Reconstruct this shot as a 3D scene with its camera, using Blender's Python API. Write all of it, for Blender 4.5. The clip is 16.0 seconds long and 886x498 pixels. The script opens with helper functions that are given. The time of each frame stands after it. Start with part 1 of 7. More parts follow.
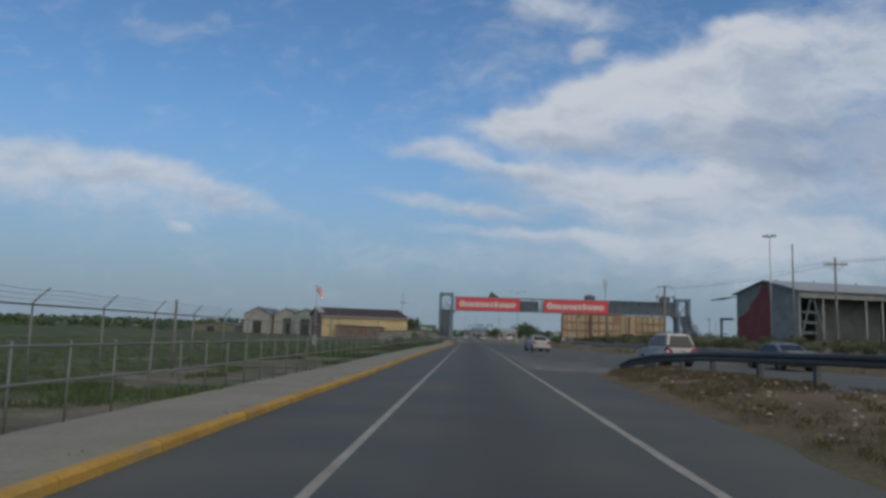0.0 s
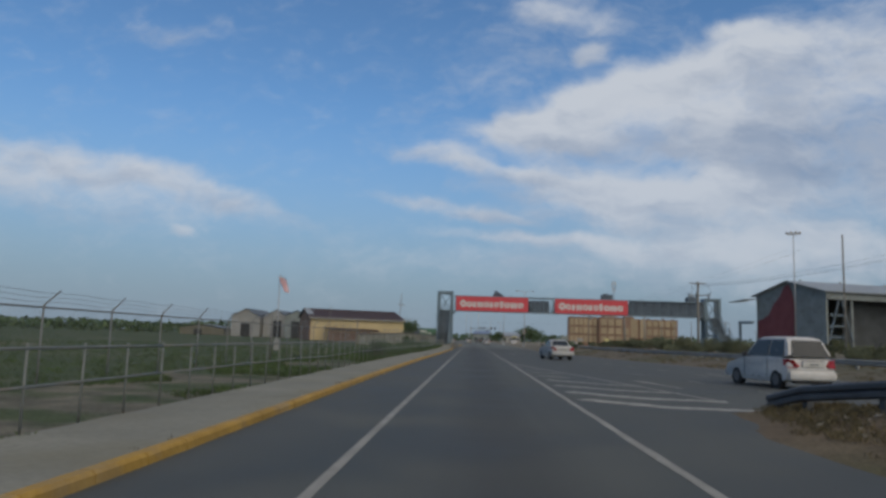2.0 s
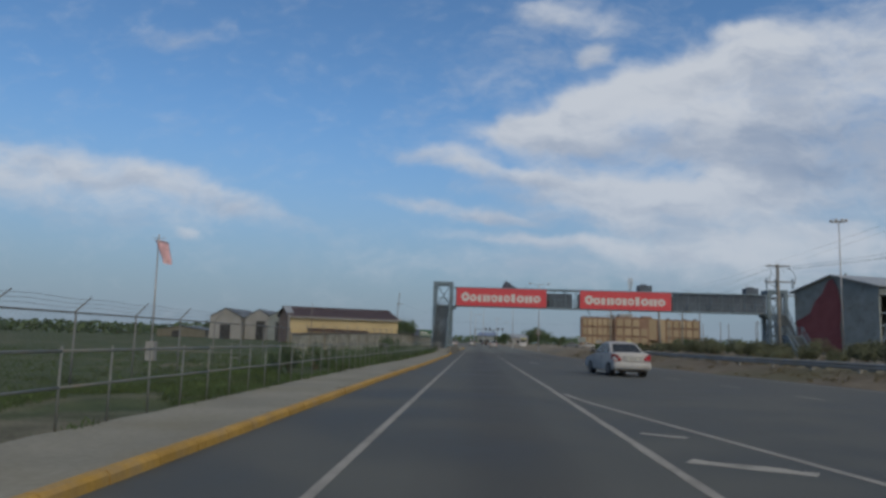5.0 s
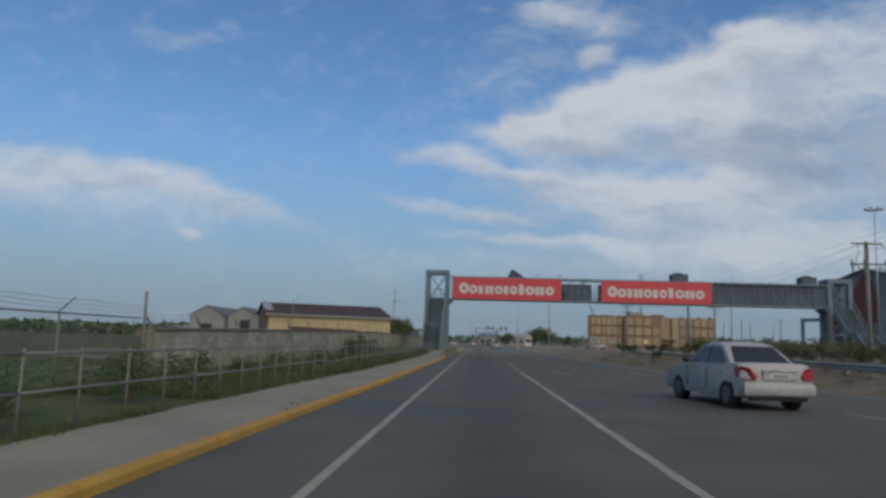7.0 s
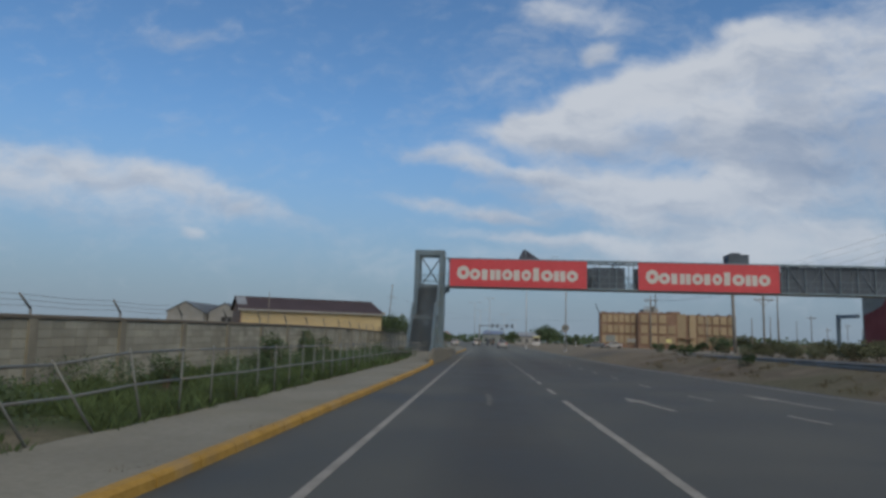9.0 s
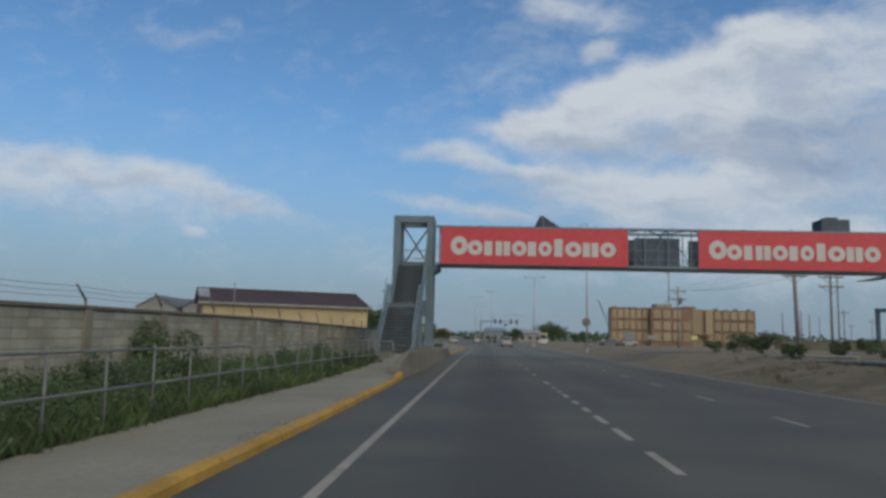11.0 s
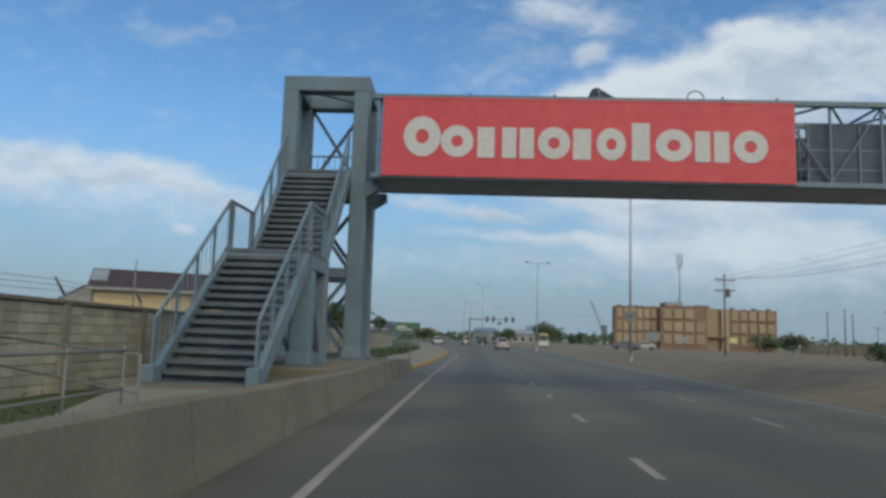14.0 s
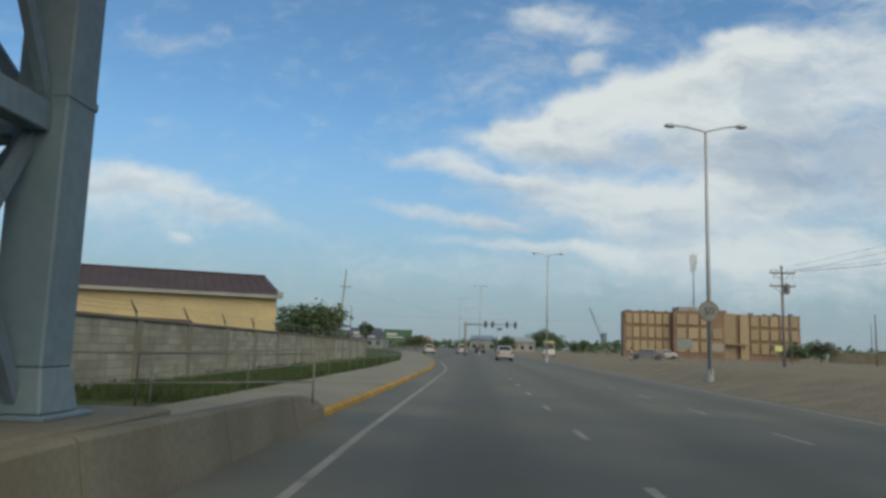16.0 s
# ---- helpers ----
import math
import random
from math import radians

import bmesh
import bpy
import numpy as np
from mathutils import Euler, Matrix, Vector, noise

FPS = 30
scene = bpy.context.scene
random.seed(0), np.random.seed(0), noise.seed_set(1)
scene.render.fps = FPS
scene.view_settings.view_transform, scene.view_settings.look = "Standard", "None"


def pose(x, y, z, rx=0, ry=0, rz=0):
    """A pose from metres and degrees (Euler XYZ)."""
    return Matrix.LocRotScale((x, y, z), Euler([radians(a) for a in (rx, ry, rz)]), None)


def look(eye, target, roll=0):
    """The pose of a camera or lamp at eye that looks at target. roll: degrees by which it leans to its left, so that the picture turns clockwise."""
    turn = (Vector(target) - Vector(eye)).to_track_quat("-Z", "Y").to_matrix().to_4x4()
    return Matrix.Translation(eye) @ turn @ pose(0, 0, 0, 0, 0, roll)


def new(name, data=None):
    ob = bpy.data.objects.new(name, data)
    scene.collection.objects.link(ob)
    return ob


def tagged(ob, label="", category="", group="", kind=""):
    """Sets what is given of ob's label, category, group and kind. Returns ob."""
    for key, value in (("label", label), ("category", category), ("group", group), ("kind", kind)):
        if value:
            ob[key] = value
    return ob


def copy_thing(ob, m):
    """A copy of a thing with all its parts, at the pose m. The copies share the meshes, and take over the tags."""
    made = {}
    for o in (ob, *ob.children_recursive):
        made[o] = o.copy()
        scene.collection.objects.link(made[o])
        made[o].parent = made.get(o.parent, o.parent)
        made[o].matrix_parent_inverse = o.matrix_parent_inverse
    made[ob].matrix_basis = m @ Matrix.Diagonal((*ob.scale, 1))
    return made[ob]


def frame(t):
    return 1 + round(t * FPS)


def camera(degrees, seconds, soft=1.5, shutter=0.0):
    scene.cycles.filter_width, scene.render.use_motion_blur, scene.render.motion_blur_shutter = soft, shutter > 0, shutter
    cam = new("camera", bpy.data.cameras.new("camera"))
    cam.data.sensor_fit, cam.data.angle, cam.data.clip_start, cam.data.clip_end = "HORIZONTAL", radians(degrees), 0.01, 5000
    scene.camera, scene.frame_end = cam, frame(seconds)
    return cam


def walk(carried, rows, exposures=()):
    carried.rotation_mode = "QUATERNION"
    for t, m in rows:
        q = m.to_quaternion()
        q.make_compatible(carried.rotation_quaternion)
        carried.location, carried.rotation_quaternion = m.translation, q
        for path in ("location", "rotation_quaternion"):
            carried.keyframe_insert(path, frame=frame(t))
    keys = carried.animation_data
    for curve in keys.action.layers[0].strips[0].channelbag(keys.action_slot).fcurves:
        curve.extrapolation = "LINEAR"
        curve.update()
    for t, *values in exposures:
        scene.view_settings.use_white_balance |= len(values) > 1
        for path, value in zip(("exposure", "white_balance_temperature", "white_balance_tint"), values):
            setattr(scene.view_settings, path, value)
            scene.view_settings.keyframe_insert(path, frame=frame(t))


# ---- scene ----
cam = camera(63.0, 16.0, soft=3.1)
PATH = [
    (0, -0.05, 0.00, 1.364, 2.30, 6.73, 1.69),
    (0.5, -0.05, 3.65, 1.349, 2.32, 6.88, 1.70),
    (1, -0.05, 7.29, 1.349, 2.38, 7.06, 1.79),
    (1.5, -0.04, 10.96, 1.353, 2.41, 6.95, 1.76),
    (2, -0.04, 14.68, 1.347, 2.47, 7.03, 1.81),
    (2.5, -0.05, 18.44, 1.346, 2.51, 7.08, 1.90),
    (3, -0.06, 22.23, 1.347, 2.63, 7.08, 1.99),
    (3.5, -0.06, 26.03, 1.334, 2.62, 7.09, 2.03),
    (4, -0.04, 29.86, 1.349, 2.68, 7.21, 1.90),
    (6.5, 0.09, 49.18, 1.352, 2.90, 7.15, 1.60),
    (7, 0.12, 53.12, 1.363, 2.97, 7.19, 1.62),
    (7.5, 0.15, 57.11, 1.354, 3.04, 7.15, 1.30),
    (8, 0.18, 61.21, 1.355, 3.09, 7.09, 1.26),
    (8.5, 0.18, 65.40, 1.355, 3.18, 7.07, 1.33),
    (9, 0.15, 69.60, 1.362, 3.24, 7.10, 1.58),
    (11.5, -0.01, 89.99, 1.341, 3.27, 6.82, 1.37),
    (12, -0.04, 94.16, 1.343, 3.09, 6.73, 1.51),
    (12.5, -0.04, 98.32, 1.343, 2.94, 6.69, 1.63),
    (13, -0.05, 102.42, 1.351, 2.74, 6.72, 1.49),
    (13.5, -0.02, 106.47, 1.358, 2.58, 6.80, 1.66),
    (14, 0.04, 110.47, 1.361, 2.51, 6.96, 1.85),
    (14.5, 0.09, 114.43, 1.354, 2.41, 6.98, 1.76),
    (15, 0.12, 118.53, 1.345, 2.43, 7.13, 2.00),
    (15.5, 0.10, 122.69, 1.335, 2.33, 7.46, 2.17),
    (16, 0.20, 126.95, 1.329, 2.28, 7.63, 1.74),
]
walk(cam, [(t, pose(x, y, z, 90 + pitch, 0, yaw) @ pose(0, 0, 0, 0, 0, roll)) for t, x, y, z, yaw, pitch, roll in PATH],
     [(0, 0.0, 7050, 10), (9, 0.0, 7080, 10), (12.5, 0.16, 7100, 6), (14.0, 0.30, 7050, 5), (15.0, 0.54, 7300, 4), (15.5, 0.62, 7600, 3), (16, 0.36, 7700, 3)])

# ---- sky, sun ----
SUN_EL, SUN_AZ = 42.0, 152.0          # degrees; azimuth clockwise from straight ahead
sun = new("sun", bpy.data.lights.new("sun", "SUN"))
sun.data.energy, sun.data.angle, sun.data.color = 2.0, radians(75), (1.0, 0.82, 0.55)
a, e = radians(SUN_AZ), radians(SUN_EL)
sun.matrix_world = look((0, 0, 60), Vector((0, 0, 60)) - Vector((math.sin(a) * math.cos(e), math.cos(a) * math.cos(e), math.sin(e))))

world = bpy.data.worlds.new("sky")
scene.world = world
world.use_nodes = True
WN, WL = world.node_tree.nodes, world.node_tree.links
WN.clear()


def wnode(kind, ins=(), op="", smooth=False):
    n = WN.new(kind)
    if op:
        n.operation = op
    if smooth:
        n.interpolation_type = "SMOOTHSTEP"
    for k, v in dict(ins).items():
        if hasattr(v, "is_output") or hasattr(v, "links"):
            WL.new(v, n.inputs[k])
        else:
            n.inputs[k].default_value = v
    return n


def wmath(op, a, b=0.0):
    return wnode("ShaderNodeMath", {0: a, 1: b}, op).outputs[0]


sky = wnode("ShaderNodeTexSky")
sky.sky_type, sky.sun_disc, sky.sun_elevation, sky.sun_rotation = "NISHITA", False, e, a
sky.altitude, sky.air_density, sky.dust_density, sky.ozone_density = 10.0, 1.0, 0.6, 1.6
tc = wnode("ShaderNodeTexCoord").outputs["Generated"]
xyz = wnode("ShaderNodeSeparateXYZ", {0: tc})
ahead = wmath("MAXIMUM", xyz.outputs[1], 0.25)
uu, vv = wmath("DIVIDE", xyz.outputs[0], ahead), wmath("DIVIDE", xyz.outputs[2], ahead)
plane = wnode("ShaderNodeCombineXYZ", {0: uu, 1: vv, 2: 0.0}).outputs[0]
# the clouds' own swirl
warp = wnode("ShaderNodeTexNoise", {"Vector": plane, "Scale": 9.0, "Detail": 4.0, "Roughness": 0.55})
off = wnode("ShaderNodeVectorMath", {0: warp.outputs["Color"], 1: (0.5, 0.5, 0.5)}, "SUBTRACT").outputs[0]
off = wnode("ShaderNodeVectorMath", {0: off, 1: (0.09, 0.05, 0.0)}, "MULTIPLY").outputs[0]
bent = wnode("ShaderNodeVectorMath", {0: plane, 1: off}, "ADD").outputs[0]
cover, lit = None, None


def blob(u, v, ru, rv, turn, weight):
    """One soft bank of cloud, laid into the sky ahead."""
    global cover, lit
    m = wnode("ShaderNodeMapping", {"Vector": bent, "Location": (u, v, 0), "Rotation": (0, 0, radians(turn)), "Scale": (ru, rv, 1)})
    m.vector_type = "TEXTURE"
    d = wnode("ShaderNodeVectorMath", {0: m.outputs[0]}, "LENGTH").outputs["Value"]
    r = wnode("ShaderNodeMapRange", {"Value": d, "From Min": 1.35, "From Max": 0.25, "To Min": 0.0, "To Max": weight}, smooth=True).outputs[0]
    rise = wmath("MULTIPLY", r, wnode("ShaderNodeSeparateXYZ", {0: m.outputs[0]}).outputs[1])
    lit = rise if cover is None else wmath("ADD", lit, rise)
    cover = r if cover is None else wmath("ADD", cover, r)


blob(-0.744, 0.228, 0.152, 0.055, 0, 1.15)
blob(-0.548, 0.235, 0.120, 0.030, -8, 1.15)
blob(-0.429, 0.212, 0.104, 0.028, -20, 1.15)
blob(-0.320, 0.181, 0.088, 0.024, -24, 0.95)
blob(-0.553, 0.189, 0.191, 0.041, -8, 0.70)
blob(-0.228, 0.146, 0.064, 0.013, -25, 0.35)
blob(-0.416, 0.142, 0.029, 0.010, -5, 1.00)
blob(-0.463, 0.436, 0.080, 0.018, -6, 0.60)
blob(-0.387, 0.457, 0.027, 0.013, 0, 0.40)
blob(-0.410, 0.289, 0.024, 0.006, 0, 0.35)
blob(-0.175, 0.422, 0.032, 0.011, 0, 0.20)
blob(-0.643, 0.377, 0.024, 0.006, 0, 0.25)
blob(0.098, 0.479, 0.072, 0.033, 5, 1.00)
blob(0.163, 0.413, 0.032, 0.021, 0, 1.10)
blob(0.183, 0.457, 0.040, 0.024, 0, 0.70)
blob(0.365, 0.451, 0.048, 0.013, 10, 0.76)
blob(0.270, 0.458, 0.048, 0.020, 0, 0.30)
blob(0.127, 0.335, 0.130, 0.028, 20, 1.15)
blob(0.230, 0.365, 0.130, 0.041, 22, 1.25)
blob(0.348, 0.408, 0.147, 0.046, 14, 1.35)
blob(0.489, 0.417, 0.152, 0.076, 8, 1.09)
blob(0.080, 0.290, 0.112, 0.034, 0, 1.30)
blob(0.253, 0.304, 0.189, 0.056, 6, 1.35)
blob(0.424, 0.334, 0.175, 0.056, 0, 1.04)
blob(0.497, 0.255, 0.183, 0.064, 0, 1.09)
blob(0.368, 0.261, 0.128, 0.036, 0, 0.95)
blob(-0.047, 0.257, 0.073, 0.018, -3, 1.25)
blob(0.033, 0.233, 0.104, 0.016, -6, 1.05)
blob(0.151, 0.233, 0.121, 0.025, -4, 1.05)
blob(-0.053, 0.183, 0.104, 0.016, -7, 1.15)
blob(0.034, 0.171, 0.052, 0.009, -8, 0.90)
blob(0.003, 0.147, 0.086, 0.011, 0, 0.80)
blob(0.213, 0.206, 0.164, 0.028, -4, 1.20)
blob(0.344, 0.216, 0.138, 0.031, 0, 1.35)
blob(0.151, 0.173, 0.121, 0.022, -6, 1.00)
blob(0.305, 0.172, 0.164, 0.031, -8, 1.20)
blob(0.457, 0.175, 0.144, 0.040, -10, 0.95)
blob(0.228, 0.131, 0.156, 0.021, -4, 1.00)
blob(0.380, 0.135, 0.159, 0.022, -6, 0.76)
blob(0.522, 0.138, 0.096, 0.032, -15, 0.76)
blob(0.081, 0.204, 0.130, 0.013, -5, 0.70)
blob(0.112, 0.141, 0.095, 0.011, 0, 0.70)
blob(0.654, 0.369, 0.159, 0.144, 0, 0.95)
blob(0.659, 0.210, 0.144, 0.096, 0, 0.85)
blob(0.312, 0.552, 0.159, 0.048, 0, 0.90)
blob(0.069, 0.561, 0.072, 0.032, 0, 0.60)
blob(0.556, 0.543, 0.144, 0.056, 0, 0.95)
blob(0.330, 0.268, 0.36, 0.17, 8, 0.16)
blob(-0.578, 0.189, 0.30, 0.07, -8, 0.35)
blob(0.110, 0.440, 0.16, 0.07, 15, 0.25)
blob(0.055, 0.356, 0.20, 0.10, 15, 0.30)
blob(-0.122, 0.100, 0.203, 0.028, 0, 0.32)
blob(0.491, 0.091, 0.235, 0.047, 0, 0.60)
blob(0.251, 0.109, 0.328, 0.038, 0, 0.85)
# the same broken cover goes on all round
round_noise = wnode("ShaderNodeTexNoise", {"Vector": tc, "Scale": 2.6, "Detail": 6.0, "Roughness": 0.6}).outputs["Fac"]
elsewhere = wnode("ShaderNodeMapRange", {"Value": round_noise, "From Min": 0.45, "From Max": 0.62, "To Min": 0.0, "To Max": 1.0}).outputs[0]
side = wnode("ShaderNodeMapRange", {"Value": wmath("ABSOLUTE", uu), "From Min": 0.75, "From Max": 1.3}).outputs[0]
high = wnode("ShaderNodeMapRange", {"Value": vv, "From Min": 0.55, "From Max": 0.9}).outputs[0]
outside = wmath("MAXIMUM", side, high)
cover = wmath("ADD", cover, wmath("MULTIPLY", elsewhere, outside))
fine = wnode("ShaderNodeTexNoise", {"Vector": wnode("ShaderNodeMapping", {"Vector": bent, "Scale": (13.0, 24.0, 1.0), "Rotation": (0, 0, -0.2)}).outputs[0], "Scale": 1.0, "Detail": 9.0, "Roughness": 0.62}).outputs["Fac"]
wisp = wnode("ShaderNodeTexNoise", {"Vector": wnode("ShaderNodeMapping", {"Vector": bent, "Scale": (34.0, 62.0, 1.0), "Rotation": (0, 0, -0.35)}).outputs[0], "Scale": 1.0, "Detail": 6.0, "Roughness": 0.6}).outputs["Fac"]
dens = wmath("ADD", cover, wmath("MULTIPLY", wmath("SUBTRACT", fine, 0.5), 2.0))
dens = wmath("ADD", dens, wmath("MULTIPLY", wmath("SUBTRACT", wisp, 0.5), 0.9))
dens = wnode("ShaderNodeMapRange", {"Value": dens, "From Min": -0.12, "From Max": 2.15, "To Min": 0.0, "To Max": 0.98}, smooth=True).outputs[0]
grey = wnode("ShaderNodeTexNoise", {"Vector": wnode("ShaderNodeMapping", {"Vector": bent, "Location": (3.1, 1.7, 0), "Scale": (6.0, 14.0, 1.0)}).outputs[0], "Scale": 1.0, "Detail": 8.0, "Roughness": 0.62}).outputs["Fac"]
grey = wnode("ShaderNodeMapRange", {"Value": grey, "From Min": 0.4, "From Max": 0.66}, smooth=True).outputs[0]
heavy = wnode("ShaderNodeMapping", {"Vector": bent, "Location": (0.53, 0.283, 0), "Scale": (0.17, 0.05, 1)})
heavy.vector_type = "TEXTURE"
heavy = wnode("ShaderNodeVectorMath", {0: heavy.outputs[0]}, "LENGTH").outputs["Value"]
heavy = wnode("ShaderNodeMapRange", {"Value": heavy, "From Min": 1.7, "From Max": 0.0, "To Min": 0.0, "To Max": 0.75}, smooth=True).outputs[0]
grey = wmath("ADD", wmath("MULTIPLY", grey, 0.5), heavy)
grey = wmath("SUBTRACT", grey, wmath("MULTIPLY", lit, 0.3))
grey = wmath("MAXIMUM", wmath("MINIMUM", grey, 1.4), 0.0)
tint = wnode("ShaderNodeMix")
tint.data_type = "RGBA"
WL.new(grey, tint.inputs[0])
tint.inputs[6].default_value, tint.inputs[7].default_value = (0.512, 0.578, 0.69, 1), (0.245, 0.325, 0.475, 1)
toned = wnode("ShaderNodeMix")
toned.data_type, toned.blend_type = "RGBA", "MULTIPLY"
toned.inputs[0].default_value = 1.0
WL.new(sky.outputs[0], toned.inputs[6])
toned.inputs[7].default_value = (0.064, 0.0985, 0.128, 1)
# the air near the horizon is hazy
haze = wnode("ShaderNodeMapRange", {"Value": xyz.outputs[2], "From Min": 0.33, "From Max": 0.0, "To Min": 0.0, "To Max": 0.95}, smooth=True).outputs[0]
air = wnode("ShaderNodeMix")
air.data_type = "RGBA"
WL.new(haze, air.inputs[0])
WL.new(toned.outputs[2], air.inputs[6])
air.inputs[7].default_value = (0.206, 0.282, 0.388, 1)
mix = wnode("ShaderNodeMix")
mix.data_type = "RGBA"
WL.new(wmath("MULTIPLY", dens, wmath("SUBTRACT", 1.0, wmath("MULTIPLY", haze, 0.25))), mix.inputs[0])
WL.new(air.outputs[2], mix.inputs[6])
WL.new(tint.outputs[2], mix.inputs[7])
bg = wnode("ShaderNodeBackground", {"Color": mix.outputs[2], "Strength": 1.0})
WL.new(bg.outputs[0], wnode("ShaderNodeOutputWorld").inputs[0])

# ---- materials ----


def material(name, base, rough=0.8, metal=0.0, var=0.18, scale=1.5, fine=25.0, bump=0.15, dirt=None, dirt_scale=0.6, dirt_amount=0.5, pieces=0.0, islands=0.0, coords="Object", spec=0.4):
    """A surface with a coarse and a fine variation, stains of a second colour and a little relief."""
    m = bpy.data.materials.new(name)
    m.use_nodes = True
    n, l = m.node_tree.nodes, m.node_tree.links
    b = n["Principled BSDF"]
    b.inputs["Metallic"].default_value = metal
    b.inputs["Specular IOR Level"].default_value = spec
    if coords == "World":
        co = n.new("ShaderNodeNewGeometry").outputs["Position"]
    else:
        co = n.new("ShaderNodeTexCoord").outputs[coords]

    def noise_at(sc, detail=4.0):
        t = n.new("ShaderNodeTexNoise")
        t.inputs["Scale"].default_value, t.inputs["Detail"].default_value = sc, detail
        l.new(co, t.inputs["Vector"])
        return t.outputs["Fac"]

    def span(v, a, c, lo=0.0, hi=1.0):
        r = n.new("ShaderNodeMapRange")
        for k, x in zip(("From Min", "From Max", "To Min", "To Max"), (a, c, lo, hi)):
            r.inputs[k].default_value = x
        l.new(v, r.inputs["Value"])
        return r.outputs[0]

    def blend(f, a, c, kind="MIX"):
        x = n.new("ShaderNodeMix")
        x.data_type, x.blend_type = "RGBA", kind
        for k, v in ((0, f), (6, a), (7, c)):
            if hasattr(v, "links"):
                l.new(v, x.inputs[k])
            else:
                x.inputs[k].default_value = v
        return x.outputs[2]

    coarse, small = noise_at(scale), noise_at(fine, 6.0)
    lighter = tuple(min(1, c * (1 + var)) for c in base) + (1,)
    darker = tuple(c * (1 - var) for c in base) + (1,)
    col = blend(span(coarse, 0.35, 0.65), darker, lighter)
    col = blend(span(small, 0.3, 0.7, 0.0, 0.5), col, tuple(c * 0.72 for c in base) + (1,))
    if dirt:
        col = blend(span(noise_at(dirt_scale, 7.0), 0.5, 0.72, 0.0, dirt_amount), col, (*dirt, 1))
    if pieces or islands:
        r = n.new("ShaderNodeObjectInfo").outputs["Random"] if pieces else n.new("ShaderNodeNewGeometry").outputs["Random Per Island"]
        k = pieces or islands
        hv = n.new("ShaderNodeHueSaturation")
        l.new(span(r, 0, 1, 1 - k, 1 + k), hv.inputs["Value"])
        l.new(col, hv.inputs["Color"])
        col = hv.outputs[0]
    l.new(col, b.inputs["Base Color"])
    l.new(span(small, 0.3, 0.7, max(0.02, rough - 0.1), min(1, rough + 0.1)), b.inputs["Roughness"])
    if bump:
        bp = n.new("ShaderNodeBump")
        bp.inputs["Strength"].default_value, bp.inputs["Distance"].default_value = bump, 0.02
        l.new(small, bp.inputs["Height"])
        l.new(bp.outputs[0], b.inputs["Normal"])
    return m


M_STEEL = material("grey painted steel", (0.125, 0.185, 0.228), 0.55, 0.0, 0.14, 0.8, 9, 0.06, dirt=(0.15, 0.155, 0.145), dirt_scale=0.9, dirt_amount=0.5)
M_STEELDARK = material("dark painted steel", (0.115, 0.16, 0.20), 0.6, 0.0, 0.2, 1.0, 12, 0.06, dirt=(0.12, 0.115, 0.105), dirt_amount=0.5)
M_DECK = material("dull blue-grey deck sheet", (0.40, 0.43, 0.50), 0.7, 0.0, 0.15, 0.5, 6, 0.05, dirt=(0.3, 0.3, 0.33), dirt_amount=0.5)
M_TREAD = material("worn steel tread", (0.09, 0.112, 0.13), 0.6, 0.1, 0.2, 2.0, 20, 0.1, dirt=(0.14, 0.135, 0.125), dirt_amount=0.5)
M_CONC = material("weathered concrete", (0.15, 0.143, 0.113), 0.9, 0, 0.14, 0.7, 18, 0.2, dirt=(0.11, 0.10, 0.075), dirt_scale=0.8, dirt_amount=0.6)
M_WALK = material("worn concrete pavement", (0.207, 0.203, 0.162), 0.92, 0, 0.14, 0.5, 14, 0.25, dirt=(0.17, 0.155, 0.10), dirt_scale=0.45, dirt_amount=0.6, coords="World")
M_BLOCK = material("grey concrete block", (0.325, 0.32, 0.262), 0.92, 0, 0.16, 1.2, 22, 0.3, dirt=(0.195, 0.185, 0.145), dirt_scale=0.5, dirt_amount=0.75, pieces=0.16, coords="World")
M_BLOCKS = material("grey concrete blocks", (0.325, 0.32, 0.262), 0.92, 0, 0.16, 1.2, 22, 0.3, dirt=(0.195, 0.185, 0.145), dirt_scale=0.5, dirt_amount=0.75, islands=0.16, coords="World")
M_MORTAR = material("grey mortar", (0.15, 0.135, 0.11), 0.95, 0, 0.12, 0.9, 25, 0.25, dirt=(0.11, 0.10, 0.085), dirt_amount=0.6, coords="World")
M_PILASTER = material("rendered pilaster", (0.225, 0.213, 0.168), 0.92, 0, 0.16, 1.2, 20, 0.25, dirt=(0.15, 0.135, 0.10), dirt_scale=0.7, dirt_amount=0.7, coords="World")
M_KERB = material("worn yellow kerb paint", (0.36, 0.215, 0.042), 0.8, 0, 0.16, 1.6, 16, 0.2, dirt=(0.24, 0.18, 0.10), dirt_scale=1.7, dirt_amount=0.75, pieces=0.1, coords="World")
M_LINE = material("worn white road paint", (0.262, 0.256, 0.226), 0.8, 0, 0.14, 1.0, 30, 0.1, dirt=(0.16, 0.155, 0.135), dirt_scale=2.6, dirt_amount=0.7, coords="World")
M_WORN = material("nearly worn off road paint", (0.115, 0.115, 0.102), 0.85, 0, 0.2, 1.5, 30, 0.1, dirt=(0.07, 0.071, 0.064), dirt_scale=2.5, dirt_amount=0.7, coords="World")
M_HATCH = material("thick white hatching paint", (0.31, 0.305, 0.265), 0.8, 0, 0.12, 1.0, 30, 0.1, dirt=(0.13, 0.128, 0.11), dirt_scale=2.4, dirt_amount=0.75, coords="World")
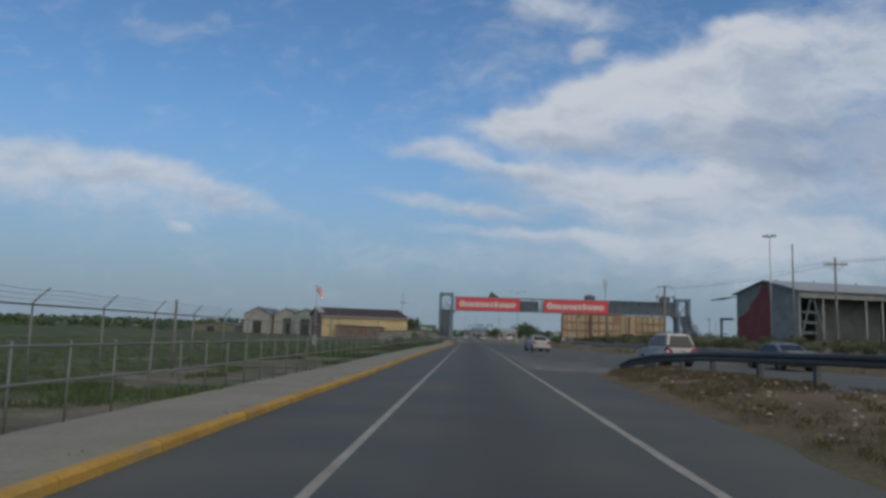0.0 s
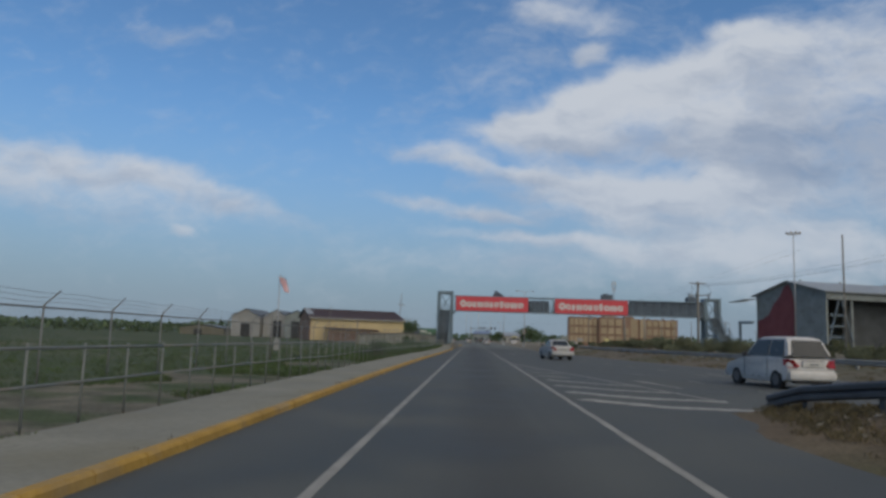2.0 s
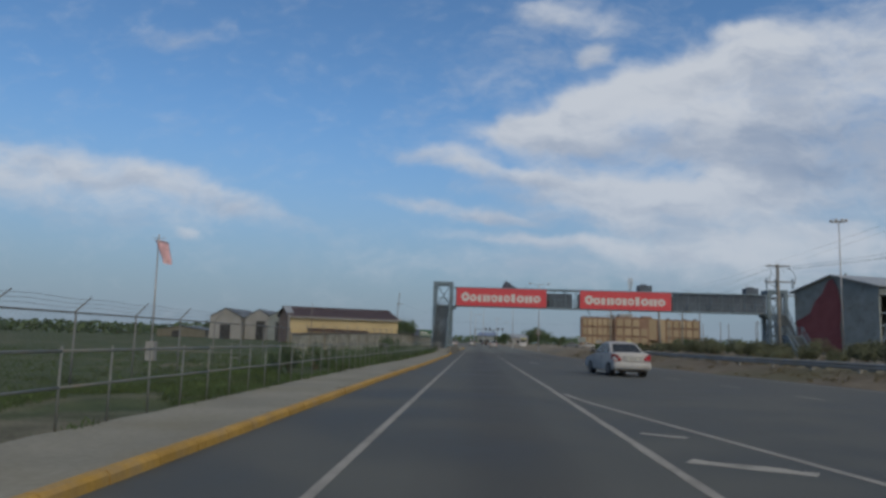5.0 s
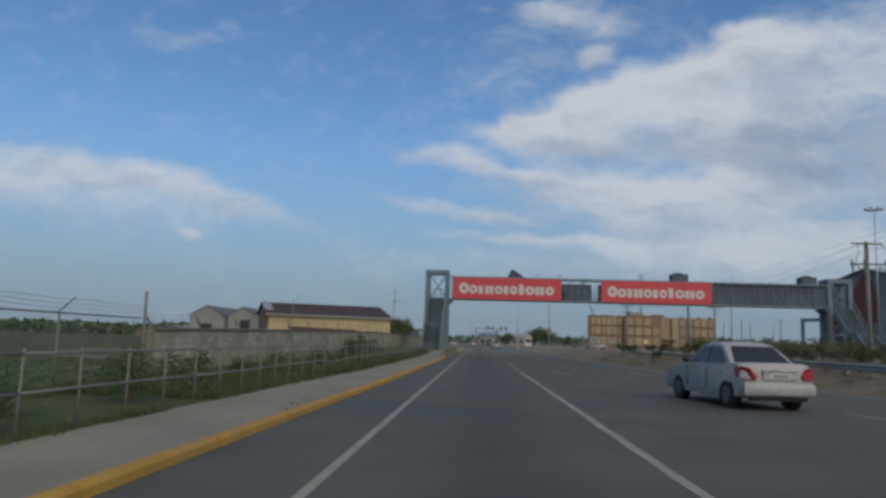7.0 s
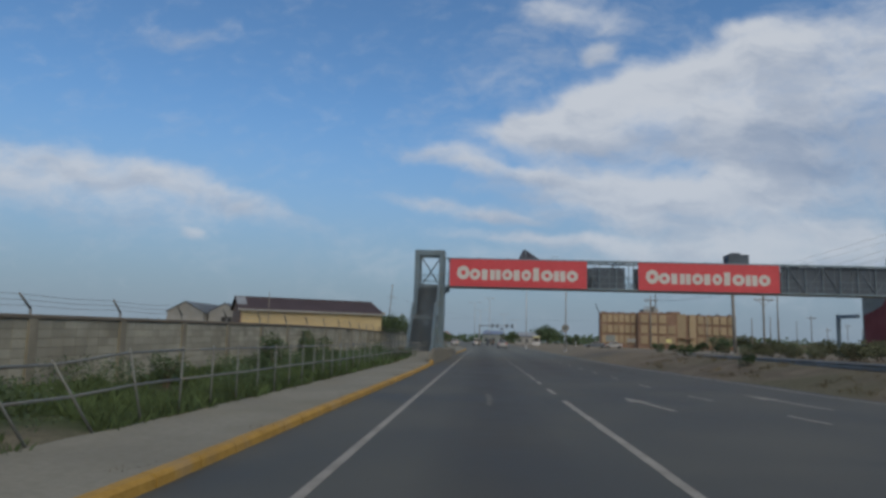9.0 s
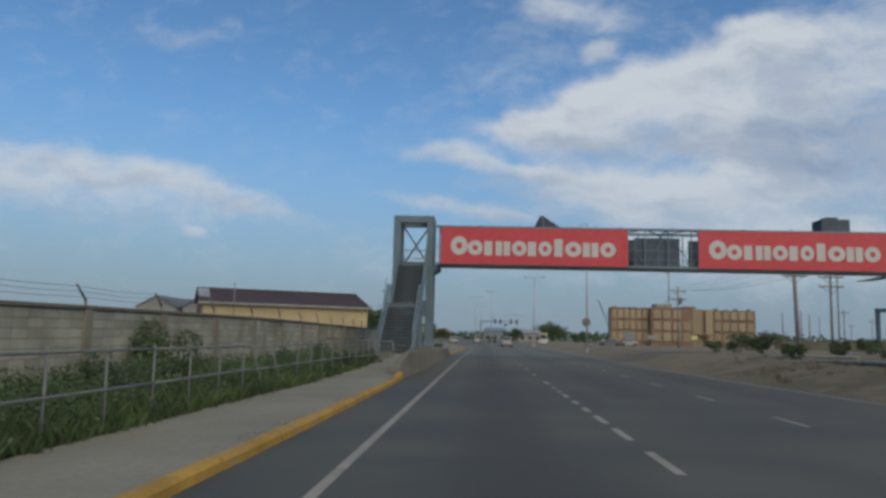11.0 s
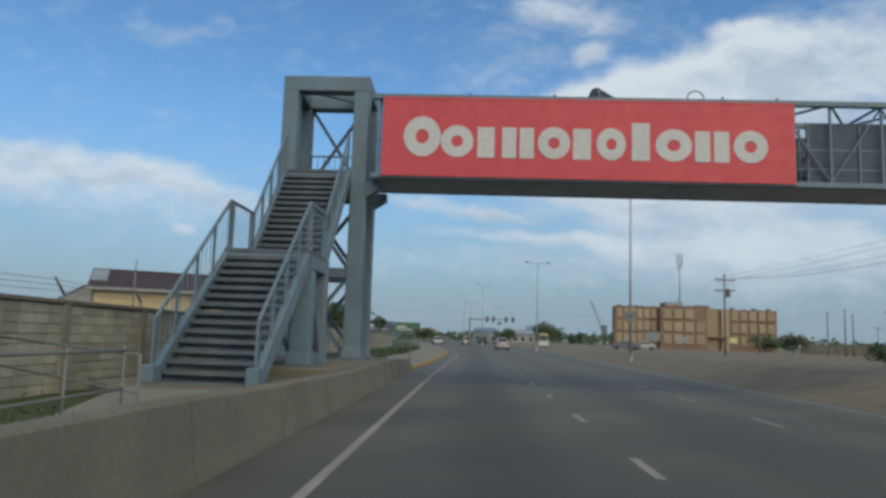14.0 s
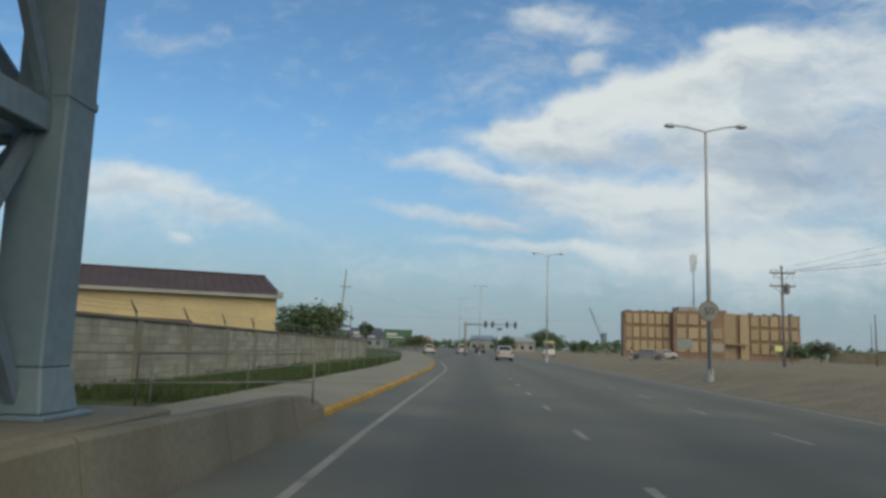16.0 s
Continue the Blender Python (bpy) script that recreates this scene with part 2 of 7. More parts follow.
M_RAIL = material("galvanised pipe", (0.175, 0.19, 0.18), 0.6, 0.25, 0.15, 2.0, 25, 0.08, dirt=(0.2, 0.13, 0.08), dirt_scale=2.0, dirt_amount=0.45)
M_RAILDARK = material("grimy dark rail steel", (0.085, 0.092, 0.1), 0.6, 0.3, 0.2, 1.2, 14, 0.06, dirt=(0.075, 0.06, 0.045), dirt_amount=0.6)
M_GALV = material("dull galvanised steel", (0.17, 0.18, 0.18), 0.65, 0.1, 0.15, 1.0, 18, 0.08, dirt=(0.15, 0.13, 0.11), dirt_amount=0.5)
M_RAILFAR = material("weathered galvanised guard rail", (0.25, 0.25, 0.235), 0.7, 0.0, 0.15, 1.0, 18, 0.08, dirt=(0.2, 0.17, 0.13), dirt_amount=0.5)
M_RED = material("faded red banner", (0.54, 0.058, 0.075), 0.5, 0, 0.05, 0.5, 3, 0.0, dirt=(0.46, 0.065, 0.08), dirt_scale=0.5, dirt_amount=0.5)
M_PALE = material("pale grey banner print", (0.52, 0.52, 0.51), 0.6, 0, 0.05, 0.8, 8, 0.03)
M_HOARD = material("dark hoarding back", (0.07, 0.093, 0.122), 0.75, 0, 0.2, 0.7, 6, 0.08)
M_BEIGE = material("cream painted wall", (0.47, 0.38, 0.22), 0.85, 0, 0.08, 0.3, 6, 0.1, dirt=(0.32, 0.27, 0.19), dirt_amount=0.45)
M_MAROON = material("dark maroon roof sheet", (0.06, 0.042, 0.043), 0.7, 0, 0.15, 0.4, 6, 0.1)
M_WHITEWALL = material("dull white wall", (0.27, 0.275, 0.27), 0.85, 0, 0.12, 0.4, 6, 0.1, dirt=(0.25, 0.24, 0.22), dirt_amount=0.5)
M_GREYROOF = material("grey metal roof sheet", (0.30, 0.33, 0.34), 0.5, 0.2, 0.12, 0.4, 7, 0.1, dirt=(0.2, 0.17, 0.14), dirt_amount=0.4)
M_SHED = material("grey green shed cladding", (0.2, 0.23, 0.228), 0.7, 0, 0.15, 0.25, 5, 0.1, dirt=(0.09, 0.085, 0.08), dirt_amount=0.5)
M_MURAL = material("faded red paint", (0.19, 0.055, 0.06), 0.8, 0, 0.2, 0.3, 6, 0.1, dirt=(0.14, 0.06, 0.06), dirt_scale=0.3, dirt_amount=0.6)
M_BRICK = material("brown facade", (0.235, 0.155, 0.115), 0.85, 0, 0.15, 0.3, 8, 0.15, dirt=(0.14, 0.09, 0.06), dirt_amount=0.5)
M_PANEL = material("tan sun panel", (0.33, 0.265, 0.175), 0.8, 0, 0.08, 0.6, 10, 0.08, dirt=(0.25, 0.185, 0.115), dirt_amount=0.5, pieces=0.12)
M_DARK = material("deep shaded opening", (0.03, 0.032, 0.035), 0.7, 0, 0.2, 1, 8, 0.0)
M_WOOD = material("weathered timber pole", (0.19, 0.185, 0.17), 0.9, 0, 0.2, 1.5, 20, 0.2)
M_LAMP = material("grey lamp pole", (0.38, 0.39, 0.40), 0.5, 0.3, 0.08, 1, 12, 0.04)
M_SHADEWALL = material("shed shade as dark wall", (0.055, 0.062, 0.066), 0.85, 0, 0.25, 0.3, 6, 0.1)
M_WIRE = material("dark cable", (0.05, 0.05, 0.055), 0.6, 0, 0.1, 1, 5, 0)
M_BARK = material("brown bark", (0.13, 0.10, 0.075), 0.95, 0, 0.25, 3, 20, 0.4)
M_LEAF = material("dark green leaves", (0.056, 0.092, 0.042), 0.7, 0, 0.3, 0.6, 4, 0, islands=0.35, coords="World")
M_LEAFDRY = material("olive scrub leaves", (0.10, 0.112, 0.064), 0.8, 0, 0.3, 0.6, 4, 0, islands=0.35, coords="World")
M_GRASS = material("rough grass", (0.064, 0.102, 0.04), 0.85, 0, 0.3, 0.5, 5, 0, islands=0.3, coords="World")
M_GRASSDRY = material("dry grass", (0.13, 0.108, 0.06), 0.9, 0, 0.25, 0.5, 5, 0, islands=0.3, coords="World")
M_RUBBISH = material("pale litter", (0.24, 0.225, 0.19), 0.8, 0, 0.2, 3, 15, 0.1, islands=0.4)
M_RUBBER = material("black rubber", (0.02, 0.02, 0.021), 0.85, 0, 0.2, 4, 30, 0.1)
M_RIM = material("dusty alloy rim", (0.12, 0.12, 0.125), 0.55, 0.3, 0.1, 3, 20, 0)
M_CARGLASS = material("tinted car glass", (0.03, 0.036, 0.042), 0.2, 0, 0.1, 1, 5, 0, spec=0.25)
M_SILVER = material("silver car paint", (0.33, 0.34, 0.345), 0.5, 0.0, 0.05, 1, 6, 0, dirt=(0.3, 0.29, 0.27), dirt_amount=0.35)
M_WHITEPAINT = material("white car paint", (0.46, 0.46, 0.45), 0.45, 0, 0.05, 1, 6, 0, dirt=(0.38, 0.36, 0.33), dirt_amount=0.4)
M_BLACKPAINT = material("black car paint", (0.025, 0.027, 0.032), 0.3, 0, 0.1, 1, 6, 0, dirt=(0.06, 0.055, 0.05), dirt_amount=0.4)
M_BLUEPAINT = material("dull blue grey car paint", (0.15, 0.17, 0.19), 0.32, 0.2, 0.08, 1, 6, 0, dirt=(0.1, 0.095, 0.09), dirt_amount=0.4)
M_TAIL = material("red lamp lens", (0.30, 0.02, 0.025), 0.2, 0, 0.1, 3, 10, 0)
M_CHROME = material("chrome trim", (0.5, 0.5, 0.5), 0.3, 1.0, 0.05, 2, 8, 0)
M_PLATE = material("number plate", (0.5, 0.5, 0.47), 0.5, 0, 0.05, 3, 10, 0)
M_GREENSIGN = material("green billboard", (0.05, 0.13, 0.08), 0.6, 0, 0.08, 0.5, 5, 0)
M_BLUESIGN = material("blue grey billboard", (0.075, 0.095, 0.15), 0.6, 0, 0.15, 0.3, 4, 0)
M_PINK = material("faded pink roof", (0.36, 0.20, 0.18), 0.8, 0, 0.12, 0.3, 5, 0.05)
M_BLUEROOF = material("dull blue wall", (0.16, 0.21, 0.30), 0.7, 0, 0.1, 0.3, 5, 0.05)
M_YELLOWPAINT = material("pale yellow paint", (0.55, 0.52, 0.22), 0.4, 0, 0.06, 1, 6, 0)
M_SOCK = material("faded pink fabric", (0.90, 0.62, 0.64), 0.85, 0, 0.12, 2, 14, 0.05)
M_RUST = material("rusty brown roof sheet", (0.125, 0.085, 0.07), 0.8, 0, 0.25, 0.8, 9, 0.1, dirt=(0.17, 0.15, 0.13), dirt_amount=0.5)
M_SOLAR = material("dark panel back", (0.09, 0.10, 0.14), 0.6, 0.2, 0.1, 1, 6, 0)


def road_material():
    """Old asphalt: aggregate, patches, a glare veil painted in as a paler tone from the footbridge on, wheel-polished
    bands and a darker band along each lane.
    """
    m = bpy.data.materials.new("worn asphalt")
    m.use_nodes = True
    n, l = m.node_tree.nodes, m.node_tree.links
    b = n["Principled BSDF"]
    co = n.new("ShaderNodeNewGeometry").outputs["Position"]
    sep = n.new("ShaderNodeSeparateXYZ")
    l.new(co, sep.inputs[0])

    def math_(op, a, c):
        x = n.new("ShaderNodeMath")
        x.operation = op
        for k, v in ((0, a), (1, c)):
            if hasattr(v, "links"):
                l.new(v, x.inputs[k])
            else:
                x.inputs[k].default_value = v
        return x.outputs[0]

    def span(v, a, c, lo=0.0, hi=1.0):
        r = n.new("ShaderNodeMapRange")
        r.interpolation_type = "SMOOTHSTEP"
        for k, x in zip(("From Min", "From Max", "To Min", "To Max"), (a, c, lo, hi)):
            r.inputs[k].default_value = x
        l.new(v, r.inputs["Value"])
        return r.outputs[0]

    def tex(sc, detail, stretch=(1, 1, 1)):
        mp = n.new("ShaderNodeMapping")
        mp.inputs["Scale"].default_value = stretch
        l.new(co, mp.inputs["Vector"])
        t = n.new("ShaderNodeTexNoise")
        t.inputs["Scale"].default_value, t.inputs["Detail"].default_value = sc, detail
        l.new(mp.outputs[0], t.inputs["Vector"])
        return t.outputs["Fac"]

    grain, patch, streak = tex(60, 3), tex(0.35, 5), tex(1.0, 4, (2.2, 0.05, 1))
    ramp = n.new("ShaderNodeMix")
    ramp.data_type = "RGBA"
    ramp.inputs[6].default_value, ramp.inputs[7].default_value = (0.047, 0.051, 0.045, 1), (0.076, 0.081, 0.072, 1)
    l.new(span(patch, 0.3, 0.7), ramp.inputs[0])
    # darker band in the middle of the near lane, wandering a little
    d = math_("ABSOLUTE", math_("ADD", math_("SUBTRACT", sep.outputs[0], 0.42), math_("MULTIPLY", math_("SUBTRACT", streak, 0.5), 0.9)), 0)
    lane_dark = span(d, 1.15, 0.1, 0.0, 0.55)
    d2 = math_("ABSOLUTE", math_("SUBTRACT", math_("PINGPONG", math_("SUBTRACT", sep.outputs[0], 2.05), 1.75), 1.7), 0)
    band = math_("MULTIPLY", span(d2, 0.9, 0.1, 0.0, 0.4), span(sep.outputs[1], 95, 110))
    dark = n.new("ShaderNodeMix")
    dark.data_type = "RGBA"
    dark.inputs[7].default_value = (0.034, 0.035, 0.032, 1)
    l.new(math_("MAXIMUM", lane_dark, band), dark.inputs[0])
    l.new(ramp.outputs[2], dark.inputs[6])
    # veiling glare put into the colour: asphalt brightened further along the road
    veil = n.new("ShaderNodeMix")
    veil.data_type, veil.blend_type = "RGBA", "MULTIPLY"
    veil.inputs[7].default_value = (1.75, 1.72, 1.6, 1)
    l.new(span(sep.outputs[1], 112, 146), veil.inputs[0])
    l.new(dark.outputs[2], veil.inputs[6])
    hv = n.new("ShaderNodeHueSaturation")
    l.new(span(grain, 0.25, 0.75, 0.78, 1.22), hv.inputs["Value"])
    l.new(veil.outputs[2], hv.inputs["Color"])
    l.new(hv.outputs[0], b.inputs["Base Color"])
    l.new(span(patch, 0.3, 0.7, 0.7, 0.9), b.inputs["Roughness"])
    bp = n.new("ShaderNodeBump")
    bp.inputs["Strength"].default_value, bp.inputs["Distance"].default_value = 0.3, 0.01
    l.new(grain, bp.inputs["Height"])
    l.new(bp.outputs[0], b.inputs["Normal"])
    return m


def ground_material():
    """Grass on the field side, sandy dirt with sparse weeds on the other, patchy where they meet."""
    m = bpy.data.materials.new("grass and dirt ground")
    m.use_nodes = True
    n, l = m.node_tree.nodes, m.node_tree.links
    b = n["Principled BSDF"]
    co = n.new("ShaderNodeNewGeometry").outputs["Position"]
    sep = n.new("ShaderNodeSeparateXYZ")
    l.new(co, sep.inputs[0])

    def tex(sc, detail=5):
        t = n.new("ShaderNodeTexNoise")
        t.inputs["Scale"].default_value, t.inputs["Detail"].default_value = sc, detail
        l.new(co, t.inputs["Vector"])
        return t.outputs["Fac"]

    def span(v, a, c, lo=0.0, hi=1.0):
        r = n.new("ShaderNodeMapRange")
        r.interpolation_type = "SMOOTHSTEP"
        for k, x in zip(("From Min", "From Max", "To Min", "To Max"), (a, c, lo, hi)):
            r.inputs[k].default_value = x
        l.new(v, r.inputs["Value"])
        return r.outputs[0]

    def blend(f, a, c):
        x = n.new("ShaderNodeMix")
        x.data_type = "RGBA"
        for k, v in ((0, f), (6, a), (7, c)):
            if hasattr(v, "links"):
                l.new(v, x.inputs[k])
            else:
                x.inputs[k].default_value = v
        return x.outputs[2]

    big, mid, small = tex(0.12), tex(0.9), tex(14.0)
    grass = blend(span(mid, 0.3, 0.7), (0.042, 0.062, 0.026, 1), (0.07, 0.086, 0.04, 1))
    grass = blend(span(big, 0.55, 0.68, 0, 0.8), grass, (0.17, 0.15, 0.11, 1))
    dirt = blend(span(mid, 0.3, 0.7), (0.095, 0.072, 0.047, 1), (0.145, 0.112, 0.074, 1))
    dirt = blend(span(big, 0.42, 0.62, 0, 0.75), dirt, (0.075, 0.078, 0.038, 1))
    pale = blend(span(mid, 0.3, 0.7), (0.10, 0.086, 0.064, 1), (0.155, 0.135, 0.102, 1))
    pale = blend(span(big, 0.42, 0.62, 0, 0.75), pale, (0.092, 0.092, 0.055, 1))
    dirt = blend(span(sep.outputs[1], 34.0, 52.0), dirt, pale)
    sand = blend(span(mid, 0.3, 0.7), (0.175, 0.155, 0.115, 1), (0.215, 0.19, 0.145, 1))
    dirt = blend(span(sep.outputs[1], 105.0, 140.0, 0.0, 0.8), dirt, sand)
    # trodden bare soil and old concrete between the railing and the fence, near the start
    near = n.new("ShaderNodeMath")
    near.operation = "MULTIPLY"
    l.new(span(sep.outputs[0], -10.5, -9.0), near.inputs[0])
    l.new(span(sep.outputs[1], 62.0, 40.0), near.inputs[1])
    bare = n.new("ShaderNodeMath")
    bare.operation = "MULTIPLY"
    l.new(near.outputs[0], bare.inputs[0])
    l.new(span(tex(0.33), 0.42, 0.54, 0.0, 0.9), bare.inputs[1])
    grass = blend(bare.outputs[0], grass, blend(span(mid, 0.35, 0.65), (0.10, 0.092, 0.07, 1), (0.165, 0.15, 0.115, 1)))
    col = blend(span(sep.outputs[0], -4.0, 0.0), grass, dirt)
    hv = n.new("ShaderNodeHueSaturation")
    l.new(span(small, 0.25, 0.75, 0.75, 1.25), hv.inputs["Value"])
    l.new(col, hv.inputs["Color"])
    l.new(hv.outputs[0], b.inputs["Base Color"])
    b.inputs["Roughness"].default_value = 0.95
    b.inputs["Specular IOR Level"].default_value = 0.2
    bp = n.new("ShaderNodeBump")
    bp.inputs["Strength"].default_value, bp.inputs["Distance"].default_value = 0.6, 0.05
    l.new(small, bp.inputs["Height"])
    l.new(bp.outputs[0], b.inputs["Normal"])
    return m


M_ROAD, M_GROUND = road_material(), ground_material()

# ---- building helpers ----


def part(name, bm, mat, parent, label="", smooth=False):
    """Links a bmesh, drawn in the world's metres, as one mesh under a thing or a part."""
    me = bpy.data.meshes.new(name)
    root = parent
    while root is not None and root.parent is not None:
        root = root.parent
    if root is not None:
        bmesh.ops.translate(bm, verts=bm.verts, vec=-root.location)
    bm.to_mesh(me)
    bm.free()
    if smooth:
        me.polygons.foreach_set("use_smooth", [True] * len(me.polygons))
    me.materials.append(mat)
    ob = new(name, me)
    ob.parent = parent
    if label:
        tagged(ob, label)
    return ob


def thing(name, x, y, z, label, category, group="", kind=""):
    ob = new(name)
    ob.location = (x, y, z)
    ob.empty_display_size = 0.2
    return tagged(ob, label, category, group, kind)


def single(name, bm, mat, label, category, group="", kind="", smooth=False):
    return tagged(part(name, bm, mat, None, smooth=smooth), label, category, group, kind)


def B():
    return bmesh.new()


def box(bm, x0, x1, y0, y1, z0, z1, bevel=0.0):
    m = Matrix.Translation(((x0 + x1) / 2, (y0 + y1) / 2, (z0 + z1) / 2)) @ Matrix.Diagonal((abs(x1 - x0), abs(y1 - y0), abs(z1 - z0), 1))
    v = bmesh.ops.create_cube(bm, size=1, matrix=m)["verts"]
    if bevel:
        bmesh.ops.bevel(bm, geom=list({e for a in v for e in a.link_edges}), offset=bevel, segments=1, affect="EDGES")
    return bm


def beam(bm, p, q, w, h, bevel=0.0):
    """A straight member of section w x h from p to q."""
    p, q = Vector(p), Vector(q)
    d = q - p
    z = d.normalized()
    side = z.cross(Vector((0, 0, 1)))
    side = side.normalized() if side.length > 1e-3 else Vector((1, 0, 0))
    up = side.cross(z)
    m = Matrix((side, z, up)).transposed().to_4x4()
    m.translation = (p + q) / 2
    v = bmesh.ops.create_cube(bm, size=1, matrix=m @ Matrix.Diagonal((w, d.length, h, 1)))["verts"]
    if bevel:
        bmesh.ops.bevel(bm, geom=list({e for a in v for e in a.link_edges}), offset=bevel, segments=1, affect="EDGES")
    return bm


def tube(bm, p, q, r0, r1=None, n=8):
    p, q = Vector(p), Vector(q)
    d = q - p
    m = d.to_track_quat("Z", "Y").to_matrix().to_4x4()
    m.translation = (p + q) / 2
    bmesh.ops.create_cone(bm, cap_ends=True, segments=n, radius1=r0, radius2=r0 if r1 is None else r1, depth=d.length, matrix=m)
    return bm


def pipe(bm, pts, r, n=6):
    """One bent round bar through all the points, closed where the last meets the first."""
    pts = [Vector(p) for p in pts]
    closed = (pts[0] - pts[-1]).length < 1e-6
    if closed:
        pts = pts[:-1]
    k, rings = len(pts), []
    for i, p in enumerate(pts):
        d = (pts[(i + 1) % k] - pts[i - 1]) if closed else pts[min(i + 1, k - 1)] - pts[max(i - 1, 0)]
        d.normalize()
        side = d.cross(Vector((0, 0, 1)))
        side = side.normalized() if side.length > 1e-3 else d.orthogonal().normalized()
        up = side.cross(d)
        rings.append([bm.verts.new(p + (side * math.cos(u) + up * math.sin(u)) * r) for u in np.linspace(0, 2 * math.pi, n + 1)[:-1]])
    for a, c in zip(rings, rings[1:] + rings[:1] if closed else rings[1:]):
        for j in range(n):
            bm.faces.new((a[j], a[(j + 1) % n], c[(j + 1) % n], c[j]))
    if not closed:
        bm.faces.new(rings[0])
        bm.faces.new(rings[-1])
    bmesh.ops.recalc_face_normals(bm, faces=bm.faces)
    return bm


def solid(bm, outline, z0, z1):
    """A flat slab over an outline of (x, y)."""
    lo = [bm.verts.new((x, y, z0)) for x, y in outline]
    hi = [bm.verts.new((x, y, z1)) for x, y in outline]
    k = len(outline)
    bm.faces.new(hi)
    bm.faces.new(lo[::-1])
    for i in range(k):
        bm.faces.new((lo[i], lo[(i + 1) % k], hi[(i + 1) % k], hi[i]))
    bmesh.ops.recalc_face_normals(bm, faces=bm.faces)
    return bm


def sweep(bm, line, profile, closed=True):
    """Sweeps a profile of (offset to the right, height) along a line of (x, y, z)."""
    rings = []
    for i, p in enumerate(line):
        a, c = Vector(line[max(i - 1, 0)]), Vector(line[min(i + 1, len(line) - 1)])
        d = (c - a).normalized()
        r = Vector((d.y, -d.x, 0)).normalized()
        rings.append([bm.verts.new(Vector(p) + r * o + Vector((0, 0, h))) for o, h in profile])
    k = len(profile)
    for u, v in zip(rings, rings[1:]):
        for j in range(k if closed else k - 1):
            bm.faces.new((u[j], u[(j + 1) % k], v[(j + 1) % k], v[j]))
    if closed:
        bm.faces.new(rings[0][::-1])
        bm.faces.new(rings[-1])
    bmesh.ops.recalc_face_normals(bm, faces=bm.faces)
    return bm


def at(y, *pairs):
    """A value along the road, given at some distances as y, value, y, value ..."""
    return float(np.interp(y, pairs[0::2], pairs[1::2]))


def kerb_x(y):
    return at(y, -60, -3.42, 12, -3.4, 22, -3.26, 40, -3.26, 60, -3.06, 66, -2.94, 76, -2.69, 82, -2.63, 97, -2.44, 109, -2.42, 140, -2.38, 153, -2.08, 168, -1.92, 180, -2.25, 199, -3.4, 252, -8.4, 308, -18)


def fence_x(y):
    return at(y, -60, -5.35, 12, -5.3, 24, -5.18, 40, -5.15, 62, -5.02, 72, -4.85, 79, -4.58, 84, -4.46, 100, -4.42, 104, -4.32, 112, -4.2, 119.4, -4.08)


def wall_x(y):
    return at(y, -60, -9.3, 73, -9.3, 95, -8.5, 112, -8.0, 187, -8.4)


def edge_x(y):
    """Right edge line of the widened road."""
    return at(y, -60, 30.0, 54.7, 15.5, 75.7, 12.1, 91.7, 10.2, 112, 8.95, 125, 8.7, 150, 8.65, 194, 9.0, 400, 9.2)


def island_x(y):
    """Left edge of the other carriageway, before the two roads join."""
    return 6.9 + (32.5 - y) * 0.145


def line_a(y):
    return at(y, -60, 22.3, 53, 10.3, 66, 8.95, 72, 7.98, 82.5, 6.7, 91, 5.7, 97, 5.47, 400, 5.6)


def terrain(x, y):
    """Height of the bare ground."""
    z = 0.0
    if x < (-4.0 if y < 119 else -5.0):
        z = 0.06 + 0.05 * noise.noise((x * 0.35, y * 0.35, 0))
        if x < -9.5:
            z -= 0.15 * min(1, (-9.5 - x) / 8)
    left = at(y, -60, 4.0, 8, 4.2, 18, 4.7, 26, 4.7, 31, 5.8, 34, 7.4)
    if y < 31.0 and left - 0.3 < x < island_x(y) + 0.4:
        w = min((x - left + 0.3) / 2.6, (island_x(y) + 0.4 - x) / 0.9, (31.0 - y) / 2.5, 1.0)
        z = max(0.0, w) * (0.40 + 0.10 * noise.noise((x * 0.6, y * 0.5, 3)))
    e = edge_x(y) + 0.5
    if x > e:
        if y < 60:
            top = at(y, -60, 0.35, 60, 0.45)
        else:
            top = at(y, 60, 0.45, 90, 0.55, 105, 0.7, 165, 0.72, 195, 0.35, 260, 0.15)
        z = top * min(1, (x - e) / 3.2) + 0.05 * noise.noise((x * 0.4, y * 0.3, 7))
        z *= max(0.0, 1 - max(0, x - 90) / 60)
    return z


def grid(xs, ys, f):
    nx = len(xs)
    verts = [(x, y, f(x, y)) for y in ys for x in xs]
    faces = [(j * nx + i, j * nx + i + 1, (j + 1) * nx + i + 1, (j + 1) * nx + i) for j in range(len(ys) - 1) for i in range(nx - 1)]
    me = bpy.data.meshes.new("sheet")
    me.from_pydata(verts, [], faces)
    me.polygons.foreach_set("use_smooth", [True] * len(faces))
    return me


# ---- ground, road, pavement ----
def asphalt(x, y):
    """Whether the ground lies under the road."""
    left = kerb_x(y) - 0.15
    if y < 35:
        isl = at(y, -60, 4.0, 8, 4.2, 18, 4.7, 26, 4.7, 31, 5.8, 34, 7.4)
        if isl - 0.3 < x < island_x(y) + 0.4 and y < 31.0:
            return False
    return left < x < edge_x(y) + 0.6


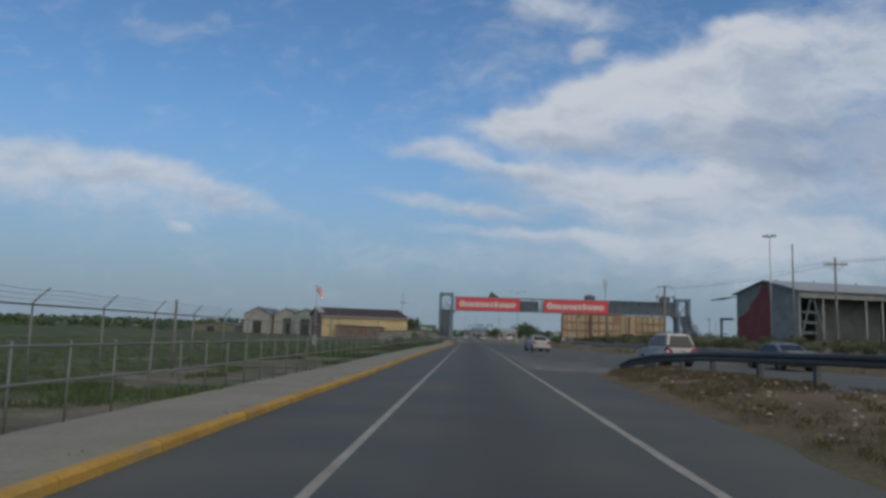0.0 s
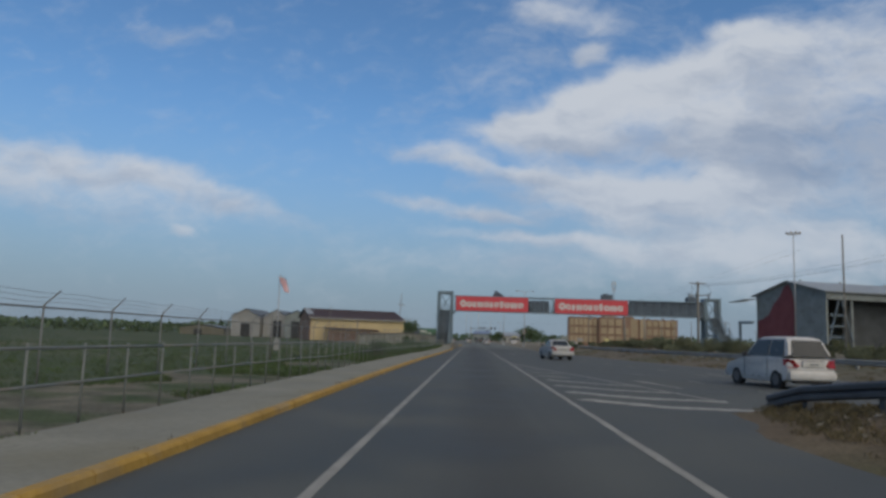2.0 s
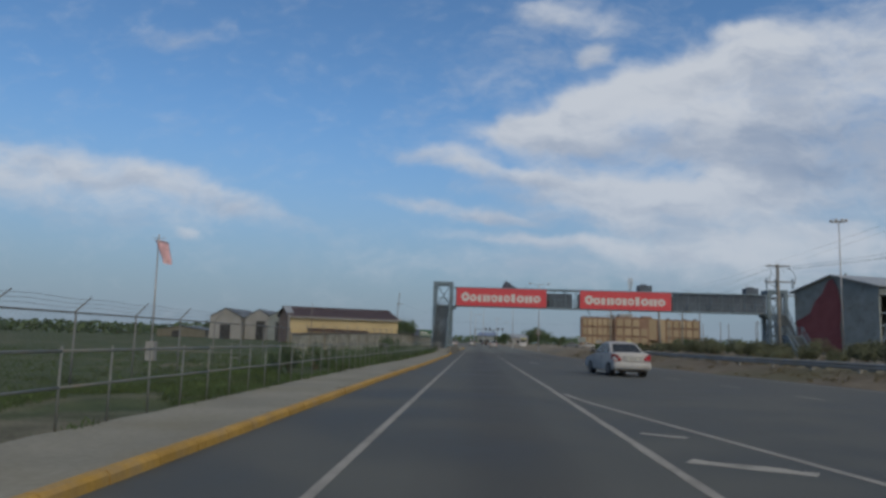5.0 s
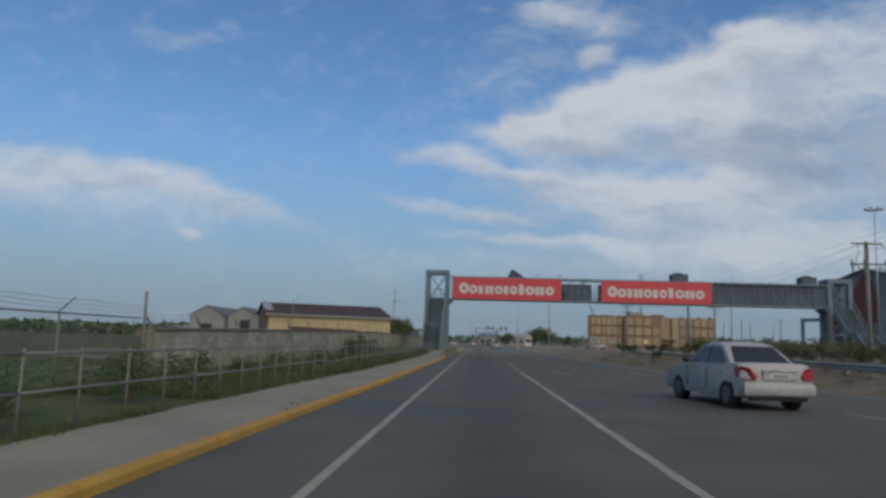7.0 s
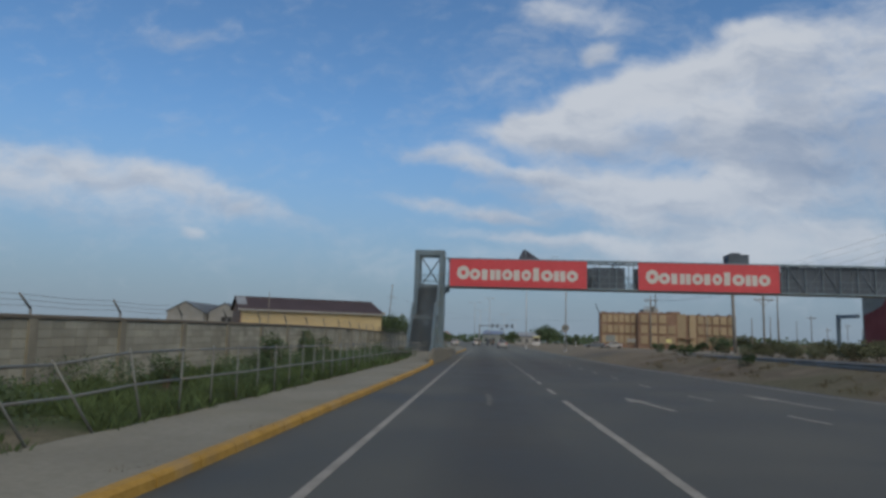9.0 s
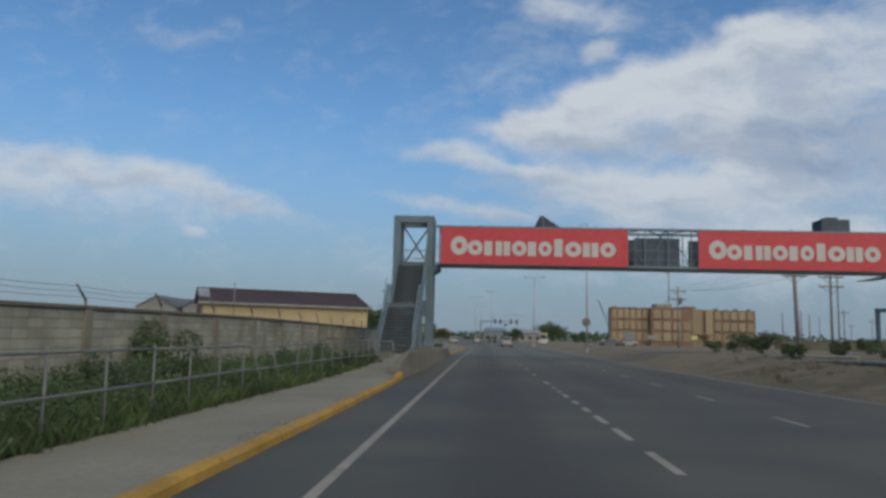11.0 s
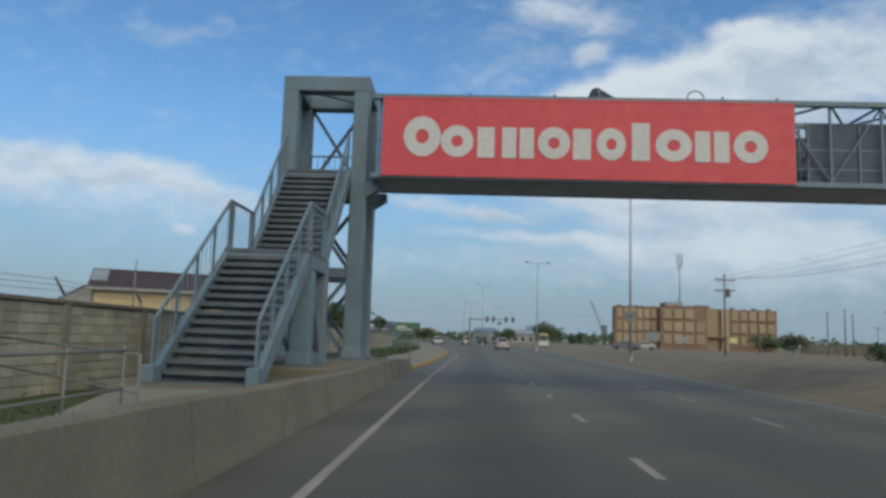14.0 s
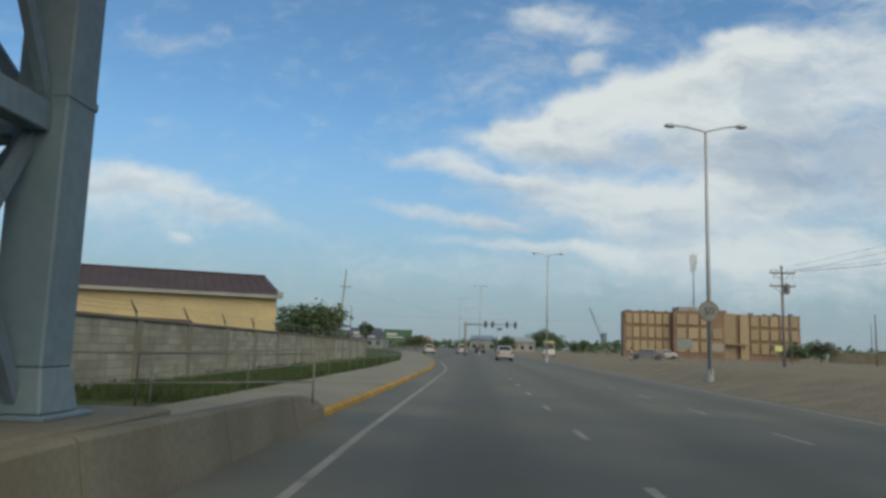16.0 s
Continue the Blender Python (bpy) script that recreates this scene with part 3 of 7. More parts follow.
xs = sorted({round(v, 2) for v in [-2500, -1500, -900, -500, -300, -200, -130, -90, -65, -50, -40, *np.arange(-32, 40.1, 0.8), *np.arange(43, 100, 5), 110, 130, 160, 220, 320, 500, 900, 1500, 2500]})
ys = sorted({round(v, 2) for v in [-1500, -500, -200, -90, *np.arange(-60, 200.1, 1.0), *np.arange(205, 330, 6), 350, 400, 500, 700, 1000, 1500, 2200, 3000, 4000]})
me = grid(xs, ys, lambda x, y: -0.06 if asphalt(x, y) else terrain(x, y) - 0.012)
me.materials.append(M_GROUND)
tagged(new("ground", me), "flat ground of rough green grass and sandy dirt beside the road", "ground", kind="structure")


def strip(name, left, right, y0, y1, step, z, mat, columns=10):
    rows = np.linspace(y0, y1, int(math.ceil((y1 - y0) / step)) + 1)
    verts, faces = [], []
    for y in rows:
        a, c = left(y), right(y)
        verts += [(a + (c - a) * i / columns, float(y), z(a + (c - a) * i / columns, y)) for i in range(columns + 1)]
    k = columns + 1
    for j in range(len(rows) - 1):
        faces += [(j * k + i, j * k + i + 1, (j + 1) * k + i + 1, (j + 1) * k + i) for i in range(columns)]
    m2 = bpy.data.meshes.new(name)
    m2.from_pydata(verts, [], faces)
    m2.polygons.foreach_set("use_smooth", [True] * len(faces))
    m2.materials.append(mat)
    return m2


def isl_left(y):
    return at(y, -60, 4.0, 8, 4.2, 18, 4.75, 26, 4.75, 31, 5.9, 31.0, 7.6) + 0.12 * noise.noise((0, y * 0.7, 0))


flat = lambda x, y: 0.0
road = thing("road", 0, 60, 0, "worn grey asphalt road widening from one to three lanes", "road", kind="structure")
for name, le, ri, y0, y1 in (("carriageway", kerb_x, isl_left, -60, 31.0), ("carriageway", island_x, lambda y: edge_x(y) + 0.6, -60, 31.0),
                             ("carriageway", kerb_x, lambda y: edge_x(y) + 0.6, 31.0, 308.5), ("carriageway", lambda y: -18 - (y - 308) * 0.05, lambda y: 10.0, 308.5, 900.5)):
    ob = new(name, strip(name, le, ri, y0, y1, 1.0 if y1 < 400 else 8.0, flat, M_ROAD))
    ob.parent, ob.location = road, (0, -60, 0)

# road paint: thin films 4 mm proud of the asphalt
paint = thing("road_marking", 0, 60, 0, "worn white painted lane lines, hatching and arrows", "road marking", kind="structure")


def stripe(pts, w, name="line", ragged=0.0):
    """A painted band of width w along a line of (x, y), its edges worn unevenly by the share ragged."""
    bm = B()
    rw = random.Random(int(pts[0][1] * 10) + len(pts))
    prev = None
    for i, p in enumerate(pts):
        a, c = Vector(pts[max(i - 1, 0)]), Vector(pts[min(i + 1, len(pts) - 1)])
        d = (c - a).normalized()
        r = Vector((d.y, -d.x)) * w / 2
        u, v = (1 - ragged * rw.random() for side in (0, 1))
        pair = [bm.verts.new((p[0] - r.x * u, p[1] - r.y * u, 0.004)), bm.verts.new((p[0] + r.x * v, p[1] + r.y * v, 0.004))]
        if prev:
            bm.faces.new((prev[0], prev[1], pair[1], pair[0]))
        prev = pair
    bmesh.ops.recalc_face_normals(bm, faces=bm.faces)
    for f in bm.faces:
        if f.normal.z < 0:
            f.normal_flip()
    return part(name, bm, {"hatch_bar": M_HATCH, "worn_mark": M_WORN}.get(name, M_LINE), paint)


left_x = lambda y: at(y, -60, -1.41, 138, -1.36, 154, -1.15, 166, -1.03, 173, -1.22, 188, -2.1, 199, -3.2, 252, -8.1, 300, -16)
stripe([(left_x(y), y) for y in np.arange(-60, 300, 2.0)], 0.115, "edge_line")
stripe([(at(y, 60, 2.24, 87, 2.1), y) for y in np.arange(-60, 87.5, 0.75)], 0.16, "lane_line", 0.35)
stripe([(at(y, 30, 6.75, 36.5, 5.65, 40.7, 5.04, 44.3, 4.47, 48.6, 3.74, 52.4, 3.08, 55.2, 2.62, 57.5, 2.42, 60, 2.3), y) for y in np.arange(33.5, 57.6, 1.5)], 0.13, "lane_line")
stripe([(island_x(y) + 0.35, y) for y in np.arange(-60, 33.5, 2.0)], 0.13, "edge_line")
stripe([(edge_x(y), y) for y in np.arange(-60, 330, 2.0)], 0.13, "edge_line")
for y, k in ((89.1, 2.1), (93.6, 1.5), (96.1, 1.3), (98.0, 1.25), (99.95, 0.8), (101.55, 0.8), (103.2, 1.0), (104.7, 0.7), (106.2, 0.55), *((y, 1.3) for y in np.arange(108.1, 300, 5.0))):
    stripe([(at(y, 89, 2.1, 113, 2.0), y), (at(y, 89, 2.1, 113, 2.0), y + k)], 0.12, "dash")
for y in np.arange(-31.5, 300, 5.0):
    stripe([(line_a(y), y), (line_a(y + 1.5), y + 1.5)], 0.11, "dash")
for y in (36.8, 41.9, 47.3):
    x0 = at(y, 36, 9.3, 42, 8.46, 48.6, 7.35)
    stripe([(x0, y), (x0 - 0.17, y + 1.4)], 0.11, "dash")
for y in np.arange(-30, 34, 5.0):
    stripe([(9.3 + (36 - y) * 0.145, y), (9.3 + (34.6 - y) * 0.145, y + 1.5)], 0.11, "dash")
# hatching: some bars whole and bent where they meet the joining road, those further on worn down to stubs
for bar, w in (([(2.62, 32.4), (4.3, 30.9), (6.7, 30.7)], 0.8), ([(2.62, 34.9), (4.2, 33.4), (6.3, 33.1)], 0.72), ([(2.6, 37.6), (4.3, 36.2), (5.9, 35.8)], 0.52),
               ([(2.65, 40.7), (4.3, 39.2), (5.4, 38.6)], 0.5), ([(2.6, 43.7), (3.7, 42.8)], 0.45), ([(2.6, 46.6), (3.8, 45.9)], 0.4), ([(2.6, 49.2), (3.2, 48.8)], 0.25)):
    line = []
    for (xa, ya), (xb, yb) in zip(bar, bar[1:]):
        n = max(4, int((xb - xa) / 0.16))
        line += [(xa + (xb - xa) * k / n, ya + (yb - ya) * k / n) for k in range(n + (bar[-1] == (xb, yb)))]
    stripe(line, w, "hatch_bar", 0.5)


def arrow(x, y, turn, length=3.6):
    bm = B()
    c, s = math.cos(turn), math.sin(turn)
    shape = [(-0.07, 0), (0.07, 0), (0.07, length * 0.6), (0.26, length * 0.6), (0, length), (-0.26, length * 0.6), (-0.07, length * 0.6)]
    bm.faces.new([bm.verts.new((x + px * c - py * s, y + px * s + py * c, 0.004)) for px, py in shape])
    return part("arrow", bm, M_LINE, paint)


arrow(6.65, 38.2, 0.14, 4.4)
arrow(4.2, 85.2, 0.12, 3.4)
arrow(8.15, 86.8, 0.11, 4.5)
arrow(12.1, 48.0, 0.15, 3.6)
stripe([(0.33 + 0.05 * noise.noise((y, 0, 4)), y) for y in np.arange(85.2, 88.8, 0.4)], 0.24, "worn_mark", 0.8)

# pavement on the near side, with its kerb stones
pav = strip("pavement", lambda y: fence_x(y) + 0.04 + 0.12 * noise.noise((0, y * 0.6, 2)), lambda y: kerb_x(y) - 0.1, -60, 110, 1.0, lambda x, y: 0.105 + at(y, 104, 0, 110, 0.1) + 0.012 * noise.noise((x * 2, y * 0.8, 0)), M_WALK, 8)
tagged(new("pavement", pav), "dusty pale concrete pavement with worn edges", "pavement", kind="structure")
pav = strip("pavement", lambda y: at(y, 109, -4.2, 113, -4.15, 118.5, -4.6, 121.7, -5.4), lambda y: -2.72, 109.5, 121.7, 0.5, lambda x, y: at(y, 109.5, 0.19, 118.5, 0.36, 121.7, 0.44), M_WALK, 6)
tagged(new("pavement", pav), "pale concrete ramp rising to the stair landing", "pavement", kind="structure")
pav = strip("pavement", lambda y: kerb_x(y) - 3.0, lambda y: kerb_x(y) - 0.1, 138.6, 306, 1.5, lambda x, y: 0.105, M_WALK, 5)
tagged(new("pavement", pav), "pale concrete pavement following the bend", "pavement", kind="structure")


def kerb_stone(length):
    bm = B()
    sweep(bm, [(0, 0, 0), (0, length, 0)], [(-0.125, -0.05), (0.035, -0.05), (0.022, 0.085), (-0.015, 0.122), (-0.125, 0.122)])
    k2 = bpy.data.meshes.new("kerb_stone")
    bm.to_mesh(k2)
    bm.free()
    k2.materials.append(M_KERB)
    return k2


KERB = kerb_stone(0.985)
kerb = thing("kerb", -3.4, 40, 0, "worn yellow-painted concrete kerb along the pavement", "kerb", kind="structure")
for y0, y1 in ((-6, 107), (140, 250)):
    y = y0
    while y < y1:
        ob = new("kerb_stone", KERB)
        ob.parent = kerb
        x0, x1 = kerb_x(y), kerb_x(y + 1)
        j = noise.noise((y * 1.7, 5, 0))
        ob.location = (x0 + 3.4 + 0.015 * j, y - 40, 0.01 * noise.noise((y, 9, 0)))
        ob.rotation_euler = (0, 0.02 * j, -math.atan2(x1 - x0, 1))
        y += 1.0
# the kerb's lifted, rounded end where the barrier begins
part("kerb_end", sweep(B(), [(-2.42, 106.98, 0), (-2.415, 107.3, 0.03), (-2.4, 107.6, 0.085), (-2.39, 107.82, 0.125), (-2.39, 107.96, 0.13)], [(-0.135, -0.06), (0.035, -0.06), (0.028, 0.085), (0.01, 0.115), (-0.03, 0.135), (-0.135, 0.135)]), M_KERB, kerb)

# retaining barrier and the raised plinth on which the stair tower stands
PZ = 0.66                    # top of the plinth
barrier = thing("barrier", -2.5, 125, 0, "stained low concrete barrier beside the footbridge stairs", "barrier", kind="structure")
for i, y in enumerate(np.arange(107.9, 140.0, 3.0)):
    h = lambda yy: at(yy, 107.9, 0.27, 109.0, 0.58, 110.1, 0.70, 111.1, 0.82, 116.5, 0.77, 119.3, 0.70, 125.6, 0.61, 132.0, 0.64, 137.5, 0.53, 138.8, 0.47, 140.0, 0.3)
    bm = B()
    rings = []
    for yy in (y + 0.01, y + 1.0, y + 2.0, min(y + 2.985, 140.0)):
        x0, t = at(yy, 107.9, -2.33, 112, -2.2, 140, -2.2), h(yy)
        rings.append([bm.verts.new(v) for v in ((x0 - 0.12, yy, -0.05), (x0 - 0.135, yy, 0.06), (x0 - 0.165, yy, min(0.2, t - 0.05)), (x0 - 0.235, yy, t - 0.035), (x0 - 0.27, yy, t), (x0 - 0.42, yy, t), (x0 - 0.42, yy, -0.05))])
    for u, v in zip(rings, rings[1:]):
        for j in range(7):
            bm.faces.new((u[j], u[(j + 1) % 7], v[(j + 1) % 7], v[j]))
    bm.faces.new(rings[0])
    bm.faces.new(rings[-1])
    bmesh.ops.recalc_face_normals(bm, faces=bm.faces)
    part("barrier_unit", bm, M_CONC, barrier)
bm = solid(B(), [(-6.2, 124.9), (-2.66, 124.9), (-2.66, 134.0), (-6.2, 134.0)], 0.0, PZ)
bmesh.ops.bevel(bm, geom=list(bm.edges), offset=0.03, segments=1, affect="EDGES")
single("plinth", bm, M_CONC, "raised dusty concrete plinth under the footbridge stairs", "plinth", kind="structure")
single("plinth", solid(B(), [(-5.6, 121.7), (-2.66, 121.7), (-2.66, 124.88), (-6.2, 124.88), (-6.2, 122.3)], 0.0, 0.46), M_CONC, "low dusty concrete slab at the stair foot", "plinth", kind="structure")

# ---- footbridge ----
Y0, Y1 = 130.45, 132.5       # front and rear truss
ZD, ZT = 5.83, 8.10           # bottom and top of the truss panels


def tower():
    """A steel stair tower: four box columns with flared feet, top frame, bracing and platform."""
    t = thing("stair_tower", -4.425, 131.94, PZ, "grey painted steel stair tower with cross-braced columns", "tower", "stair towers of the footbridge")
    XA, XB, YA, YB, H = -5.475, -3.375, 131.08, 132.8, 0.224
    xa, xb, ya, yb = XA + H, XB - H, YA + H, YB - H      # inner faces of the columns
    for x, y in ((XA, YA), (XA, YB), (XB, YA), (XB, YB)):
        bm = B()
        for a, c, z0, z1 in ((H, H, 1.06, 8.45), (H + 0.06, H + 0.005, PZ + 0.04, 1.06)):
            lo = [(x - a, y - a, z0), (x + a, y - a, z0), (x + a, y + a, z0), (x - a, y + a, z0)]
            hi = [(x - c, y - c, z1), (x + c, y - c, z1), (x + c, y + c, z1), (x - c, y + c, z1)]
            lv, hv = [bm.verts.new(v) for v in lo], [bm.verts.new(v) for v in hi]
            bm.faces.new(lv)
            bm.faces.new(hv)
            for i in range(4):
                bm.faces.new((lv[i], lv[(i + 1) % 4], hv[(i + 1) % 4], hv[i]))
        bmesh.ops.recalc_face_normals(bm, faces=bm.faces)
        bmesh.ops.bevel(bm, geom=list(bm.edges), offset=0.015, segments=1, affect="EDGES")
        c = part("column", bm, M_STEEL, t)
        part("base_plate", box(B(), x - 0.37, x + 0.37, y - 0.37, y + 0.37, PZ, PZ + 0.04, 0.008), M_STEEL, c)
        part("splice_plate", box(B(), x - H - 0.01, x + H + 0.01, y - H - 0.01, y + H + 0.01, 3.28, 3.36, 0.004), M_STEEL, c)
    for y in (YA, YB):
        part("top_beam", box(B(), XA - H, XB + H, y - H, y + H, 8.45, 8.9, 0.015), M_STEEL, t)
        part("cross_beam", box(B(), xa, xb, y - 0.18, y + 0.18, 2.95, 3.24, 0.01), M_STEEL, t)
        part("cross_beam", box(B(), xa, xb, y - 0.15, y + 0.15, 5.45, 5.78, 0.01), M_STEEL, t)
    for x in (XA, XB):
        part("top_beam", box(B(), x - H, x + H, ya, yb, 8.46, 8.88, 0.015), M_STEEL, t)
        part("side_beam", box(B(), x - 0.1, x + 0.1, ya, yb, 2.97, 3.22, 0.01), M_STEEL, t)
        part("side_beam", box(B(), x - 0.1, x + 0.1, ya, yb, 5.47, 5.76, 0.01), M_STEEL, t)
    part("roof_brace", beam(B(), (xa, ya, 8.65), (xb, yb, 8.65), 0.12, 0.12), M_STEEL, t)
    for z0, z1 in ((0.8, 2.95), (3.24, 5.45)):
        for y in (YA - 0.05, YB - 0.05):
            part("brace", beam(B(), (xa, y, z0), (xb, y, z1), 0.08, 0.11), M_STEELDARK, t)
            part("brace", beam(B(), (xa, y + 0.09, z1), (xb, y + 0.09, z0), 0.08, 0.11), M_STEELDARK, t)
        for x in (XA - 0.05, XB - 0.05):
            part("brace", beam(B(), (x, ya, z0), (x, yb, z1), 0.08, 0.11), M_STEELDARK, t)
            part("brace", beam(B(), (x + 0.09, ya, z1), (x + 0.09, yb, z0), 0.08, 0.11), M_STEELDARK, t)
    part("brace", beam(B(), (xa, YB - 0.04, 5.95), (xb, YB - 0.04, 8.45), 0.08, 0.1), M_STEELDARK, t)
    part("brace", beam(B(), (xa, YB + 0.05, 8.45), (xb, YB + 0.05, 5.95), 0.08, 0.1), M_STEELDARK, t)
    part("platform", box(B(), xa, xb, 129.97, YB + 0.2, 5.8, 5.88, 0.005), M_TREAD, t)
    part("platform_beam", box(B(), xa, xb, 129.99, 130.14, 5.5, 5.79, 0.01), M_STEEL, t)
    for x in (xa + 0.06, xb - 0.06):
        part("platform_beam", box(B(), x - 0.06, x + 0.06, 130.15, YA - 0.16, 5.52, 5.79, 0.01), M_STEEL, t)
    for z in (6.35, 6.9):
        part("guard_rail", beam(B(), (xa, YB - 0.2, z), (xb, YB - 0.2, z), 0.04, 0.05), M_STEEL, t)
    for i in range(9):
        x = xa + 0.1 + i * (xb - xa - 0.2) / 8
        part("baluster", beam(B(), (x, YB - 0.2, 5.88), (x, YB - 0.2, 6.9), 0.02, 0.02), M_STEEL, t)
    for y in (YA, YB):
        part("corbel", solid_side([(XB + H, 5.3), (-2.76, 5.55), (-2.76, 5.75), (XB + H, 5.75)], y - H, y + H), M_STEEL, t)
    return t


def solid_side(outline, y0, y1):
    """A slab over an outline of (x, z), from y0 to y1."""
    bm = B()
    a, c = [bm.verts.new((x, y0, z)) for x, z in outline], [bm.verts.new((x, y1, z)) for x, z in outline]
    k = len(outline)
    bm.faces.new(a)
    bm.faces.new(c)
    for i in range(k):
        bm.faces.new((a[i], a[(i + 1) % k], c[(i + 1) % k], c[i]))
    bmesh.ops.recalc_face_normals(bm, faces=bm.faces)
    return bm


BALUSTER = bpy.data.meshes.new("baluster")
bm = pipe(B(), [(0, 0, 0), (0, 0, 0.9), (0, 0.012, 0.96), (0, 0.05, 1.005), (0, 0.1, 1.03)], 0.0085, 6)
bm.to_mesh(BALUSTER)
bm.free()
BALUSTER.materials.append(M_STEEL)


XL, XR = -5.27, -3.52         # the two stringers


def flight(s, y_top, z_top, y_low, z_low, steps):
    """Stringers, treads and handrails of one flight that comes down towards -y."""
    for x in (XL, XR):
        bm = B()
        o = [(y_top + 0.1, z_top + 0.08), (y_top + 0.1, z_top - 0.32), (y_low - 0.02, z_low - 0.3), (y_low - 0.12, z_low + 0.05)]
        a, c = [bm.verts.new((x - 0.06, y, z)) for y, z in o], [bm.verts.new((x + 0.06, y, z)) for y, z in o]
        bm.faces.new(a)
        bm.faces.new(c)
        for i in range(4):
            bm.faces.new((a[i], a[(i + 1) % 4], c[(i + 1) % 4], c[i]))
        bmesh.ops.recalc_face_normals(bm, faces=bm.faces)
        part("stringer", bm, M_STEEL, s)
        part("handrail", beam(B(), (x, y_top, z_top + 1.04), (x, y_low, z_low + 1.04), 0.055, 0.06, 0.012), M_STEEL, s)
        k = 5
        for i in range(k):
            f = i / (k - 1)
            y, z = y_top + (y_low - y_top) * f, z_top + (z_low - z_top) * f
            part("rail_post", box(B(), x - 0.02, x + 0.02, y - 0.04, y + 0.04, z - 0.05, z + 1.04), M_STEEL, s)
        for i in range(1, 16):
            f = i / 16
            y, z = y_top + (y_low - y_top) * f, z_top + (z_low - z_top) * f
            ob = new("baluster", BALUSTER)
            ob.parent, ob.location = s, Vector((x, y, z)) - s.location
    going = (y_top - y_low) / steps
    me = bpy.data.meshes.new("tread")
    bm = sweep(B(), [(-0.815, 0, 0), (0.815, 0, 0)], [(-0.14, -0.03), (0.11, -0.03), (0.11, -0.075), (0.15, -0.075), (0.15, 0.0), (-0.14, 0.0)])
    bm.to_mesh(me)
    bm.free()
    me.materials.append(M_TREAD)
    rise = bpy.data.meshes.new("riser")
    bm = box(B(), -0.815, 0.815, -0.008, 0.008, -0.117, 0.0)
    bm.to_mesh(rise)
    bm.free()
    rise.materials.append(M_STEEL)
    for i in range(steps):
        y, z = y_top - (i + 0.5) * going, z_top - (i + 1) * (z_top - z_low) / (steps + 0.0)
        for m2, nm in ((me, "tread"), (rise, "riser")):
            ob = new(nm, m2)
            ob.parent = s
            ob.location = Vector(((XL + XR) / 2, y + (0.12 if nm == "riser" else 0), z + (-0.036 if nm == "riser" else 0))) - s.location


def staircase():
    s = thing("staircase", -4.25, 126, PZ, "grey steel staircase in two flights with railings and open treads", "stairs", "staircases of the footbridge")
    flight(s, 129.95, 5.84, 127.42, 3.12, 15)
    flight(s, 125.75, 3.12, 122.45, 0.49, 15)
    part("landing", box(B(), XL - 0.06, XR + 0.06, 125.65, 127.5, 3.02, 3.12, 0.01), M_TREAD, s)
    for y in (125.65, 127.3):
        part("landing_beam", box(B(), XL - 0.06, XR + 0.06, y, y + 0.18, 2.72, 3.02, 0.01), M_STEEL, s)
    for x in (XL, XR):
        part("landing_beam", box(B(), x - 0.07, x + 0.07, 125.83, 127.3, 2.74, 3.02, 0.01), M_STEEL, s)
        part("landing_rail", beam(B(), (x, 125.75, 4.16), (x, 127.42, 4.16), 0.055, 0.06), M_STEEL, s)
        for y in (125.78, 125.92, 127.25, 127.4):
            part("rail_post", box(B(), x - 0.03, x + 0.03, y - 0.03, y + 0.03, 3.12, 4.15), M_STEEL, s)
        for i in range(6):
            ob = new("baluster", BALUSTER)
            ob.parent, ob.location = s, Vector((x, 126.1 + i * 0.2, 3.12)) - s.location
        part("foot_block", box(B(), x - 0.11, x + 0.11, 122.25, 122.6, 0.46, 0.76, 0.015), M_STEEL, s)
    for x in (XL + 0.12, XR - 0.12):
        for y, w in ((126.05, 0.21), (127.55, 0.19)):
            bm = B()
            top = 2.72 if y < 127 else 3.1
            for w2, z0, z1 in ((w, PZ + 0.3, top), (w + 0.035, PZ + 0.03, PZ + 0.3), (w + 0.1, PZ, PZ + 0.03)):
                box(bm, x - w2, x + w2, y - w2, y + w2, z0, z1, 0.012)
            part("support_column", bm, M_STEEL, s)
        part("support_brace", beam(B(), (x, 126.2, 0.9), (x, 127.4, 2.7), 0.07, 0.1), M_STEELDARK, s)
        part("support_brace", beam(B(), (x + 0.09, 126.2, 2.7), (x + 0.09, 127.4, 0.9), 0.07, 0.1), M_STEELDARK, s)
    for y in (126.05, 127.55):
        part("support_brace", beam(B(), (XL + 0.3, y, 0.85), (XR - 0.3, y, 2.6), 0.07, 0.12), M_STEELDARK, s)
        part("support_brace", beam(B(), (XL + 0.3, y + 0.09, 2.6), (XR - 0.3, y + 0.09, 0.85), 0.07, 0.12), M_STEELDARK, s)
    return s


tw, st = tower(), staircase()
copy_thing(tw, pose(37.95, 131.94, PZ, 0, 0, 180))
copy_thing(st, pose(37.9, 126.0, PZ))
single("plinth", solid(B(), [(36.3, 120.0), (39.6, 120.0), (39.6, 134.5), (36.3, 134.5)], 0.0, PZ), M_CONC, "raised concrete plinth under the far stair tower", "plinth", kind="structure")

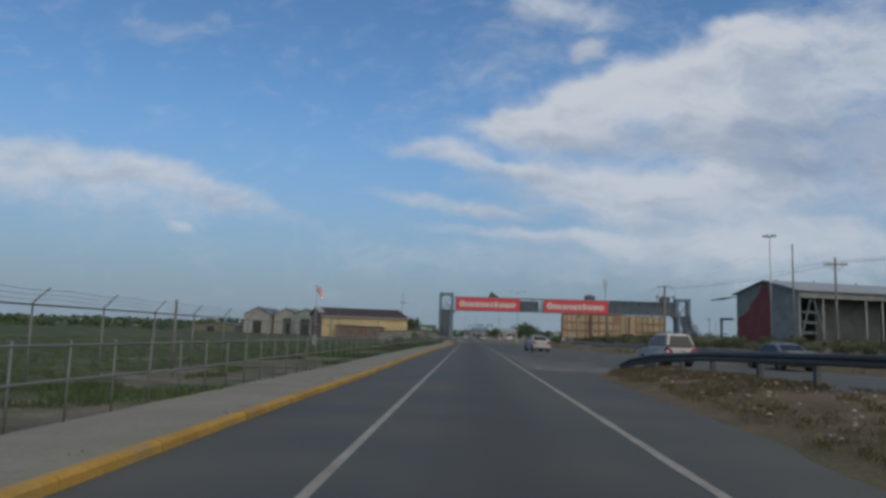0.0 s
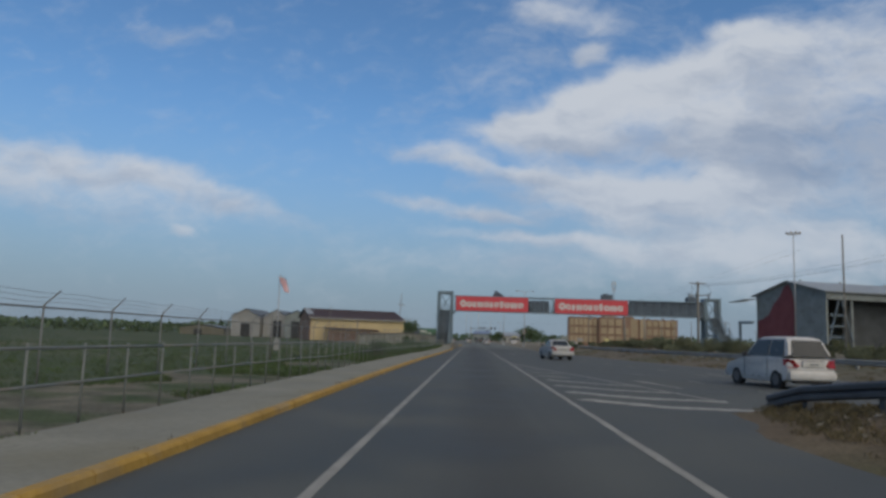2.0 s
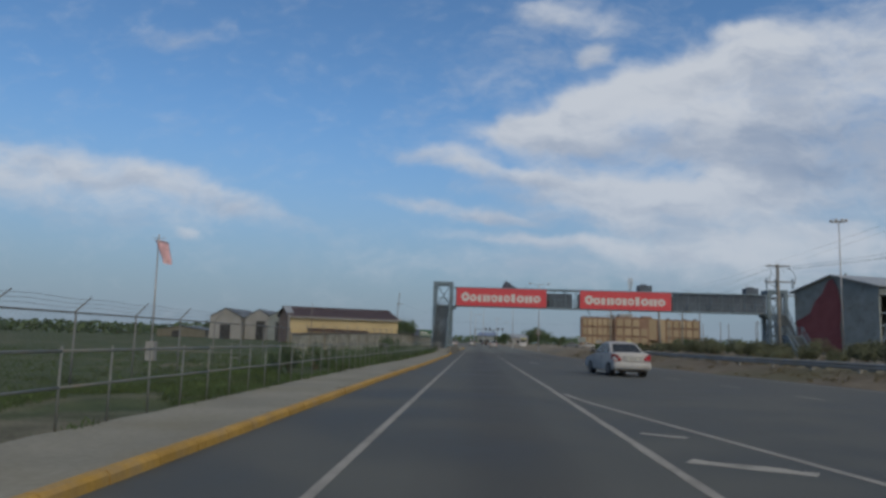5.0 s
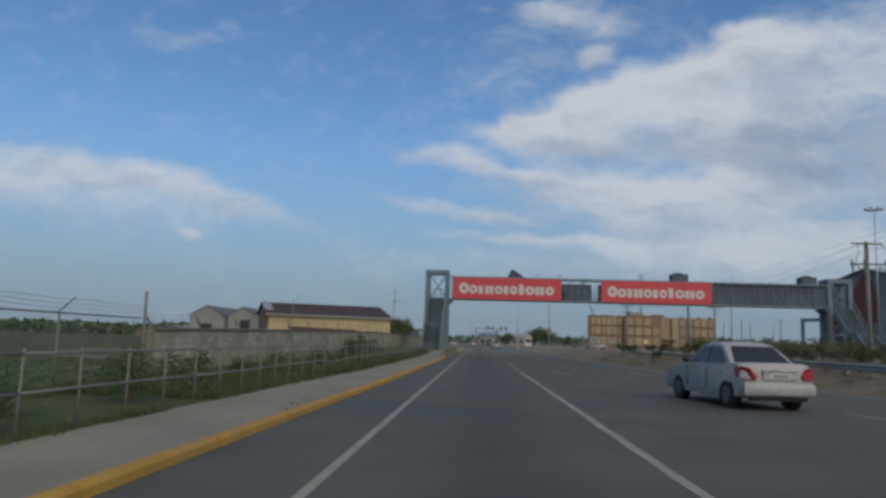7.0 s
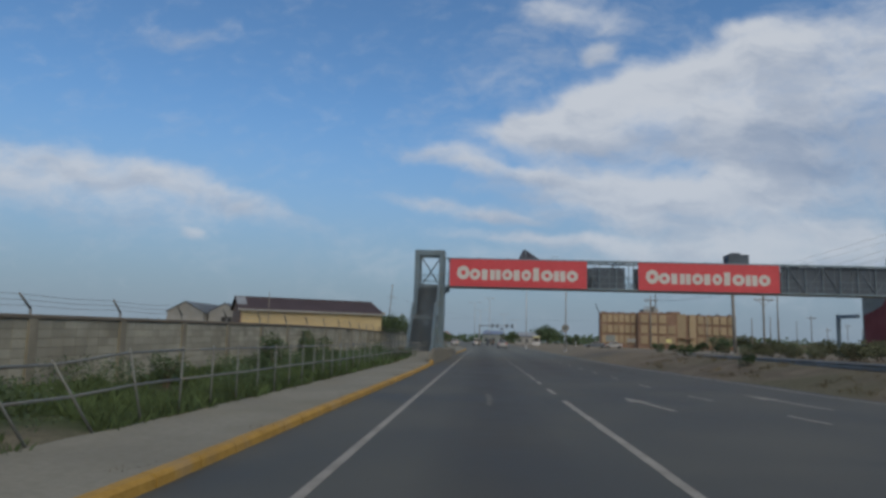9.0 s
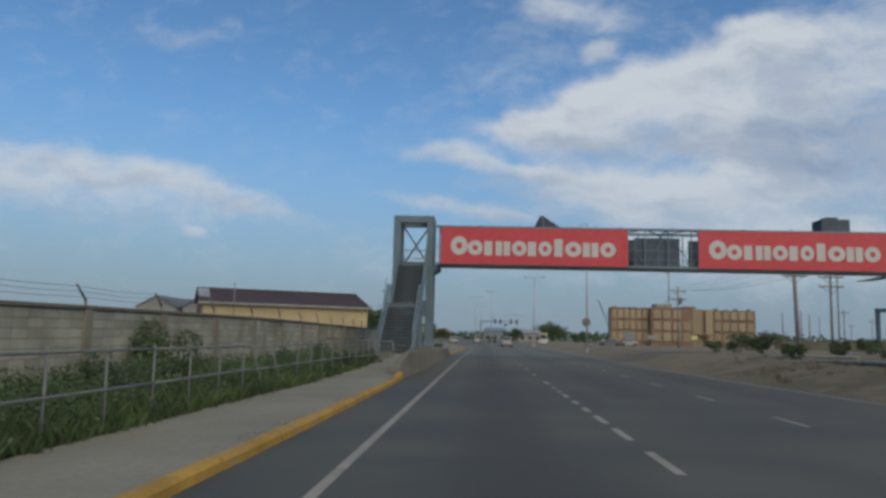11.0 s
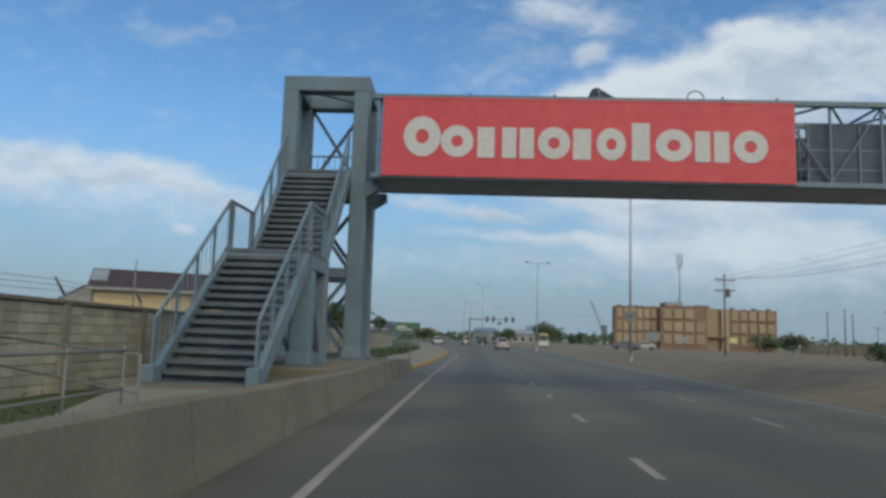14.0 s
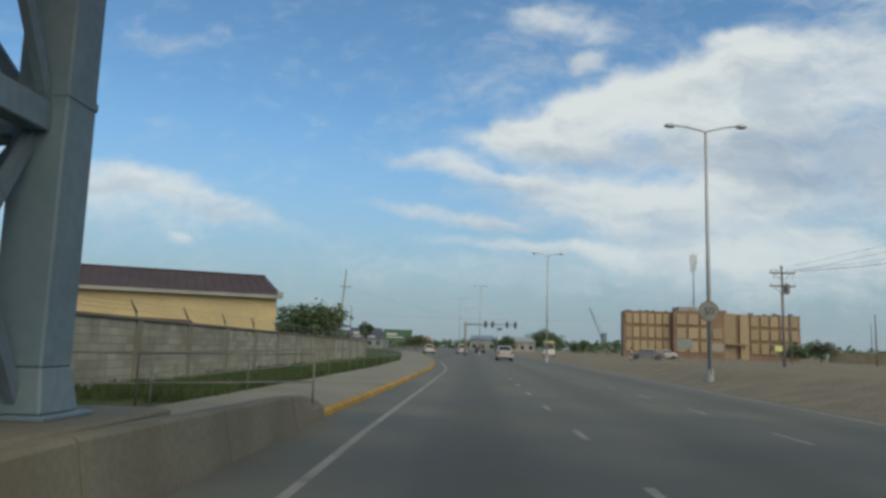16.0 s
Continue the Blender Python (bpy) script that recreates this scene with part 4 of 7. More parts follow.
span_ = thing("footbridge", 17, 131.6, 5.7, "grey steel truss footbridge spanning the road", "footbridge")
X0, X1 = -2.95, 36.7
for y in (Y0, Y1):
    part("bottom_chord", box(B(), X0, X1, y - 0.11, y + 0.11, 5.77, 5.92, 0.01), M_STEEL, span_)
    part("top_chord", box(B(), X0, X1, y - 0.09, y + 0.09, ZT - 0.02, ZT + 0.13, 0.01), M_STEEL, span_)
part("deck", box(B(), X0, X1, Y0 + 0.11, Y1 - 0.11, 5.78, 5.84, 0.0), M_DECK, span_)
for i in range(29):
    x = X0 + 0.2 + i * (X1 - X0 - 0.4) / 28
    for y in (Y0 + 0.06, Y1 - 0.06):
        part("post", box(B(), x - 0.03, x + 0.03, y - 0.03, y + 0.03, 5.92, ZT), M_STEEL, span_)
    if i < 28:
        x2 = x + (X1 - X0 - 0.4) / 28
        for y in (Y0 + 0.08, Y1 - 0.08):
            z0, z1 = (5.95, ZT) if i % 2 else (ZT, 5.95)
            part("diagonal", beam(B(), (x, y, z0), (x2, y, z1), 0.04, 0.045), M_STEELDARK, span_)
        a, c = (Y0, Y1) if i % 2 else (Y1, Y0)
        part("wind_brace", beam(B(), (x, a, ZT + 0.05), (x2, c, ZT + 0.05), 0.06, 0.06), M_STEEL, span_)
        if i % 2 == 0:
            part("roof_tie", beam(B(), (x, Y0, ZT + 0.05), (x, Y1, ZT + 0.05), 0.06, 0.06), M_STEEL, span_)
            part("floor_beam", box(B(), x - 0.06, x + 0.06, Y0 + 0.11, Y1 - 0.11, 5.755, 5.778), M_DECK, span_)
for y in (Y0 + 0.2, Y1 - 0.2):
    r = B()
    for z in (6.35, 6.9):
        beam(r, (X0, y, z), (X1, y, z), 0.04, 0.04)
    part("walkway_rail", r, M_STEEL, span_)
hoop = B()
pts = [(6.15 + 0.24 * math.cos(u), Y0, ZT + 0.13 + 0.26 * math.sin(u)) for u in np.linspace(0, math.pi, 9)]
part("lifting_hoop", pipe(hoop, pts, 0.02), M_STEEL, span_)
pts = [(26.6 + 0.24 * math.cos(u), Y0, ZT + 0.13 + 0.26 * math.sin(u)) for u in np.linspace(0, math.pi, 9)]
part("lifting_hoop", pipe(B(), pts, 0.02), M_STEEL, span_)
for x in (-0.2, 2.2, 3.5, 6.9, 8.4, 11.5, 15.8, 18.6, 24.9, 29.5):
    part("lamp_stub", tube(B(), (x, Y0, ZT + 0.12), (x, Y0, ZT + 0.22), 0.045, 0.03), M_STEELDARK, span_)

# sheets on the far side of the truss, seen from behind
for x0, x1 in ((-2.6, 12.35), (13.05, 24.6), (24.75, 36.4)):
    bm = box(B(), x0, x1, Y1 + 0.1, Y1 + 0.13, 5.95, 7.82)
    h = thing("hoarding", (x0 + x1) / 2, Y1 + 0.1, 5.95, "dark back of an advertising sheet on the footbridge", "hoarding", "sheets on the footbridge")
    part("sheet", bm, M_HOARD, h)
    for x in np.arange(x0 + 0.05, x1, 1.43):
        part("batten", box(B(), x - 0.03, x + 0.03, Y1 + 0.06, Y1 + 0.1, 5.95, 7.82), M_STEELDARK, h)
    for z in (6.0, 6.6, 7.2, 7.78):
        part("rail", box(B(), x0, x1, Y1 + 0.05, Y1 + 0.08, z - 0.02, z + 0.02), M_STEELDARK, h)

# dark netting sheets tied behind the front lattice where no banner hangs
for x0, x1, zt in ((9.25, 12.0, ZT - 0.42), (24.75, 36.3, ZT - 0.03)):
    h = thing("netting_sheet", (x0 + x1) / 2, Y0 + 0.2, 5.85, "dark blue-grey netting sheet behind the bridge lattice", "netting", "sheets on the footbridge")
    part("sheet", box(B(), x0, x1, Y0 + 0.19, Y0 + 0.21, 5.85, zt), M_HOARD, h)
    for x in np.arange(x0 + 0.04, x1, 1.42):
        part("batten", box(B(), x - 0.03, x + 0.03, Y0 + 0.15, Y0 + 0.188, 5.85, zt - 0.05), M_STEELDARK, h)


def banner(x0, x1):
    """A red sheet with a row of pale plain shapes, strapped to the front of the truss."""
    b = thing("banner", (x0 + x1) / 2, Y0 - 0.2, ZD, "faded red advertising banner with a row of pale grey shapes", "banner", "red banners on the footbridge")
    yf = Y0 - 0.16
    bm = B()
    cols = 40
    for i in range(cols + 1):
        x = x0 + (x1 - x0) * i / cols
        for j in range(7):
            z = ZD + (ZT + 0.02 - ZD) * j / 6
            edge = min(1.0, i / 2, (cols - i) / 2) * (j not in (0, 6))
            bm.verts.new((x, yf + edge * 0.006 * math.sin(i * 0.9) * math.sin(j * 1.05), z))
    bm.verts.ensure_lookup_table()
    for i in range(cols):
        for j in range(6):
            k = i * 7 + j
            bm.faces.new([bm.verts[v] for v in (k, k + 7, k + 8, k + 1)])
    part("sheet", bm, M_RED, b, smooth=True)
    hem = B()
    for z in (ZD + 0.03, ZT - 0.01):
        box(hem, x0, x1, yf - 0.008, yf + 0.028, z - 0.03, z + 0.03)
    part("hem", hem, M_RED, b)
    fr = B()
    for z in (ZD + 0.0, ZT + 0.03):
        box(fr, x0 - 0.02, x1 + 0.02, yf + 0.03, yf + 0.07, z - 0.03, z + 0.03)
    for x in (x0, x1):
        box(fr, x - 0.03, x + 0.03, yf + 0.03, yf + 0.07, ZD, ZT)
    part("frame", fr, M_STEEL, b)
    s, base = (x1 - x0) / 11.45, ZD + 0.56
    y0, y1 = yf - 0.016, yf - 0.004
    # plain rings and bars: left edge, width and height of each
    for kind_, left, w, hgt in (("ring", 0.61, 1.05, 1.16), ("ring", 1.66, 0.92, 0.92), ("bar", 2.69, 0.48, 0.88), ("bar", 3.38, 0.40, 0.88), ("bar", 3.87, 0.40, 0.88), ("ring", 4.38, 0.90, 0.92), ("bar", 5.36, 0.5, 0.88),
                                ("ring", 6.02, 0.80, 0.92), ("bar", 6.98, 0.5, 1.08), ("ring", 7.64, 1.00, 0.92), ("bar", 8.72, 0.42, 0.88), ("bar", 9.24, 0.42, 0.88), ("ring", 9.77, 0.94, 0.92)):
        x, zc, half = x0 + (left + w / 2) * s, base + hgt / 2, w * s / 2
        if kind_ == "bar":
            bm = box(B(), x - half, x + half, y0, y1, base, base + hgt, 0.006)
        else:
            bm = B()
            turn = np.linspace(0, 2 * math.pi, 29)[:-1]
            loops = [[bm.verts.new((x + half * k * math.cos(u), y, zc + hgt / 2 * k * math.sin(u))) for u in turn] for k, y in ((1.0, y1), (1.0, y0), (0.36, y0), (0.36, y1))]
            for p, q in zip(loops, loops[1:]):
                for i in range(28):
                    bm.faces.new((p[i], p[(i + 1) % 28], q[(i + 1) % 28], q[i]))
            bmesh.ops.recalc_face_normals(bm, faces=bm.faces)
        part("printed_shape", bm, M_PALE, b)
    return b


banner(-2.65, 8.80)
banner(13.05, 24.5)

# things standing on top of the truss
for x, w in ((20.5, 1.7), (33.9, 1.6)):
    c = thing("equipment_box", x + w / 2, 131.2, ZT + 0.13, "dark metal equipment box standing on the footbridge", "box", "boxes on the footbridge")
    part("body", box(B(), x, x + w, 130.6, 131.9, ZT + 0.16, 9.02, 0.03), M_HOARD, c)
    part("lid", box(B(), x + 0.35, x + 1.1, 130.8, 131.6, 9.02, 9.17, 0.02), M_HOARD, c)
    part("skid", box(B(), x + 0.1, x + w - 0.1, 130.36, 132.6, ZT + 0.13, ZT + 0.16), M_STEEL, c)
sp = thing("solar_panel", 3.9, 132.3, ZT + 0.13, "dark tilted panel on a frame above the footbridge", "panel")
bm = B()
pv = [bm.verts.new(v) for v in ((3.1, 132.2, ZT + 0.14), (5.3, 132.2, ZT + 0.14), (3.78, 132.6, 9.31), (3.6, 132.62, 9.27))]
bm.faces.new(pv)
bmesh.ops.solidify(bm, geom=list(bm.faces), thickness=0.05)
part("panel", bm, M_SOLAR, sp)
part("strut", beam(B(), (3.8, 131.6, ZT + 0.1), (3.77, 132.55, 9.2), 0.05, 0.05), M_STEEL, sp)

# ---- pipe railing along the pavement ----
railing = thing("pipe_railing", -5.5, 60, 0.1, "thin weathered galvanised pipe railing, bent in places", "railing")


def mesh_of(bm, name, mat, smooth=False):
    me = bpy.data.meshes.new(name)
    bm.to_mesh(me)
    bm.free()
    if smooth:
        me.polygons.foreach_set("use_smooth", [True] * len(me.polygons))
    me.materials.append(mat)
    return me


POST = mesh_of(tube(B(), (0, 0, -0.08), (0, 0, 0.98), 0.017, 0.017, 8), "post", M_RAIL, True)


def lean(y):
    """How far a post is knocked over, to the left and along."""
    k = 0.0
    if 76.5 < y < 79:
        k = -0.34
    elif 79 < y < 80.2:
        k = -0.14
    if 100.5 < y < 102.5:
        k = -0.2
    return k + 0.03 * noise.noise((y * 3.1, 0, 0)), k * 1.3 + 0.05 * noise.noise((y * 2.3, 4, 0))


ys_post = [y for y in np.arange(-7.82, 119.6, 1.2315)]
tops = []
for y in ys_post:
    x = fence_x(y)
    lx, ly = lean(y)
    ob = new("post", POST)
    ob.parent = railing
    ob.location = (x + 5.5, y - 60, 0.06)
    ob.rotation_euler = (-ly, lx, 0)
    up = Euler((-ly, lx, 0)).to_matrix() @ Vector((0, 0, 1))
    foot = Vector((x, y, 0.13))
    drop = 0.10 * max(0.0, noise.noise((y * 0.11, 2, 0)))
    tops.append((foot + up * 0.95, foot + up * (0.50 - drop)))
for k in (0, 1):
    for i in range(0, len(tops) - 1, 4):
        seg = [tuple(t[k]) for t in tops[i:i + 5]]
        part("rail", pipe(B(), seg, 0.019, 7), M_RAIL, railing, smooth=True)

# second railing past the tower, and the short one at the stair foot
for label, pts, spacing in (("galvanised pipe railing beyond the stair tower", [(-7.6, 137.4, 0.08), (-5.0, 138.3, 0.1), (-2.42, 139.3, 0.16)], 2.6), ("galvanised pipe railing along the grass by the bend", [(-5.3, 139.5, 0.1), (-5.1, 150, 0.1), (-5.0, 168, 0.1), (-5.4, 186, 0.1), (-7.0, 205, 0.1)], 4.2),
                            ("galvanised pipe railing between the stair foot and the block wall", [(-4.08, 119.42, 0.05), (-8.0, 122.55, 0.16)], 9)):
    r = thing("pipe_railing", pts[0][0], pts[0][1], 0.1, label, "railing")
    for (x0, y0, z0), (x1, y1, z1) in zip(pts, pts[1:]):
        k = max(1, int(math.hypot(x1 - x0, y1 - y0) / spacing))
        for i in range(k + 1):
            f = i / k
            p = Vector((x0 + (x1 - x0) * f, y0 + (y1 - y0) * f, z0 + (z1 - z0) * f))
            part("post", tube(B(), p - Vector((0, 0, 0.1)), p + Vector((0, 0, 0.98)), 0.018, 0.018, 7), M_RAIL, r, smooth=True)
        for h in (0.5, 0.97):
            part("rail", tube(B(), (x0, y0, z0 + h), (x1, y1, z1 + h), 0.017, 0.017, 7), M_RAIL, r, smooth=True)

# ---- block wall with wire arms ----
wall = thing("wall_block", -8.5, 100, 0, "weathered grey concrete block wall with pilasters and coping", "wall", kind="structure")
W0, W1, WH = 73.5, 187.5, 1.92


def sink(y):
    """How far the wall stands in the ground."""
    return at(y, 73, -0.52, 85, -0.36, 100, -0.2, 112, -0.13, 142, -0.18, 187, -0.42)



def wall_pose(y):
    a = math.atan2(wall_x(y + 1) - wall_x(y), 1)
    return wall_x(y), -a


bays = np.arange(W0, W1 - 1, 3.4)
core = B()
for y in np.arange(W0, W1, 3.4):
    y2 = min(y + 3.4, W1)
    beam(core, (wall_x(y), y, WH / 2 + sink(y)), (wall_x(y2), y2, WH / 2 + sink(y2)), 0.13, WH)
part("mortar_core", core, M_MORTAR, wall)
PIL = mesh_of(box(B(), -0.13, 0.13, -0.15, 0.15, -0.05, WH + 0.03, 0.012), "pilaster", M_PILASTER)
COP = mesh_of(box(B(), -0.14, 0.14, 0, 3.39, WH, WH + 0.09, 0.015), "coping", M_MORTAR)
for y in bays:
    x, a = wall_pose(y)
    for m2, nm in ((PIL, "pilaster"), (COP, "coping")):
        ob = new(nm, m2)
        ob.parent, ob.location, ob.rotation_euler = wall, (x + 8.5, y - 100, sink(y)), (math.atan((sink(y + 3.4) - sink(y)) / 3.4), 0, a)


def arm_mesh():
    bm = tube(B(), (0, 0, -0.25), (0, 0, 0.16), 0.03, 0.03, 6)
    tube(bm, (0, 0, 0.15), (-0.36, 0.06, 0.46), 0.028, 0.022, 6)
    return mesh_of(bm, "wire_arm", M_GALV, True)


ARM = arm_mesh()
wires = thing("barbed_wire", -8.5, 100, WH, "rusty barbed wire on slanted steel arms above the wall", "barbed wire")
for y in bays:
    x, a = wall_pose(y)
    ob = new("arm", ARM)
    ob.parent, ob.location, ob.rotation_euler = wires, (x + 8.5, y - 100, 0.05 + sink(y)), (0, 0.1 * noise.noise((y, 0, 0)), a + math.pi * 0.55)
for k in range(3):
    bm = B()
    pts = []
    for y in np.arange(W0, W1, 1.7):
        x = wall_x(y)
        sag = 0.03 if int((y - W0) / 1.7) % 2 else 0
        pts.append((x + 0.02 - 0.06 * k, y - 0.10 - 0.11 * k, WH + 0.26 + 0.11 * k - sag + sink(y)))
    part("strand", pipe(bm, pts, 0.006, 3), M_GALV, wires)

# ---- chain-link fence before the wall ----
link = thing("chain_link_fence", -9.3, 40, 0, "sagging chain-link fence with slanted arms and barbed wire", "fence")
FENCE_POST = mesh_of(tube(tube(B(), (0, 0, 0), (0, 0, 1.8), 0.024, 0.024, 7), (0, 0, 1.78), (0.18, 0.34, 2.12), 0.02, 0.017, 6), "fence_post", M_GALV, True)
for i, y in enumerate(np.arange(-6, 72, 3.0)):
    ob = new("fence_post", FENCE_POST)
    ob.parent, ob.location, ob.rotation_euler = link, (0, y - 40, 0), (0.02 * noise.noise((y, 1, 0)), 0.02 * noise.noise((y, 2, 0)), 0.1)
for y, h in ((48.0, 2.25), (73.2, 2.5), (22.5, 2.2)):
    part("corner_post", tube(B(), (-9.3, y, 0), (-9.3, y, h), 0.05, 0.045, 8), M_GALV, link, smooth=True)
part("top_rail", sweep(B(), [(-9.3, y, 1.74 + 0.04 * noise.noise((y, 3, 0))) for y in np.arange(-8, 73.3, 3.0)], [(0.025 * math.cos(u), 0.025 * math.sin(u)) for u in np.linspace(0, 5.236, 6)]), M_GALV, link)
for k in range(3):
    part("strand", pipe(B(), [(-9.3 + 0.06 * k, y + 0.1 * k, 1.88 + 0.1 * k - (0.04 if i % 2 else 0)) for i, y in enumerate(np.arange(-8, 73.3, 1.5))], 0.006, 3), M_GALV, link)
net = B()
for d in (1, -1):
    for y in np.arange(20, 73, 0.17):
        a = (-9.3, y, 0.1)
        c = (-9.3, y + d * 1.62, 1.72)
        if 18 < c[1] < 73.4:
            v = [net.verts.new(p) for p in ((a[0], a[1] - 0.004, a[2]), (a[0], a[1] + 0.004, a[2]), (c[0], c[1] + 0.004, c[2]), (c[0], c[1] - 0.004, c[2]))]
            net.faces.new(v)
tagged(part("netting", net, M_GALV, link), kind="stuff")

# ---- guard rails ----
WAVE = [(0.0, 0.0), (0.05, 0.04), (0.05, 0.11), (0.0, 0.15), (0.05, 0.19), (0.05, 0.26), (0.0, 0.30), (-0.012, 0.30), (0.035, 0.25), (0.035, 0.20), (-0.014, 0.15), (0.035, 0.10), (0.035, 0.05), (-0.012, 0.0)]


def guard_rail(label, pts, flip=1, steel=None):
    """A corrugated steel rail on posts along (x, y, z of its lower edge, z of the ground)."""
    g = thing("guard_rail", pts[0][0], pts[0][1], pts[0][3], label, "guard rail", "guard rails beside the road")
    for p, q in zip(pts, pts[1:]):
        part("rail", sweep(B(), [p[:3], q[:3]], [(o * flip, h) for o, h in (WAVE if flip > 0 else WAVE[::-1])]), steel or M_GALV, g)
        k = max(1, round(math.dist(p[:2], q[:2]) / 3.8))
        for i in range(k):
            f = i / k
            x, y, z, gz = (a + (b_ - a) * f for a, b_ in zip(p, q))
            d = Vector((q[0] - p[0], q[1] - p[1], 0)).normalized()
            o = Vector((d.y, -d.x, 0)) * -0.11 * flip
            part("post", box(B(), x + o.x - 0.07, x + o.x + 0.07, y + o.y - 0.09, y + o.y + 0.09, gz - 0.15, z + 0.27, 0.01), steel or M_GALV, g)
    return g


near = [(island_x(y) - at(y, 20, 0.75, 28.8, 1.1), y, at(y, -60, 0.98, 12, 0.96, 18, 0.88, 23, 0.78, 27, 0.58, 29, 0.36, 30.2, 0.1), at(y, -60, 0.33, 26, 0.3, 30.2, 0.1)) for y in (-40, -30, -20, -12, -4, 4, 8, 12, 15, 18, 20.5, 23, 25, 27, 29, 30.2)]
guard_rail("dull dark corrugated guard rail on the weedy verge, end turned down", near, -1, M_RAILDARK)
far = [(at(y, -40, 30, 45, 21.6, 60, 18.4, 78, 15.0, 95, 14.5, 112, 13.7, 119, 13.0), y, at(y, 112, 0.62, 119, 0.35), at(y, -40, 0.35, 119, 0.2)) for y in (-40, -20, 0, 20, 40, 50, 60, 70, 80, 90, 100, 108, 114, 119)]
guard_rail("long dull galvanised corrugated guard rail in front of scrub", far, -1, M_RAILFAR)
guard_rail("short piece of galvanised guard rail beside the scrub", [(17.5, 121, 0.62, 0.3), (15.4, 122.5, 0.6, 0.3), (14.4, 124.5, 0.45, 0.3)], -1, M_RAILFAR)
# pale stone edging behind the far guard rail
edging = thing("stone_edging", 15, 90, 0.3, "broken line of pale painted stones behind the guard rail", "edging")
for i, y in enumerate(np.arange(66, 116, 1.1)):
    if noise.noise((y * 0.6, 8, 0)) > -0.15:
        x = at(y, 60, 20.2, 78, 16.8, 95, 16.2, 119, 15.4)
        part("stone", box(B(), x - 0.16, x + 0.16, y - 0.35, y + 0.35, 0.35, 0.72 + 0.05 * noise.noise((y, 1, 1)), 0.05), M_WALK, edging)

# ---- buildings ----


def wall_with_openings(bm, x0, x1, z0, z1, y, thick, holes):
    """A wall along x at y, cut into boxes round its rectangular openings (x0, x1, z0, z1)."""
    xs_ = sorted({x0, x1, *[h[0] for h in holes], *[h[1] for h in holes]})
    zs_ = sorted({z0, z1, *[h[2] for h in holes], *[h[3] for h in holes]})
    for a, c in zip(xs_, xs_[1:]):
        for d, e_ in zip(zs_, zs_[1:]):
            mx, mz = (a + c) / 2, (d + e_) / 2
            if not any(h[0] < mx < h[1] and h[2] < mz < h[3] for h in holes):
                box(bm, a, c, y, y + thick, d, e_)
    bmesh.ops.remove_doubles(bm, verts=bm.verts, dist=0.0005)
    return bm


# long cream warehouse with a gabled maroon roof, drawn with its front corner at the origin
wh = thing("warehouse", 0, 0, 0, "long cream warehouse with a dark maroon gabled roof", "warehouse")
WL_, WD_, WE_, WR_ = 22.6, 12.6, 5.2, 7.3      # length, depth, eave, ridge
part("wall", box(B(), 0.25, WL_ - 0.25, 0.3, 0.6, 0, WE_), M_BEIGE, wh)
part("wall", box(B(), 0.25, WL_ - 0.25, WD_ - 0.6, WD_ - 0.3, 0, WE_), M_BEIGE, wh)
# the end at x = 0 is brown: its shade is put into the colour
for x, mat_ in ((0, M_BRICK), (WL_ - 0.25, M_BEIGE)):
    bm = B()
    ends = [[bm.verts.new((xx, y, z)) for y, z in ((0.3, 0), (WD_ - 0.3, 0), (WD_ - 0.3, WE_), (WD_ / 2, WR_ - 0.1), (0.3, WE_))] for xx in (x, x + 0.25)]
    for ring in ends:
        bm.faces.new(ring)
    for i in range(5):
        bm.faces.new((ends[0][i], ends[0][(i + 1) % 5], ends[1][(i + 1) % 5], ends[1][i]))
    bmesh.ops.recalc_face_normals(bm, faces=bm.faces)
    part("end_wall", bm, mat_, wh, "shaded brown end wall" if x == 0 else "")
for sgn in (1, -1):
    mid = WD_ / 2
    bm = B()
    bm.faces.new([bm.verts.new(v) for v in ((-0.4, mid - sgn * (mid + 0.25), WE_), (WL_ + 0.35, mid - sgn * (mid + 0.25), WE_), (WL_ - 0.2, mid, WR_), (-0.4, mid, WR_))])
    bmesh.ops.recalc_face_normals(bm, faces=bm.faces)
    bmesh.ops.solidify(bm, geom=list(bm.faces), thickness=0.12)
    rf = part("roof", bm, M_MAROON, wh)
    seams = B()
    for x in np.arange(0.3, WL_ - 0.4, 0.75):
        beam(seams, (x, mid - sgn * (mid + 0.2), WE_ + 0.03), (x, mid - sgn * 0.05, WR_ + 0.01), 0.05, 0.05)
    part("seam", seams, M_MAROON, rf)
part("ridge_cap", beam(B(), (-0.4, WD_ / 2, WR_ + 0.04), (WL_ - 0.2, WD_ / 2, WR_ + 0.04), 0.35, 0.07), M_MAROON, wh)
part("fascia", box(B(), -0.4, WL_ + 0.35, -0.32, -0.26, WE_ - 0.3, WE_ - 0.02), M_WHITEWALL, wh)
part("gutter", box(B(), WL_ - 0.1, WL_ + 0.4, -0.5, 0.1, WE_ - 0.25, WE_ + 0.25, 0.02), M_WHITEWALL, wh)
part("roof_patch", beam(B(), (0.45, 1.9, 5.92), (0.45, WD_ / 2 - 0.1, WR_ + 0.03), 1.5, 0.05), M_GREYROOF, wh, "pale replacement roof sheet")
for x in np.arange(2.0, WL_ - 1, 3.8):
    part("pilaster", box(B(), x - 0.12, x + 0.12, 0.22, 0.3, 0, WE_ - 0.3), M_BEIGE, wh)
wh.matrix_basis = pose(-36.85, 178.9, 0, 0, 0, 24.5)
lean_to = thing("lean_to_shed", 0, 0, 0, "low rusty brown lean-to along the warehouse front", "shed")
bm = B()
